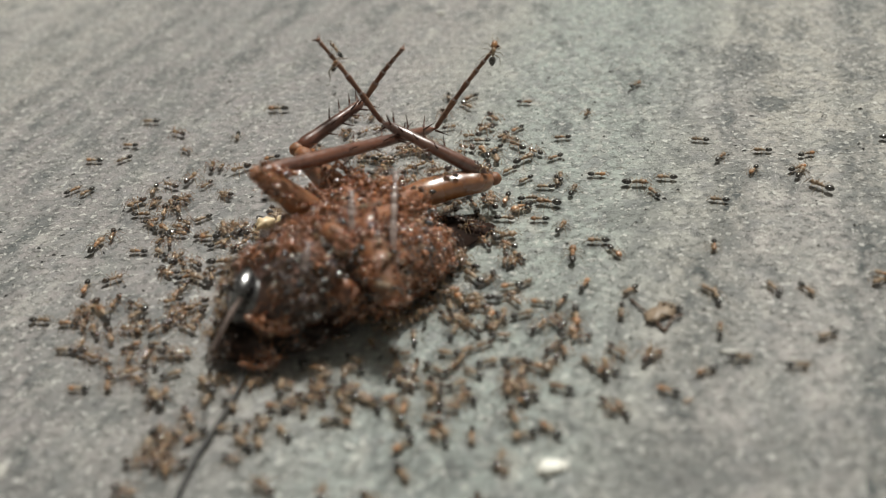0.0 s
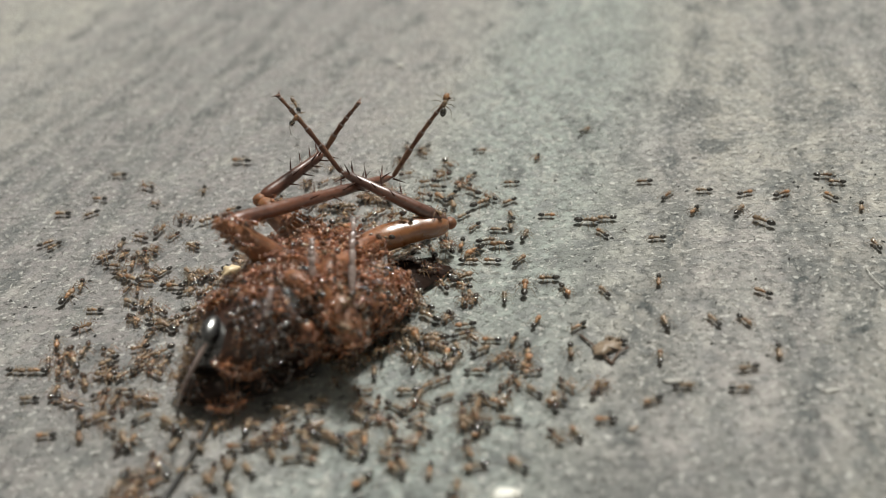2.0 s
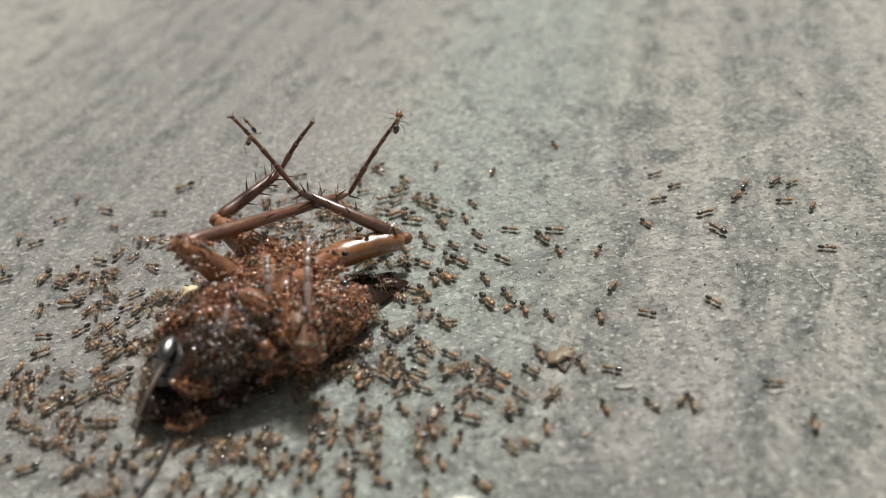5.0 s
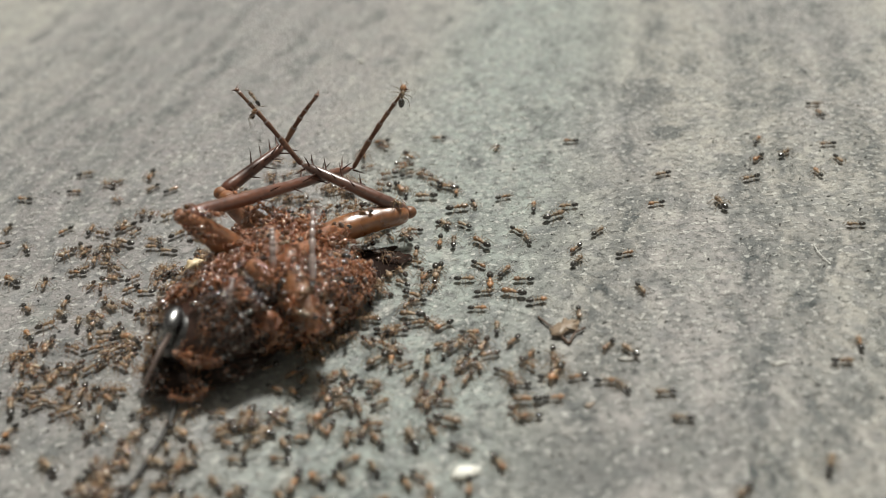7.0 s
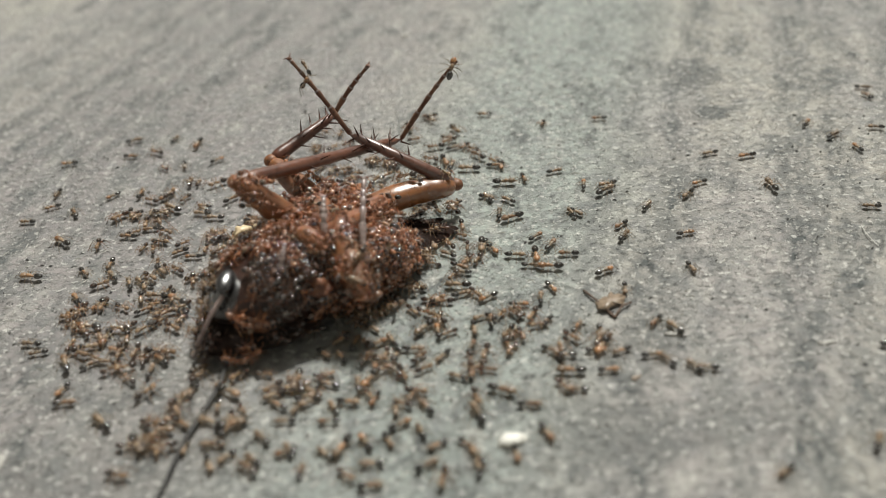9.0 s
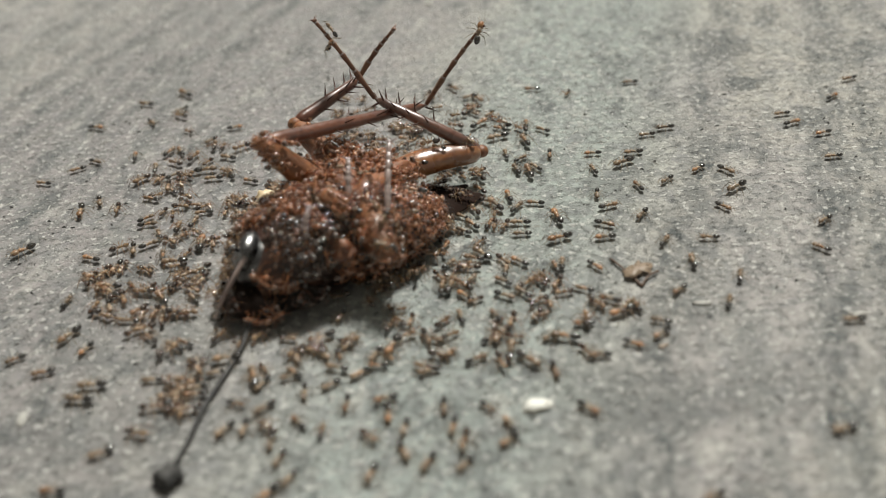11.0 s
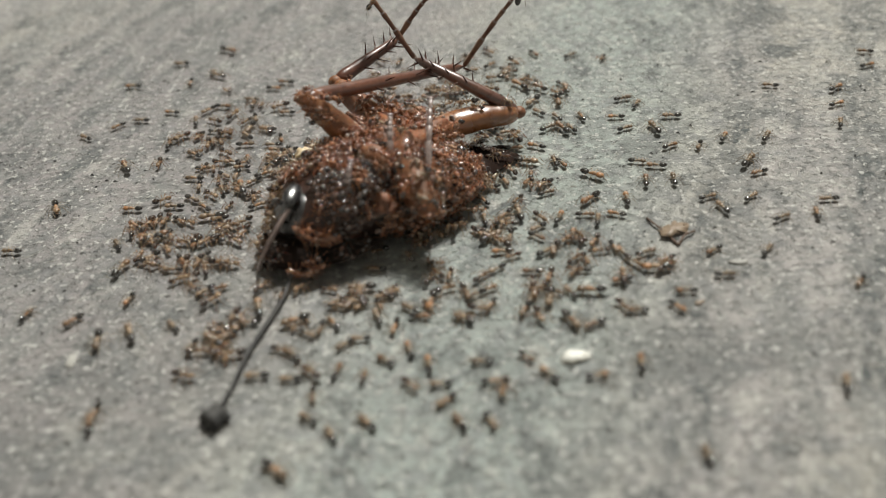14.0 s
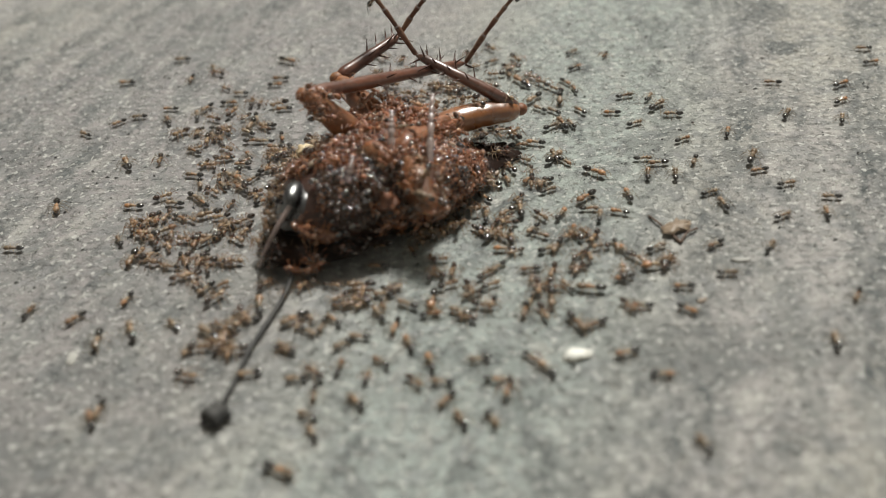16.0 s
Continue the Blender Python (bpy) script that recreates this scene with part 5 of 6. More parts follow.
        (((0, 18.6, -22.8, 113), (0.5, 18.6, -22.6, 113), (1, 18.6, -22.0, 113), (1.5, 19.1, -21.7, 113), (2, 19.1, -22.2, 113), (2.5, 19.2, -22.5, 113), (3, 19.3, -22.4, 113), (3.5, 19.3, -22.5, 113), (4, 19.2, -22.4, 113),), ((6.5, 18.7, -23.0, 172), (7, 18.7, -22.8, 172), (7.5, 18.8, -22.9, 172), (8, 18.7, -23.0, 172), (8.5, 18.8, -23.1, 172), (9, 18.6, -23.1, 172), (9.5, 18.6, -23.0, 172),), ((12, 18.2, -22.8, 176), (12.5, 18.5, -22.8, 176), (13, 18.3, -22.8, 176), (13.5, 18.3, -22.9, 176), (14, 18.3, -22.9, 176), (14.5, 18.4, -22.8, 176), (15, 18.7, -22.8, 176), (15.5, 18.5, -22.7, 176), (16, 18.6, -22.6, 176),)),
        (((2, 15.9, -10.2, -96),), ((8, 22.1, -17.3, -121),), ((14.5, 21.1, -16.6, 176),)),
        (((2, 15.1, -12.4, 21),), ((8, 21.4, -17.7, -8),), ((14.5, 18.2, -13.7, 119),)),
        (((2, 15.8, -15.9, 123),), ((6.5, 16.7, -16.3, -37), (7, 16.9, -16.2, -37), (7.5, 16.9, -16.3, -37), (8, 16.8, -16.5, -37), (8.5, 16.9, -16.7, -37), (9, 16.9, -17.2, -37), (9.5, 17.2, -17.4, -37),), ((14.5, 12.0, -19.6, 122),)),
        (((2, 14.6, -7.7, -116),), ((8, 20.0, -13.9, 48),), ((14.5, 17.5, -12.7, -78),)),
        (((2, 12.2, -7.4, 172),), ((6.5, 13.9, -9.0, -9), (7, 14.1, -9.1, -9), (7.5, 14.0, -9.1, -9), (8, 14.1, -9.1, -9), (8.5, 14.3, -9.2, -9), (9, 14.5, -9.2, -9), (9.5, 14.4, -9.0, -9),), ((14.5, 13.4, -9.9, 84),)),
        (((0, 8.2, -12.2, -7), (0.5, 9.2, -12.2, -7), (1, 9.7, -12.2, -7), (1.5, 9.8, -12.3, -7), (2, 10.1, -12.2, -7), (2.5, 10.1, -12.4, -7), (3, 9.2, -12.4, -7), (3.5, 8.7, -12.3, -7), (4, 8.2, -12.3, -7),), ((6.5, 12.7, -15.1, -135), (7, 12.6, -14.7, -135), (7.5, 12.0, -15.2, -135), (8, 11.4, -14.9, -135), (8.5, 11.8, -14.9, -135), (9, 12.5, -15.8, -75), (9.5, 12.4, -17.3, -94),), ((14.5, 13.3, -16.3, 176),)),
        (((2, 10.1, -16.0, -7),), ((6.5, 8.3, -19.1, 152), (7, 8.3, -19.2, 152), (7.5, 8.1, -19.4, 152), (8, 8.1, -19.8, 152), (8.5, 7.3, -19.6, 152), (9, 7.0, -19.9, 152), (9.5, 6.9, -19.9, 152),), ((14.5, 8.1, -20.6, -115),)),
        (((2, 8.5, -8.3, 107),), ((8, 10.5, -10.8, -164),), ((14.5, 9.4, -8.7, -140),)),
        (((2, 7.2, -10.5, -86),), ((8, 8.7, -15.8, 73),), ((14.5, 8.3, -16.1, 176),)),
        (((0, 9.4, -19.8, 126), (0.5, 9.3, -19.7, 126), (1, 9.1, -19.7, 126), (1.5, 9.1, -19.8, 126), (2, 9.0, -19.9, 126), (2.5, 9.0, -20.0, 126), (3, 9.1, -19.9, 126), (3.5, 9.1, -19.8, 126), (4, 9.0, -19.7, 126),), ((6.5, 7.0, -24.4, 109), (7, 7.0, -24.0, 109), (7.5, 7.3, -24.2, 109), (8, 7.4, -23.9, 109), (8.5, 8.1, -24.3, 109), (9, 8.7, -25.2, 109), (9.5, 9.1, -25.4, 109),), ((14.5, 10.0, -20.7, -95),)),
        (((2, 10.0, -21.1, -160),), ((8, 11.9, -30.8, -90),), ((12, 7.6, -33.9, 20), (12.5, 8.2, -33.7, 20), (13, 10.6, -32.8, 28), (13.5, 11.9, -31.7, 23), (14, 13.5, -31.6, 9), (14.5, 14.4, -31.3, -1), (15, 15.6, -31.6, 2), (15.5, 19.4, -31.1, -5), (16, 19.1, -32.0, -5),)),
        (((2, 9.2, -25.4, -160),), ((8, 8.4, -30.9, 110),), ((14.5, 8.9, -31.0, 126),)),
        (((0, 11.9, -24.8, 136), (0.5, 12.4, -25.0, 136), (1, 12.6, -24.8, 136), (1.5, 12.9, -25.1, 136), (2, 13.2, -25.5, 136), (2.5, 13.5, -25.8, 136), (3, 13.7, -26.1, 136), (3.5, 13.6, -26.1, 136), (4, 13.6, -26.5, 136),), ((7, 14.9, -28.3, -65), (7.5, 14.9, -28.3, -65), (8, 15.0, -28.4, -65), (8.5, 15.1, -28.5, -65), (9, 15.0, -28.6, -65), (9.5, 15.0, -28.6, -65),), ((12, 16.8, -30.3, 86), (12.5, 17.0, -30.9, 86), (13, 16.7, -30.8, 86), (13.5, 16.8, -31.3, 86), (14, 17.6, -30.2, 86), (14.5, 17.0, -29.2, 23), (15, 17.3, -28.8, 23), (15.5, 17.3, -28.8, 23), (16, 16.2, -29.1, -167),)),
        (((2, 5.0, -25.3, -91),), ((6.5, 3.3, -24.5, -59), (7, 6.2, -29.4, -66), (7.5, 5.5, -29.5, -155), (8, 5.2, -28.9, -155), (8.5, 5.2, -28.9, -155), (9, 4.6, -29.0, -155), (9.5, 4.3, -29.0, -155),), ((14.5, 3.9, -31.8, -3),)),
        (((2, 4.0, -20.8, -115),), ((6.5, 3.5, -23.8, 123), (7, 3.6, -23.6, 123), (7.5, 3.6, -23.6, 123), (8, 3.7, -23.6, 123), (8.5, 3.8, -23.8, 123), (9, 3.7, -23.7, 123), (9.5, 3.7, -23.6, 123),), ((14.5, 7.3, -22.3, -114),)),
        (((2, 1.8, -16.6, -43),), ((8, 0.7, -18.5, 119),), ((14.5, 2.3, -19.6, -151),)),
        (((2, 2.9, -14.3, 173),), ((6.5, 2.7, -15.6, -8), (7, 3.0, -15.5, -8), (7.5, 2.8, -15.1, -8), (8, 2.8, -15.1, -8), (8.5, 2.8, -15.3, -8), (9, 2.8, -15.2, -8), (9.5, 2.7, -15.3, -8),), ((14.5, 3.6, -9.3, -37),)),
        (((2, -1.6, -17.8, 138),), ((8, -3.0, -20.1, 92),), ((14.5, -4.3, -21.0, 149),)),
        (((2, -2.6, -20.0, 21),), ((8, -4.0, -22.3, -8),), ((14.5, -5.6, -23.9, -109),)),
        (((2, -6.3, -15.7, 160),), ((8, -9.1, -22.4, -109),), ((14.5, -13.0, -23.4, -106),)),
        (((2, -7.1, -19.1, 173),), ((8, -7.5, -20.6, 138),), ((14.5, -7.0, -19.1, 176),)),
        (((2, -8.2, -22.4, 174),), ((8, -12.7, -28.8, 141),), ((14.5, -12.7, -32.6, -83),)),
        (((2, -10.3, -21.4, -76),), ((8, -11.9, -26.5, 125),), ((14.5, -15.6, -26.8, 142),)),
        (((2, -1.3, -25.9, -135),), ((8, -2.1, -27.8, 126),), ((14.5, -2.1, -29.2, 98),)),
        (((2, 1.8, -24.9, 139),), ((8, 1.1, -26.0, 20),), ((14.5, -4.1, -26.8, 113),)),
        (((2, 1.3, -21.2, -114),), ((8, 0.8, -23.3, -90),), ((14.5, 1.1, -22.7, 137),)),
        (((0, -45.0, 27.3, 171), (0.5, -45.0, 26.9, 171), (1, -44.9, 27.1, 171), (1.5, -45.1, 27.4, 171), (2, -45.3, 27.6, 171), (2.5, -45.6, 27.6, 171), (3, -45.3, 27.1, 171), (3.5, -45.3, 27.2, 171), (4, -45.4, 26.6, 171),), ((8, -47.0, 31.8, 169),), ((14.5, -47.3, 31.6, 173),)),
        (((0, -41.0, 30.9, 170), (0.5, -40.9, 30.8, 170), (1, -40.9, 30.8, 170), (1.5, -41.2, 31.1, 170), (2, -41.0, 31.0, 170), (2.5, -41.0, 31.1, 170), (3, -41.1, 31.0, 170), (3.5, -41.1, 31.2, 170), (4, -41.2, 31.3, 170),), ((6.5, -39.7, 32.6, -11), (7, -39.5, 32.3, -11), (7.5, -40.0, 32.6, -11), (8, -39.8, 32.7, -11), (8.5, -39.2, 32.4, -11), (9, -38.4, 32.5, -11), (9.5, -38.6, 32.1, -11),), ((14.5, -38.4, 31.7, -93),)),
        (((2, -41.1, 26.9, -148),), ((8, -46.6, 23.7, -105),), ((14.5, -43.2, 21.2, 174),)),
        (((0, -39.7, 37.3, 170), (0.5, -39.5, 37.0, 170), (1, -39.5, 37.2, 170), (1.5, -39.8, 37.3, 170), (2, -39.8, 37.5, 170), (2.5, -40.0, 37.6, 170), (3, -40.2, 37.8, 170), (3.5, -40.2, 38.0, 170), (4, -40.1, 37.7, 170),), ((8, -39.0, 37.4, 10),), ((12, -41.4, 38.2, 173), (12.5, -41.6, 38.2, 173), (13, -41.5, 38.1, 173), (13.5, -41.2, 38.0, 173), (14, -41.2, 38.1, 173), (14.5, -41.3, 38.2, 173), (15, -41.2, 38.1, 173), (15.5, -41.3, 38.2, 173), (16, -41.3, 38.3, 173),)),
        (((0, -43.6, 19.5, -128), (0.5, -43.3, 19.3, -128), (1, -43.4, 19.4, -128), (1.5, -44.0, 19.3, -128), (2, -44.0, 19.4, -128), (2.5, -43.7, 19.3, -128), (3, -43.5, 18.2, -128), (3.5, -43.6, 18.0, -128), (4, -43.7, 18.3, -128),), ((8, -48.3, 16.7, 170),), ((12, -49.8, 17.1, 147), (12.5, -49.8, 17.6, 147), (13, -49.6, 17.2, 147), (13.5, -49.7, 17.2, 147), (14, -49.7, 17.3, 147), (14.5, -49.8, 17.1, 147), (15, -49.7, 17.1, 147), (15.5, -49.7, 17.2, 147), (16, -49.8, 17.3, 147),)),
        (((2, -45.4, 20.2, 32),), ((8, -46.3, 20.0, -160),), ((14.5, -45.9, 19.9, -143),)),
        (((0, -34.6, 18.9, -95), (0.5, -34.4, 18.4, -95), (1, -34.4, 18.2, -95), (1.5, -34.6, 18.5, -95), (2, -34.7, 18.5, -95), (2.5, -34.9, 18.3, -95), (3, -34.8, 17.9, -95), (3.5, -34.9, 17.9, -95), (4, -35.1, 17.8, -95),), ((8, -34.7, 16.8, -72),), ((14.5, -35.1, 20.3, 97),)),
        (((0, -31.5, 15.4, 118), (0.5, -31.5, 15.2, 118), (1, -31.5, 15.3, 118), (1.5, -31.7, 15.5, 118), (2, -31.7, 15.5, 118), (2.5, -31.7, 15.4, 118), (3, -31.7, 15.2, 118), (3.5, -31.8, 15.4, 118), (4, -31.9, 15.4, 118),), ((6.5, -32.2, 16.1, 84), (7, -32.1, 15.9, 84), (7.5, -32.1, 16.2, 84), (8, -32.0, 16.1, 84), (8.5, -32.1, 16.0, 84), (9, -32.0, 16.0, 84), (9.5, -32.0, 15.7, 84),), ((14.5, -31.6, 16.9, -6),)),
        (((2, -25.9, 30.9, -80),), ((6.5, -28.0, 30.9, -131), (7, -27.9, 30.8, -131), (7.5, -28.1, 31.1, -131), (8, -28.9, 30.4, -131), (8.5, -29.8, 29.2, -111), (9, -29.7, 28.3, -76), (9.5, -28.9, 25.7, -73),), ((12, -28.5, 25.1, 164), (12.5, -28.6, 25.2, 164), (13, -28.2, 25.7, 164), (13.5, -28.0, 25.6, 164), (14, -28.3, 25.4, 164), (14.5, -29.9, 26.2, 173), (15, -29.9, 26.4, 173), (15.5, -29.9, 26.3, 173), (16, -30.2, 26.4, 173),)),
        (((2, -21.7, 38.5, 170),), ((8, -28.8, 34.5, -96),), ((12, -37.6, 42.7, -14), (12.5, -37.3, 42.4, -14), (13, -37.2, 42.4, -14), (13.5, -36.0, 41.9, -14), (14, -34.6, 41.7, -30), (14.5, -32.7, 40.0, -33), (15, -29.5, 38.3, -30), (15.5, -25.5, 35.9, -29), (16, -24.6, 35.6, -29),)),
        (((2, -34.5, 13.4, -9),), ((6.5, -42.5, 18.5, 120), (7, -42.4, 18.2, 120), (7.5, -42.5, 18.1, 120), (8, -42.5, 18.2, 120), (8.5, -42.6, 18.0, 120), (9, -42.7, 18.0, 120), (9.5, -42.6, 17.8, 120),), ((12, -39.6, 9.0, 86), (12.5, -39.5, 11.0, 72), (13, -38.8, 11.4, 43), (13.5, -37.8, 12.6, 64), (14, -37.4, 14.4, 89), (14.5, -37.7, 17.9, 101), (15, -38.3, 19.3, 118), (15.5, -38.7, 19.7, 118), (16, -39.0, 19.8, 118),)),
        (((0, -32.8, 10.7, 131), (0.5, -32.8, 10.6, 131), (1, -32.7, 10.6, 131), (1.5, -32.7, 10.6, 131), (2, -32.8, 10.7, 131), (2.5, -32.8, 10.8, 131), (3, -33.1, 11.0, 131), (3.5, -33.3, 11.3, 131), (4, -33.2, 11.1, 131),), ((6.5, -34.0, 11.3, 170), (7, -33.9, 11.0, 170), (7.5, -33.8, 11.3, 170), (8, -33.8, 11.2, 170), (8.5, -33.9, 11.1, 170), (9, -33.8, 11.0, 170), (9.5, -33.8, 10.9, 170),), ((12, -33.7, 11.2, 146), (12.5, -33.7, 11.1, 146), (13, -33.6, 11.2, 146), (13.5, -33.4, 11.1, 146), (14, -33.4, 11.2, 146), (14.5, -33.5, 11.3, 146), (15, -33.4, 11.2, 146), (15.5, -33.3, 11.2, 146), (16, -33.5, 11.2, 146),)),
        (((2, -29.4, 10.2, 172),), ((6.5, -34.1, 4.8, -96), (7, -33.8, 4.9, -96), (7.5, -33.9, 5.2, -96), (8, -34.2, 5.2, -96), (8.5, -34.5, 5.1, -96), (9, -34.6, 5.1, -96), (9.5, -34.8, 5.1, -96),), ((14.5, -32.2, 5.5, 174),)),
        (((2, -25.4, 7.8, 172),), ((6.5, -34.0, -2.6, -112), (7, -33.8, -2.7, -112), (7.5, -34.0, -2.6, -112), (8, -34.0, -2.6, -112), (8.5, -34.1, -2.7, -112), (9, -34.0, -3.0, -112), (9.5, -34.0, -3.0, -112),), ((14.5, -34.6, -3.3, -95),)),
        (((2, -23.8, 6.4, 27),), ((8, -29.4, 0.4, -77),), ((14.5, -28.3, 5.8, -43),)),
        (((2, -27.5, 11.1, -134),), ((8, -30.8, 12.3, 170),), ((14.5, -31.6, 14.2, 102),)),
        (((2, -38.6, 7.4, 72), (2.5, -37.2, 11.6, 84), (3, -37.8, 14.3, 92), (3.5, -37.5, 20.7, 86), (4, -37.4, 21.8, 84),), ((8, -44.0, 3.7, 171),), ((14.5, -47.9, 0.2, -71),)),
        (((0, -33.3, 5.8, 172), (0.5, -33.6, 5.9, 172), (1, -33.8, 6.0, 172), (1.5, -34.4, 5.2, 172), (2, -34.5, 4.3, 172), (2.5, -34.8, 4.1, 172),), ((8, -38.4, 4.6, -48), (8.5, -37.5, 4.7, -48), (9, -37.5, 3.9, -48),), ((14.5, -31.2, 7.7, -6),)),
        (((2, -37.3, -1.3, -73),), ((6.5, -36.6, -0.6, 127), (7, -36.6, -0.8, 127), (7.5, -36.9, -0.7, 127), (8, -37.1, -1.0, 127), (8.5, -37.1, -1.2, 127), (9, -37.0, -1.3, 127), (9.5, -36.8, -1.5, 127),), ((12, -38.5, -0.8, 175), (12.5, -38.5, -0.9, 175), (13, -38.4, -0.8, 175), (13.5, -38.4, -0.7, 175), (14, -38.4, -0.6, 175), (14.5, -38.3, -0.7, 175), (15, -38.3, -0.7, 175), (15.5, -38.3, -0.8, 175), (16, -38.3, -0.7, 175),)),
        (((2, -34.2, -5.1, 123),), ((8, -34.0, -7.0, 159),), ((14.5, -34.8, -6.6, 175),)),
        (((0, -37.6, -6.5, 173), (0.5, -37.8, -6.5, 173), (1, -37.9, -6.2, 173), (1.5, -37.9, -6.3, 173), (2, -38.1, -6.1, 173), (2.5, -38.1, -6.1, 173), (3, -38.0, -6.2, 173), (4, -37.9, -6.3, 173),), ((6.5, -36.3, -4.4, 171), (7, -36.4, -4.5, 171), (7.5, -36.7, -4.4, 171), (8, -36.8, -4.5, 171), (8.5, -36.9, -4.7, 171), (9, -36.9, -4.8, 171), (9.5, -36.8, -5.0, 171),), ((12, -37.2, -4.3, 140), (12.5, -37.2, -4.2, 140), (13, -37.1, -4.2, 140), (13.5, -37.1, -4.1, 140), (14, -37.1, -4.0, 140), (14.5, -37.1, -4.2, 140), (15, -37.0, -4.2, 140), (15.5, -36.9, -4.2, 140), (16, -37.0, -4.2, 140),)),
        (((2, -40.4, -5.8, -7),), ((8, -39.8, -9.1, 172),), ((14, -50.5, -7.9, 175), (14.5, -50.4, -8.0, 175), (15, -50.3, -8.0, 175), (15.5, -50.3, -8.0, 175), (16, -50.3, -8.0, 175),)),
        (((2, -37.5, -10.6, 173),), ((8, -38.3, -10.7, -173),), ((12, -38.2, -8.1, 122), (12.5, -38.2, -7.5, 122), (13, -38.2, -7.6, 122), (13.5, -38.2, -7.4, 122), (14, -38.2, -7.5, 122), (14.5, -38.2, -7.4, 122), (15, -38.2, -7.4, 122), (15.5, -38.1, -7.4, 122), (16, -38.1, -7.4, 122),)),
        (((2, -30.3, -5.6, -137),), ((8, -33.0, -10.4, 7),), ((14.5, -33.5, -10.4, -132),)),
        (((2, -29.6, -10.7, 25),), ((8, -29.8, -11.3, 159),), ((14.5, -29.8, -11.2, -60),)),
        (((2, -27.2, -10.6, 173),), ((8, -30.3, -13.2, 159),), ((14.5, -30.7, -12.8, 176),)),
        (((2, -29.5, -7.6, -76),), ((8, -34.9, -13.0, 107),), ((12, -36.9, -15.6, 60), (12.5, -37.3, -15.0, 60), (13, -37.6, -14.6, 60), (13.5, -36.7, -14.2, 60), (14, -36.3, -12.2, 67), (14.5, -35.5, -11.6, -95), (15, -35.5, -11.6, -95), (15.5, -35.5, -11.3, -95), (16, -35.6, -11.1, -95),)),
        (((2, -25.1, -6.3, -100),), ((8, -29.1, -9.3, -76),), ((14.5, -32.2, -6.5, -76),)),
        (((2, -25.3, -18.2, 123),), ((7, -28.5, -22.3, 136), (7.5, -28.6, -22.2, 136), (8, -28.6, -22.2, 136), (8.5, -28.6, -22.3, 136), (9, -28.6, -22.3, 136), (9.5, -28.6, -22.5, 136),), ((12, -32.9, -22.6, 115), (12.5, -32.8, -22.8, 115), (13, -32.7, -22.8, 115), (13.5, -32.5, -22.8, 115), (14, -32.5, -22.8, 115), (14.5, -32.6, -22.7, 115), (15, -32.6, -22.8, 115), (15.5, -32.5, -22.8, 115), (16, -32.4, -22.9, 115),)),
        (((2, -30.3, -16.8, -74),), ((8, -33.6, -19.0, -8),), ((12, -39.1, -20.6, -133), (12.5, -39.1, -20.5, -133), (13, -39.1, -20.5, -133), (13.5, -39.1, -20.4, -133), (14, -39.1, -20.6, -133), (14.5, -39.0, -20.7, -133), (15, -38.9, -20.7, -133), (15.5, -38.9, -20.7, -133), (16, -38.9, -20.7, -133),)),
        (((2, -33.9, -16.4, 173),), ((8, -34.0, -16.9, -114),), ((14.5, -34.1, -17.6, -112),)),
        (((2, -24.3, -15.1, 24),), ((8, -25.2, -15.2, 88),), ((14.5, -27.6, -10.8, -134),)),
        (((2, -21.2, -16.3, 134),), ((8, -22.7, -24.2, -8),), ((14.5, -23.9, -24.3, 135),)),
        (((2, -20.1, -18.8, -103),), ((8, -20.9, -19.7, 28),), ((14.5, -26.1, -16.8, -135),)),
        (((2, -18.3, -22.7, -173),), ((8, -19.3, -26.2, -105),), ((14.5, -25.7, -25.4, -111),)),
        (((2, -15.8, -24.4, 135),), ((8, -16.8, -26.5, 173),), ((12, -32.5, -33.4, -98), (12.5, -32.5, -33.5, -98), (13, -32.5, -33.6, -98), (13.5, -32.6, -33.6, -98), (14, -32.8, -33.7, -98), (14.5, -32.7, -33.7, -98), (15, -32.6, -33.6, -98), (15.5, -32.6, -33.5, -98), (16, -32.5, -33.6, -98),)),
        (((2, -17.7, -19.8, -38),), ((8, -18.5, -22.6, -87),), ((12, -28.4, -22.2, 132), (12.5, -28.4, -22.2, 132), (13, -28.4, -22.1, 132), (13.5, -28.2, -22.2, 132), (14, -28.3, -22.0, 132), (14.5, -28.3, -22.1, 132), (15, -28.2, -22.1, 132), (15.5, -28.3, -22.1, 132), (16, -28.3, -22.2, 132),)),
        (((2, -13.7, -20.3, 173),), ((8, -15.8, -24.8, 45),), ((14.5, -22.6, -25.2, -37),)),
        (((2, -12.2, -23.4, 126),), ((8, -15.2, -28.2, -131),), ((12, -15.5, -30.0, 177), (12.5, -15.3, -30.2, 177), (13, -15.4, -30.2, 177), (13.5, -15.3, -30.2, 177), (14, -15.2, -30.3, 177), (14.5, -15.2, -30.3, 177), (15, -14.8, -30.3, 177), (15.5, -14.7, -30.5, 177), (16, -14.7, -30.6, 177),)),
        (((2, -20.7, -23.8, -143),), ((8, -28.2, -36.4, 105),), ((14.5, -32.9, -34.9, 107),)),
        (((2, -24.4, -24.1, -102),), ((8, -24.2, -25.9, -64),), ((14.5, -35.5, -24.0, -87),)),
        (((2, 7.5, 25.9, 170),), ((8, 8.8, 26.9, 27),), ((14.5, 8.0, 27.7, -93),)),
        (((2, 9.3, 23.4, -127),), ((8, 8.4, 22.0, 82),), ((14.5, 5.9, 19.2, -56),)),
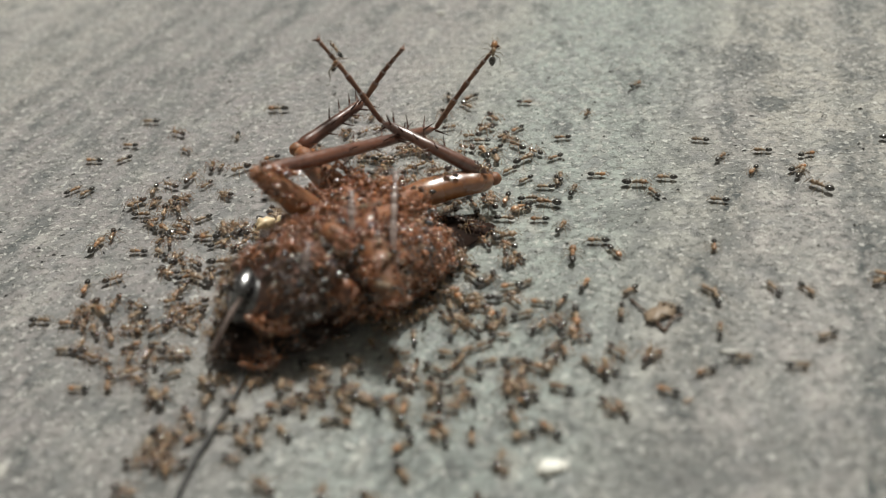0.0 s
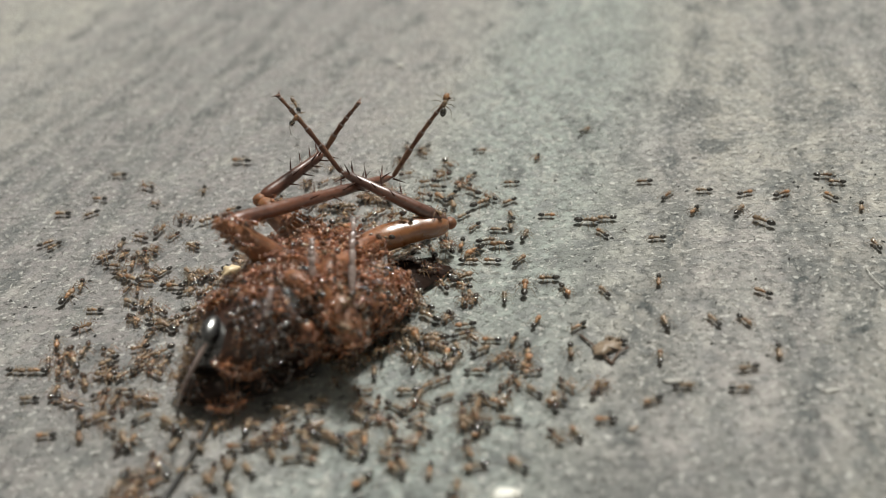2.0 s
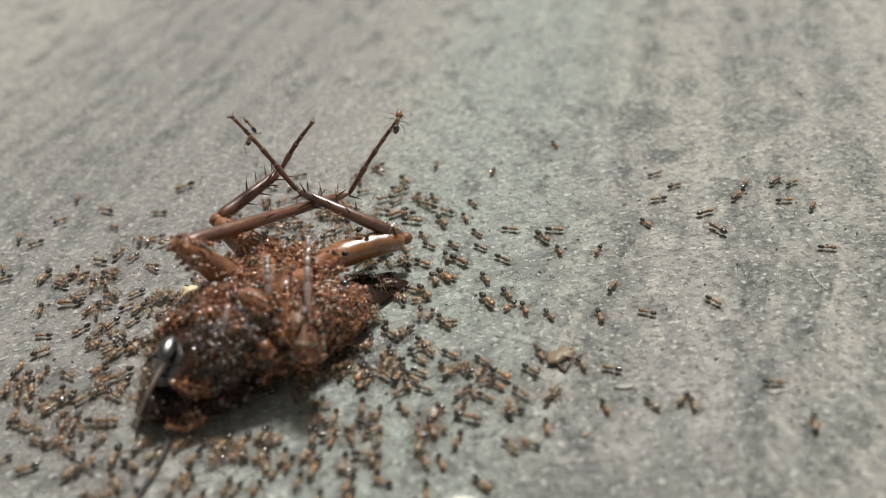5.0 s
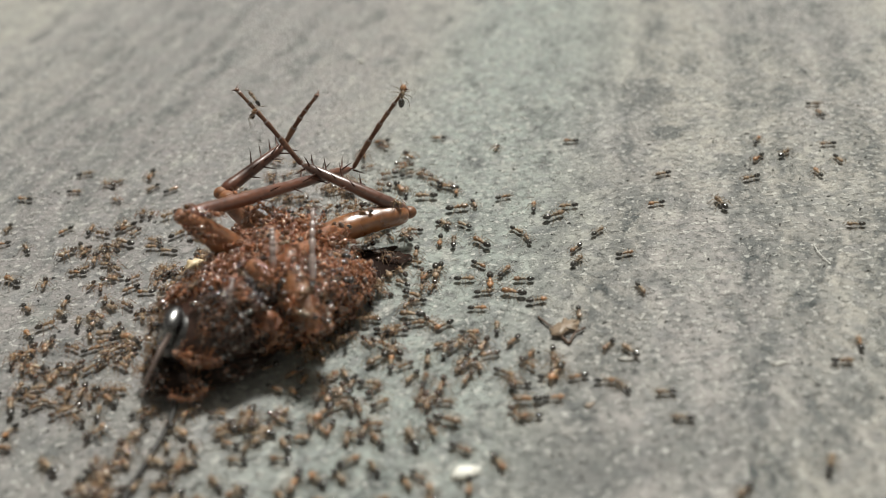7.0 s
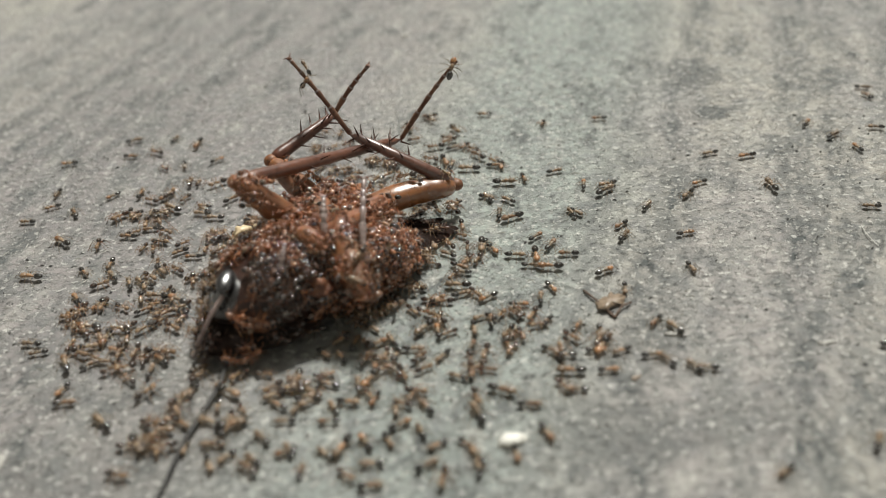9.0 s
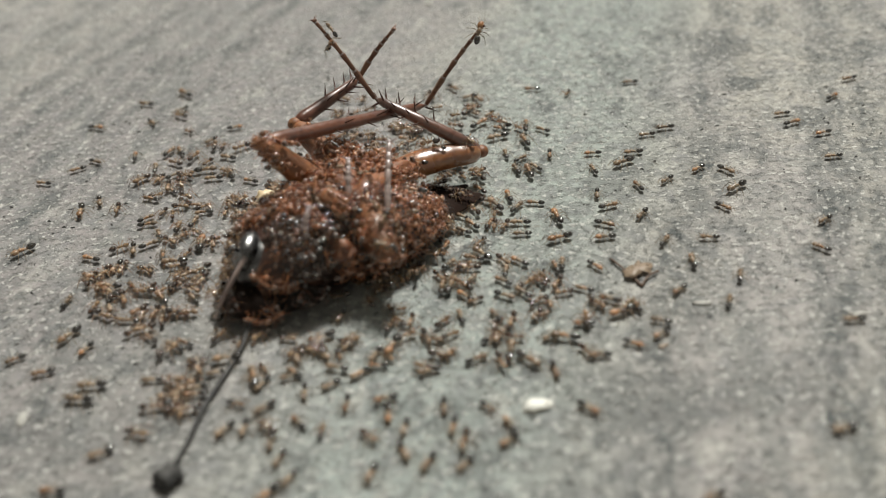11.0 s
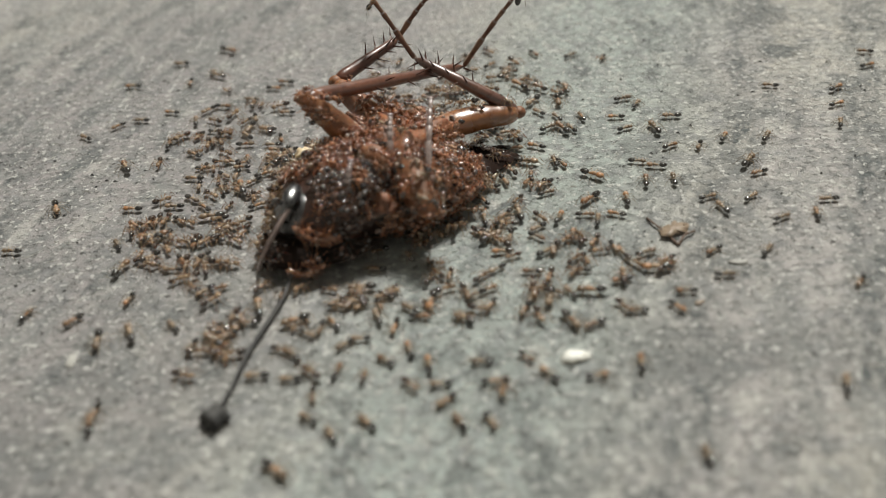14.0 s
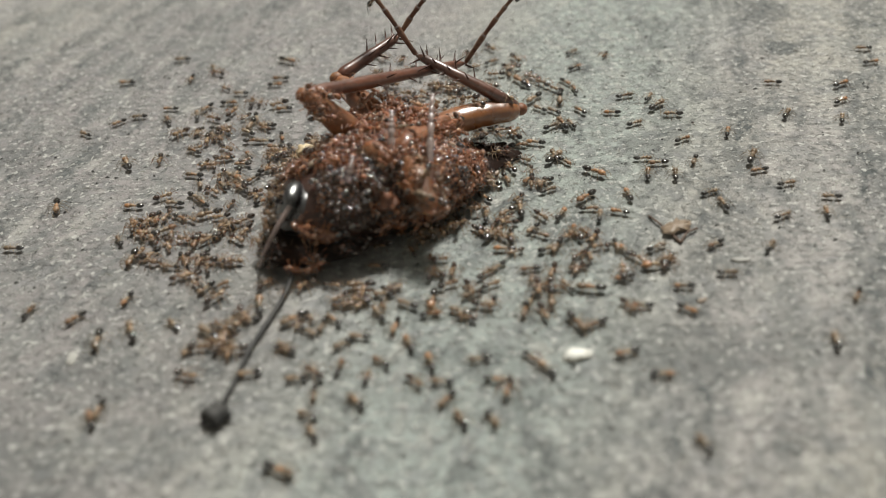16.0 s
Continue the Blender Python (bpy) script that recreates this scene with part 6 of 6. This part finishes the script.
        (((2, 10.6, 26.2, -98),), ((6.5, 13.6, 22.4, -11), (7, 13.8, 22.3, -11), (7.5, 13.8, 22.1, -11), (8, 14.2, 21.6, -11), (8.5, 14.2, 21.4, -11), (9, 14.3, 21.1, -11), (9.5, 14.3, 21.1, -11),), ((14.5, 10.5, 24.1, 101),)),
        (((2, 13.0, 20.6, 27),), ((8, 15.1, 16.3, -1),), ((14.5, 14.4, 19.5, -95),)),
        (((2, 7.8, 22.9, 118),), ((8, 7.5, 23.2, -76),), ((14.5, 9.4, 25.0, 125),)),
        (((2, 10.6, 18.1, -139),), ((6.5, 12.8, 13.0, 114), (7, 12.9, 13.0, 114), (7.5, 12.9, 13.1, 114), (8, 12.8, 13.2, 114), (8.5, 12.8, 13.0, 114), (9, 12.6, 13.1, 114), (9.5, 12.3, 13.4, 114),), ((14.5, 11.6, 17.1, 138),)),
        (((2, 5.6, -2.6, 133),), ((8, 7.8, -5.0, 171),), ((14.5, 7.7, -5.4, 93),)),
        (((2, 7.5, -2.8, -113),), ((8, 8.5, -2.5, 171),), ((14.5, 4.7, 0.1, 175),)),
        (((2, 9.2, -6.1, 23),), ((8, 8.2, -6.6, 6),), ((14.5, 6.1, -5.8, -139),)),
        (((2, 4.2, -6.4, 116),), ((8, -1.8, -19.4, -132),), ((14.5, -2.0, -20.3, -96),)),
        (((2, 6.1, -6.6, -172),), ((8, 3.8, -12.1, -140),), ((14.5, 4.5, -9.9, 37),)),
        (((2, 7.8, -10.5, -114),), ((8, 9.2, -12.7, -94),), ((14.5, 10.3, -12.9, 26),)),
        (((2, 10.9, -9.1, 22),), ((8, 12.8, -13.7, -130),), ((14.5, 11.2, -12.5, -114),)),
        (((2, -1.0, 24.3, -151),), ((6.5, -25.2, 29.5, 31), (7, -25.0, 29.7, 31), (7.5, -25.2, 29.5, 31), (8, -25.1, 29.3, 31), (8.5, -25.2, 29.3, 31), (9, -25.1, 29.2, 31), (9.5, -25.1, 29.0, 31),), ((14.5, -25.5, 28.4, -7),)),
        (((2, 2.2, 8.0, 109),), ((8, -9.4, -18.7, -108),), ((14.5, -9.5, -17.5, 176),)),
        (((2, -30.4, 5.2, 145),), ((8, -33.7, 2.6, 131),), ((14.5, -33.3, -0.5, 175),)),
        (((2, 9.8, -19.1, 104),), ((8, 11.1, -22.4, -22),), ((14.5, 11.9, -24.3, -66),)),
        (((2, 25.5, -9.2, 154),), ((8, 28.3, -20.0, 117),), ((12, 23.9, -18.0, -10), (12.5, 26.6, -18.4, -6), (13, 27.1, -18.3, -4), (13.5, 28.0, -18.2, -4), (14, 28.1, -18.1, -4), (14.5, 28.1, -18.1, -4), (15, 28.0, -18.1, -4), (15.5, 28.1, -18.1, -4), (16, 28.1, -18.2, -4),)),
        (((2, 10.0, 0.1, 74),), ((6.5, 18.6, -11.4, -136), (7, 18.5, -11.4, -136), (7.5, 18.6, -11.4, -136), (8, 18.5, -11.7, -136), (8.5, 18.2, -11.9, -136), (9, 16.9, -12.6, -136), (9.5, 16.6, -12.9, -136),), ((12, 15.3, -6.9, -5), (12.5, 15.3, -7.1, -5), (13, 15.2, -6.9, -5), (13.5, 15.4, -6.8, -5), (14, 15.2, -6.5, -5), (14.5, 15.1, -6.5, -5), (15, 15.2, -6.6, -5), (15.5, 15.5, -6.1, -5), (16, 15.5, -5.9, -5),)),
        (((2, 5.5, -5.7, -1),), ((8, 4.8, -7.1, -9),), ((14.5, 3.8, -6.4, 90),)),
        (((2, 1.0, 8.0, 165),), ((8, -17.1, -21.3, -81),), ((14.5, -20.6, -22.0, 176),)),
        (((2, 4.8, -13.9, 30),), ((8, 2.5, -21.9, -114),), ((14.5, 4.0, -21.2, -113),)),
        (((2, 4.1, -15.2, 63),), ((8, 0.1, -27.9, -59),), ((14.5, -1.0, -31.8, 177),)),
        (((2, -14.0, -22.2, -111),), ((8, -14.8, -23.7, 160),), ((14.5, -14.3, -24.1, -39),)),
        (((2, -26.8, -2.5, -100),), ((8, -28.3, -4.7, 25),), ((14.5, -31.9, -3.5, -41),)),
        (((2, 1.7, -6.4, -42),), ((8, -3.8, -13.9, 61),), ((14.5, -26.7, 13.0, -6),)),
        (((2, -26.0, 0.4, 13),), ((8, -29.1, -2.3, -77),), ((14.5, -29.6, -0.9, 138),)),
        (((2, -5.7, 14.2, -45),), ((8, -24.3, -3.6, 146),), ((14.5, -25.7, 3.0, 116),)),
        (((2, 2.6, -4.0, -69),), ((8, -2.0, -11.0, -49),), ((14.5, -20.8, 10.6, -131),)),
        (((2, 4.6, -20.0, 136),), ((8, 3.7, -31.3, 19),), ((14.5, 0.7, -36.4, 113),)),
        (((2, 1.9, 11.0, -152),), ((8, -16.2, -19.5, -41),), ((14.5, -19.8, -19.9, 106),)),
        (((2, -0.8, 10.1, 72),), ((8, -20.4, -18.8, -142),), ((14.5, -24.6, -16.4, 28),)),
        (((2, 8.2, -10.0, 52),), ((8, 11.1, -11.6, 86),), ((14.5, 9.5, -10.2, -36),)),
        (((2, -30.8, -14.2, -59),), ((8, -32.2, -13.4, 24),), ((13.5, -44.4, -19.6, 72), (14, -44.5, -19.2, 72), (14.5, -44.5, -19.2, 72), (15, -44.3, -19.1, 72), (15.5, -44.3, -19.1, 72), (16, -44.3, -19.1, 72),)),
        (((2, -20.8, 24.8, -157),), ((6.5, -37.7, 22.0, -139), (7, -38.1, 21.7, -139), (7.5, -38.3, 21.9, -139), (8, -38.3, 21.8, -139), (8.5, -38.5, 21.7, -139), (9, -38.4, 21.5, -139), (9.5, -38.4, 21.3, -139),), ((14.5, -39.2, 22.9, 173),)),
        (((2, -20.0, -2.4, -42),), ((8, -23.8, -5.0, 63),), ((14.5, -25.4, -5.8, 131),)),
        (((2, 3.1, 1.0, -5),), ((8, -4.9, -15.6, 124),), ((14.5, -22.8, -1.1, 31),)),
        (((2, 4.0, -9.2, 157),), ((8, -0.2, -16.4, 172),), ((14.5, -20.7, 7.6, 135),)),
        (((2, -28.1, 4.5, 70),), ((8, -31.2, 0.7, 104),), ((14.5, -31.2, 0.8, -42),)),
        (((2, -21.9, 2.7, 4),), ((8, -31.4, -8.9, -97),), ((14.5, -33.6, -6.5, 31),)),
        (((2, -19.7, 10.0, -77),), ((8, -24.3, 5.3, 170),), ((14.5, -26.0, 9.4, 111),)),
        (((2, 7.2, -8.3, 147),), ((8, 5.6, -10.7, -92),), ((14.5, 6.5, -10.1, -99),)),
        (((2, 9.4, -4.5, -177),), ((8, 11.1, -7.6, -158),), ((14.5, 12.2, -6.7, 64),)),
        (((2, 3.6, 16.0, 143),), ((8, 2.0, 15.9, -64),), ((14.5, -8.6, 15.0, -91),)),
        (((2, 0.7, 11.4, -57),), ((8, -20.7, -23.1, -38),), ((14.5, -23.5, -23.5, -102),)),
        (((2, 12.3, 28.3, -139),), ((8, 15.2, 20.9, -95),), ((14.5, 15.5, 24.3, -50),)),
        (((2, -23.5, 8.6, 120),), ((8, -28.0, 3.0, -43),), ((14.5, -26.8, 5.6, -98),)),
        (((2, 11.2, 9.2, -158),), ((7, 14.5, 0.6, -10), (7.5, 14.7, 0.4, -10), (8, 14.9, 0.3, -10), (8.5, 15.0, 0.2, -10), (9, 15.0, -0.1, -10),), ((14.5, 11.0, 0.1, -152),)),
        (((2, 5.1, -0.5, 158),), ((8, -1.1, -13.9, 22),), ((14.5, -22.7, 11.2, 174),)),
        (((2, 6.8, -15.8, 13),), ((6.5, 7.4, -15.2, -133), (7, 7.4, -15.3, -133), (7.5, 6.9, -16.2, -133), (8, 5.9, -16.9, -134), (8.5, 5.9, -17.1, -134), (9, 5.6, -16.7, -134), (9.5, 5.3, -16.9, -134),), ((14.5, 4.8, -15.4, -141),)),
        (((2, 7.4, -27.7, 74),), ((8, 8.3, -32.2, 86),), ((12, 3.5, -36.7, -60), (12.5, 3.4, -36.5, -60), (13, 3.4, -36.6, -60), (13.5, 3.5, -36.5, -60), (14, 3.5, -36.6, -60), (14.5, 3.5, -36.6, -60), (15, 3.5, -36.6, -60), (15.5, 3.5, -36.6, -60), (16, 3.5, -36.6, -60),)),
        (((2, -6.5, -21.0, -42),), ((8, -7.8, -21.8, -147),), ((14.5, -7.4, -22.1, 114),)),
        (((2, 6.8, 5.5, -43),), ((8, 7.0, 1.3, 144),), ((14.5, 5.4, 2.5, -110),)),
        (((2, 7.2, -9.5, 70),), ((8, 5.3, -12.6, 88),), ((14.5, 5.5, -12.5, 175),)),
        (((2, -4.7, 15.2, 102),), ((8, -25.3, -2.6, -78),), ((14.5, -25.6, 1.7, 128),)),
        (((2, -7.3, -19.4, -65),), ((8, -8.3, -21.1, 11),), ((14.5, -9.2, -20.2, -122),)),
        (((2, -26.6, 1.2, -8),), ((8, -29.0, 0.4, 145),), ((14.5, -28.0, 2.6, 117),)),
        (((2, 13.0, -19.7, 169),), ((6.5, 10.6, -24.8, -54), (7, 11.6, -26.1, -34), (7.5, 12.4, -25.9, -8), (8, 12.4, -25.7, -8), (8.5, 13.1, -25.2, -8), (9, 13.9, -24.7, -8), (9.5, 14.1, -24.7, -8),), ((12, 13.7, -24.7, -156), (12.5, 13.7, -24.6, -156), (13, 13.6, -24.6, -156), (13.5, 13.8, -24.8, -156), (14, 13.9, -24.7, -156), (14.5, 13.7, -25.0, -156), (15, 13.7, -25.0, -156), (15.5, 13.7, -24.9, -156), (16, 13.8, -25.0, -156),)),
        (((2, -2.6, 24.3, 45),), ((6.5, -29.4, 20.8, -140), (7, -29.4, 20.8, -140), (7.5, -29.5, 20.8, -140), (8, -29.9, 20.9, -140), (8.5, -30.4, 20.7, -140), (9, -30.7, 20.1, -140), (9.5, -30.7, 20.2, -140),), ((14.5, -31.8, 23.8, -7),)),
        (((2, -5.2, 22.6, -4),), ((8, -29.1, 16.9, 143),), ((14.5, -27.0, 17.0, -97),)),
        (((2, 0.7, -18.4, 167),), ((8, -1.2, -21.9, -112),), ((14.5, -2.8, -22.4, -4),)),
        (((2, -18.3, -16.4, -38),), ((8, -21.2, -20.7, 101),), ((14.5, -22.2, -21.1, -102),)),
        (((2, -7.1, -16.4, 91),), ((8, -9.0, -19.6, 22),), ((14.5, -10.2, -19.7, -127),)),
        (((2, 9.3, 21.2, -87),), ((8, 10.9, 20.2, 169), (8.5, 10.6, 20.5, 169), (9, 10.6, 20.7, 169),), ((14.5, 11.0, 19.9, -135),)),
        (((2, -2.2, 17.1, 32),), ((8, -18.1, 12.4, 151),), ((14.5, -22.4, 14.0, -82),)),
        (((2, 3.1, -7.1, 112),), ((8, 0.4, -13.7, 110),), ((14.5, -20.7, 10.8, -57),)),
        (((2, 7.9, 18.0, -99),), ((8, 4.3, 13.3, 30),), ((14.5, 5.6, 16.1, 87),)),
        (((2, 3.8, -10.3, 72),), ((8, 1.0, -15.5, -112),), ((14.5, -23.7, 12.7, 174),)),
        (((2, 21.7, -6.5, -142),), ((8, 24.0, -18.1, -167),), ((14.5, 22.5, -15.3, -144),)),
        (((2, 10.0, 11.5, -99),), ((6.5, 12.1, 9.0, -99), (7, 12.1, 9.2, -99), (7.5, 12.3, 9.2, -99), (8, 11.8, 7.5, -99), (8.5, 11.2, 2.9, -84), (9, 12.4, 1.5, -64), (9.5, 12.8, -0.4, -78),), ((14.5, 10.6, 8.7, 156),)),
        (((2, 2.9, 9.7, 110),), ((8, -6.8, -14.8, -43),), ((14.5, -8.0, -14.4, 177),)),
        (((2, 8.1, 12.1, -46),), ((8, 9.0, 7.2, -91),), ((14.5, 8.1, 8.4, -6),)),
        (((2, -4.8, -19.6, 160),), ((8, -5.4, -22.9, 122),), ((14.5, -9.0, -25.2, 174),)),
        (((2, -16.6, 22.9, -67),), ((8, -34.5, 21.4, 85),), ((14.5, -34.0, 22.8, -126),)),
        (((2, -1.0, 10.1, 153),), ((8, -20.3, -15.7, 32),), ((14.5, -27.0, -7.6, 175),)),
        (((2, 3.6, -5.3, 45),), ((8, -1.3, -16.9, -89),), ((14.5, -24.5, 4.1, -132),)),
        (((2, -1.0, -29.1, -65),), ((8, -1.5, -30.6, 173),), ((12, -4.1, -37.8, 156), (12.5, -4.8, -37.5, 156), (13, -5.9, -37.1, 156), (13.5, -7.3, -36.4, 133), (14, -7.5, -36.1, 133), (14.5, -7.9, -35.7, 133), (15, -8.3, -35.1, 133), (15.5, -8.6, -34.3, 133), (16, -8.8, -33.8, 133),)),
        (((2, 2.4, -24.2, -61),), ((8, -1.5, -33.2, 0),), ((14.5, -0.5, -34.0, -133),)),
        (((2, 7.9, 5.7, 114),), ((8, 8.2, -1.3, -39),), ((14.5, 6.4, 1.1, -75),)),
        (((2, -6.1, -14.6, -30),), ((8, -10.0, -24.2, 172),), ((14.5, -10.5, -26.0, -140),)),
        (((2, -5.0, -20.0, -11),), ((8, -9.3, -28.2, 117),), ((14.5, -12.9, -35.3, 143),)),
        (((2, 3.4, -4.5, -18),), ((8, 3.2, -4.9, 168),), ((14.5, 3.8, -2.7, 128),)),
        (((2, 17.6, 25.4, -179),), ((6.5, 21.2, 18.0, 8), (7, 21.3, 17.9, 8), (7.5, 21.7, 18.0, 8), (8, 21.8, 18.1, 8), (8.5, 21.9, 18.1, 8), (9, 22.1, 18.1, 8), (9.5, 22.3, 18.0, 8),), ((12, 15.5, 22.9, 100), (12.5, 15.4, 22.8, 100), (13, 15.4, 22.7, 100), (13.5, 15.6, 22.7, 100), (14, 15.8, 23.0, 100), (14.5, 16.3, 22.6, 100), (15, 16.5, 22.0, 100), (15.5, 16.5, 22.2, 100), (16, 16.6, 22.0, 100),)),
        (((2, 8.2, 13.7, 96),), ((8, 8.6, 12.5, 170),), ((14.5, 7.0, 12.4, -170),)),
        (((2, 11.7, -17.1, -35),), ((6.5, 18.5, -20.7, 172), (7, 18.6, -20.6, 172), (7.5, 18.7, -20.5, 172), (8, 18.4, -20.4, 172), (8.5, 18.5, -20.5, 172), (9, 18.3, -20.5, 172), (9.5, 18.4, -20.9, 172),), ((14.5, 14.0, -19.7, 176),)),
        (((2, -2.1, -22.6, 143),), ((8, -5.6, -29.1, 136),), ((12, -12.2, -38.5, 119), (12.5, -12.6, -38.9, 119), (13, -11.8, -38.4, 119), (13.5, -11.3, -37.7, 119), (14, -10.6, -37.3, 119), (14.5, -11.5, -37.1, 119), (15, -12.0, -37.0, 119), (15.5, -12.4, -37.1, 119), (16, -12.4, -37.2, 119),)),
        (((2, 0.4, 11.8, 138),), ((8, -24.4, -13.6, 129),), ((14.5, -28.9, -8.2, -98),)),
        (((2, -0.5, -11.2, 93),), ((8, -5.9, -19.6, 148),), ((14.5, -6.3, -18.3, -128),)),
        (((2, -24.4, 10.7, 122),), ((8, -29.1, 9.3, 170),), ((14.5, -28.2, 9.0, 174),)),
        (((2, 21.4, 0.2, -63),), ((8, 22.2, -5.0, 2), (8.5, 23.7, -4.9, 6), (9, 24.7, -4.7, 24), (9.5, 26.2, -3.8, 32),), ((14.5, 20.1, -3.7, 93),)),
        (((2, -5.5, 18.0, 12),), ((8, -21.8, 17.8, 32),), ((14.5, -26.7, 19.6, -81),)),
        (((2, -3.8, 17.1, 132),), ((8, -25.0, 15.1, 170),), ((14.5, -27.1, 15.2, 135),)),
        (((2, -6.7, 16.2, 164),), ((8, -22.9, 13.8, 170),), ((14.5, -24.7, 16.7, 174),)),
        (((2, 16.4, 14.8, -93),), ((8, 22.8, 7.8, 110),), ((14.5, 22.7, 3.9, -6),)),
        (((2, 9.7, 3.0, 141),), ((7, 9.9, 2.2, -126), (7.5, 10.0, 1.3, -126), (8, 9.6, 0.3, -126), (8.5, 9.1, -0.3, -126), (9, 9.1, -0.3, -126), (9.5, 8.2, -1.0, -143),), ((14.5, 9.1, 0.9, -128),)),
        (((2, -10.1, -15.5, -24),), ((8, -15.3, -24.2, 8),), ((14.5, -15.9, -22.3, -153),)),
        (((2, -9.4, -18.2, -179),), ((8, -10.9, -21.9, 153),), ((14.5, -11.9, -22.6, 131),)),
        (((2, -4.0, -20.6, 127),), ((8, -5.8, -24.7, 172),), ((12, -6.2, -28.3, 140), (12.5, -6.1, -28.3, 140), (13, -6.3, -28.2, 140), (13.5, -6.3, -28.3, 140), (14, -6.3, -28.4, 140), (14.5, -6.4, -28.5, 140), (15, -6.5, -28.7, 140), (15.5, -6.7, -28.8, 140), (16, -6.8, -28.9, 140),)),
        (((2, 6.8, 8.3, -77),), ((8, 5.2, 3.5, -66),), ((14.5, 0.8, 8.6, -100),)),
        (((2, -13.9, -25.1, -63),), ((8, -16.9, -28.6, -66),), ((14.5, -18.7, -29.7, 177),)),
        (((2, -28.9, 1.5, -61),), ((8, -29.9, 1.0, 131),), ((14.5, -31.1, 3.7, -78),)),
        (((2, -24.0, 9.2, 64),), ((8, -26.2, 6.3, -153), (8.5, -26.3, 6.5, -153), (9, -26.3, 6.6, -153), (9.5, -26.4, 6.4, -153),), ((14.5, -26.5, 7.5, 174),)),
        (((2, 3.0, 12.8, 151),), ((8, 1.1, 10.8, -17),), ((14.5, -6.6, 11.9, 38),)),
        (((2, -6.8, -22.6, -23),), ((8, -9.6, -28.3, -163),), ((14.5, -10.7, -29.4, 72),)),
        (((2, 11.5, 9.7, -149),), ((8, 17.3, -0.6, -97),), ((14.5, 16.9, 1.3, -39),)),
        (((2, -1.2, -7.0, 115),), ((8, -5.1, -12.8, -143),), ((14.5, -23.1, 5.7, 26),)),
        (((2, 2.5, 24.0, 55),), ((8, 3.9, 20.1, 46),), ((14.5, -3.6, 22.9, 129),)),
        (((2, -1.2, -21.2, 89),), ((8, -4.2, -28.2, -112),), ((14.5, -14.8, -41.2, -35),)),
        (((2, -13.1, -17.6, 85),), ((8, -17.3, -23.6, 150),), ((14.5, -22.5, -24.0, -153),)),
        (((2, 5.0, -16.9, 141),), ((8, 3.2, -27.0, 111),), ((14.5, 2.7, -29.1, 176),)),
        (((2, -31.1, 9.9, 142),), ((8, -42.2, 11.0, 138),), ((12, -42.1, 8.5, 120), (12.5, -42.1, 8.8, 120), (13, -41.8, 8.6, 120), (13.5, -41.7, 8.8, 120), (14, -41.8, 9.0, 120), (14.5, -41.8, 9.0, 120), (15, -41.7, 9.0, 120), (15.5, -41.7, 8.9, 120), (16, -41.7, 9.0, 120),)),
        (((2, -9.1, -16.6, 21),), ((8, -11.5, -20.5, -159),), ((14.5, -11.2, -20.3, -6),)),
        (((2, -4.1, 9.2, -94),), ((6.5, -26.2, -11.4, 103), (7, -26.4, -11.9, 103), (7.5, -26.3, -11.9, 103), (8, -26.3, -11.9, 103), (8.5, -26.4, -12.0, 103), (9, -26.2, -12.1, 103), (9.5, -26.3, -12.3, 103),), ((14.5, -26.5, -11.9, 175),)),
        (((2, -24.8, -0.2, 149),), ((8, -27.2, -2.3, 171),), ((14.5, -28.3, -3.2, -167),)),
        (((2, -0.2, 16.0, -98),), ((8, 0.2, 16.6, -37),), ((14.5, -22.8, 21.0, 173),)),
    ]
    rnd = random.Random(8)
    for stops in walks:
        k = rnd.choices((0, 1, 2), (0.5, 0.34, 0.16))[0]
        a = next_ant(k)
        walk(a, stroll(stops, rnd.choice((0.1, 0.15, 0.25, 0.4, 0.9))))
    # ants on the cockroach itself
    for c, n, _ in rnd.choices(TRUNK_FACES + LEG_FACES, [f[2] for f in TRUNK_FACES + LEG_FACES], k=305 - len(walks)):
        a = next_ant(rnd.choice((0, 1)))
        tagged(a, "amber ant feeding on top of the cockroach")
        spin = rnd.uniform(0, 6.28)
        rows = []
        for i in range(9):
            m = perch(c, n, spin + 0.2 * math.sin(1.9 * i + spin), 0.0)
            m.translation += (m.to_3x3() @ Vector((0.25 * math.sin(1.3 * i + spin), 0, 0))) * MM
            rows.append((2.0 * i, m))
        walk(a, rows)
    for x, y, z, spin in ((-8.6, 16.2, 18.9, 2.3), (-8.1, 15.6, 17.0, 5.2), (9.2, 18.2, 16.4, 1.2)):
        a = next_ant(0)
        tagged(a, "amber ant clinging to a foot of the cockroach")
        walk(a, [(2.0 * i, pose(x * MM, y * MM, z * MM, 35, -40, math.degrees(spin) + 8 * math.sin(2 * i + spin))) for i in range(9)])
    # the swarm stirs a little
    for j, ob in enumerate(SWARM):
        walk(ob, [(float(t), pose(0.16 * MM * math.sin(2.1 * t + j), 0.16 * MM * math.cos(1.7 * t + 2 * j), 0)) for t in range(0, 17)])


motions()
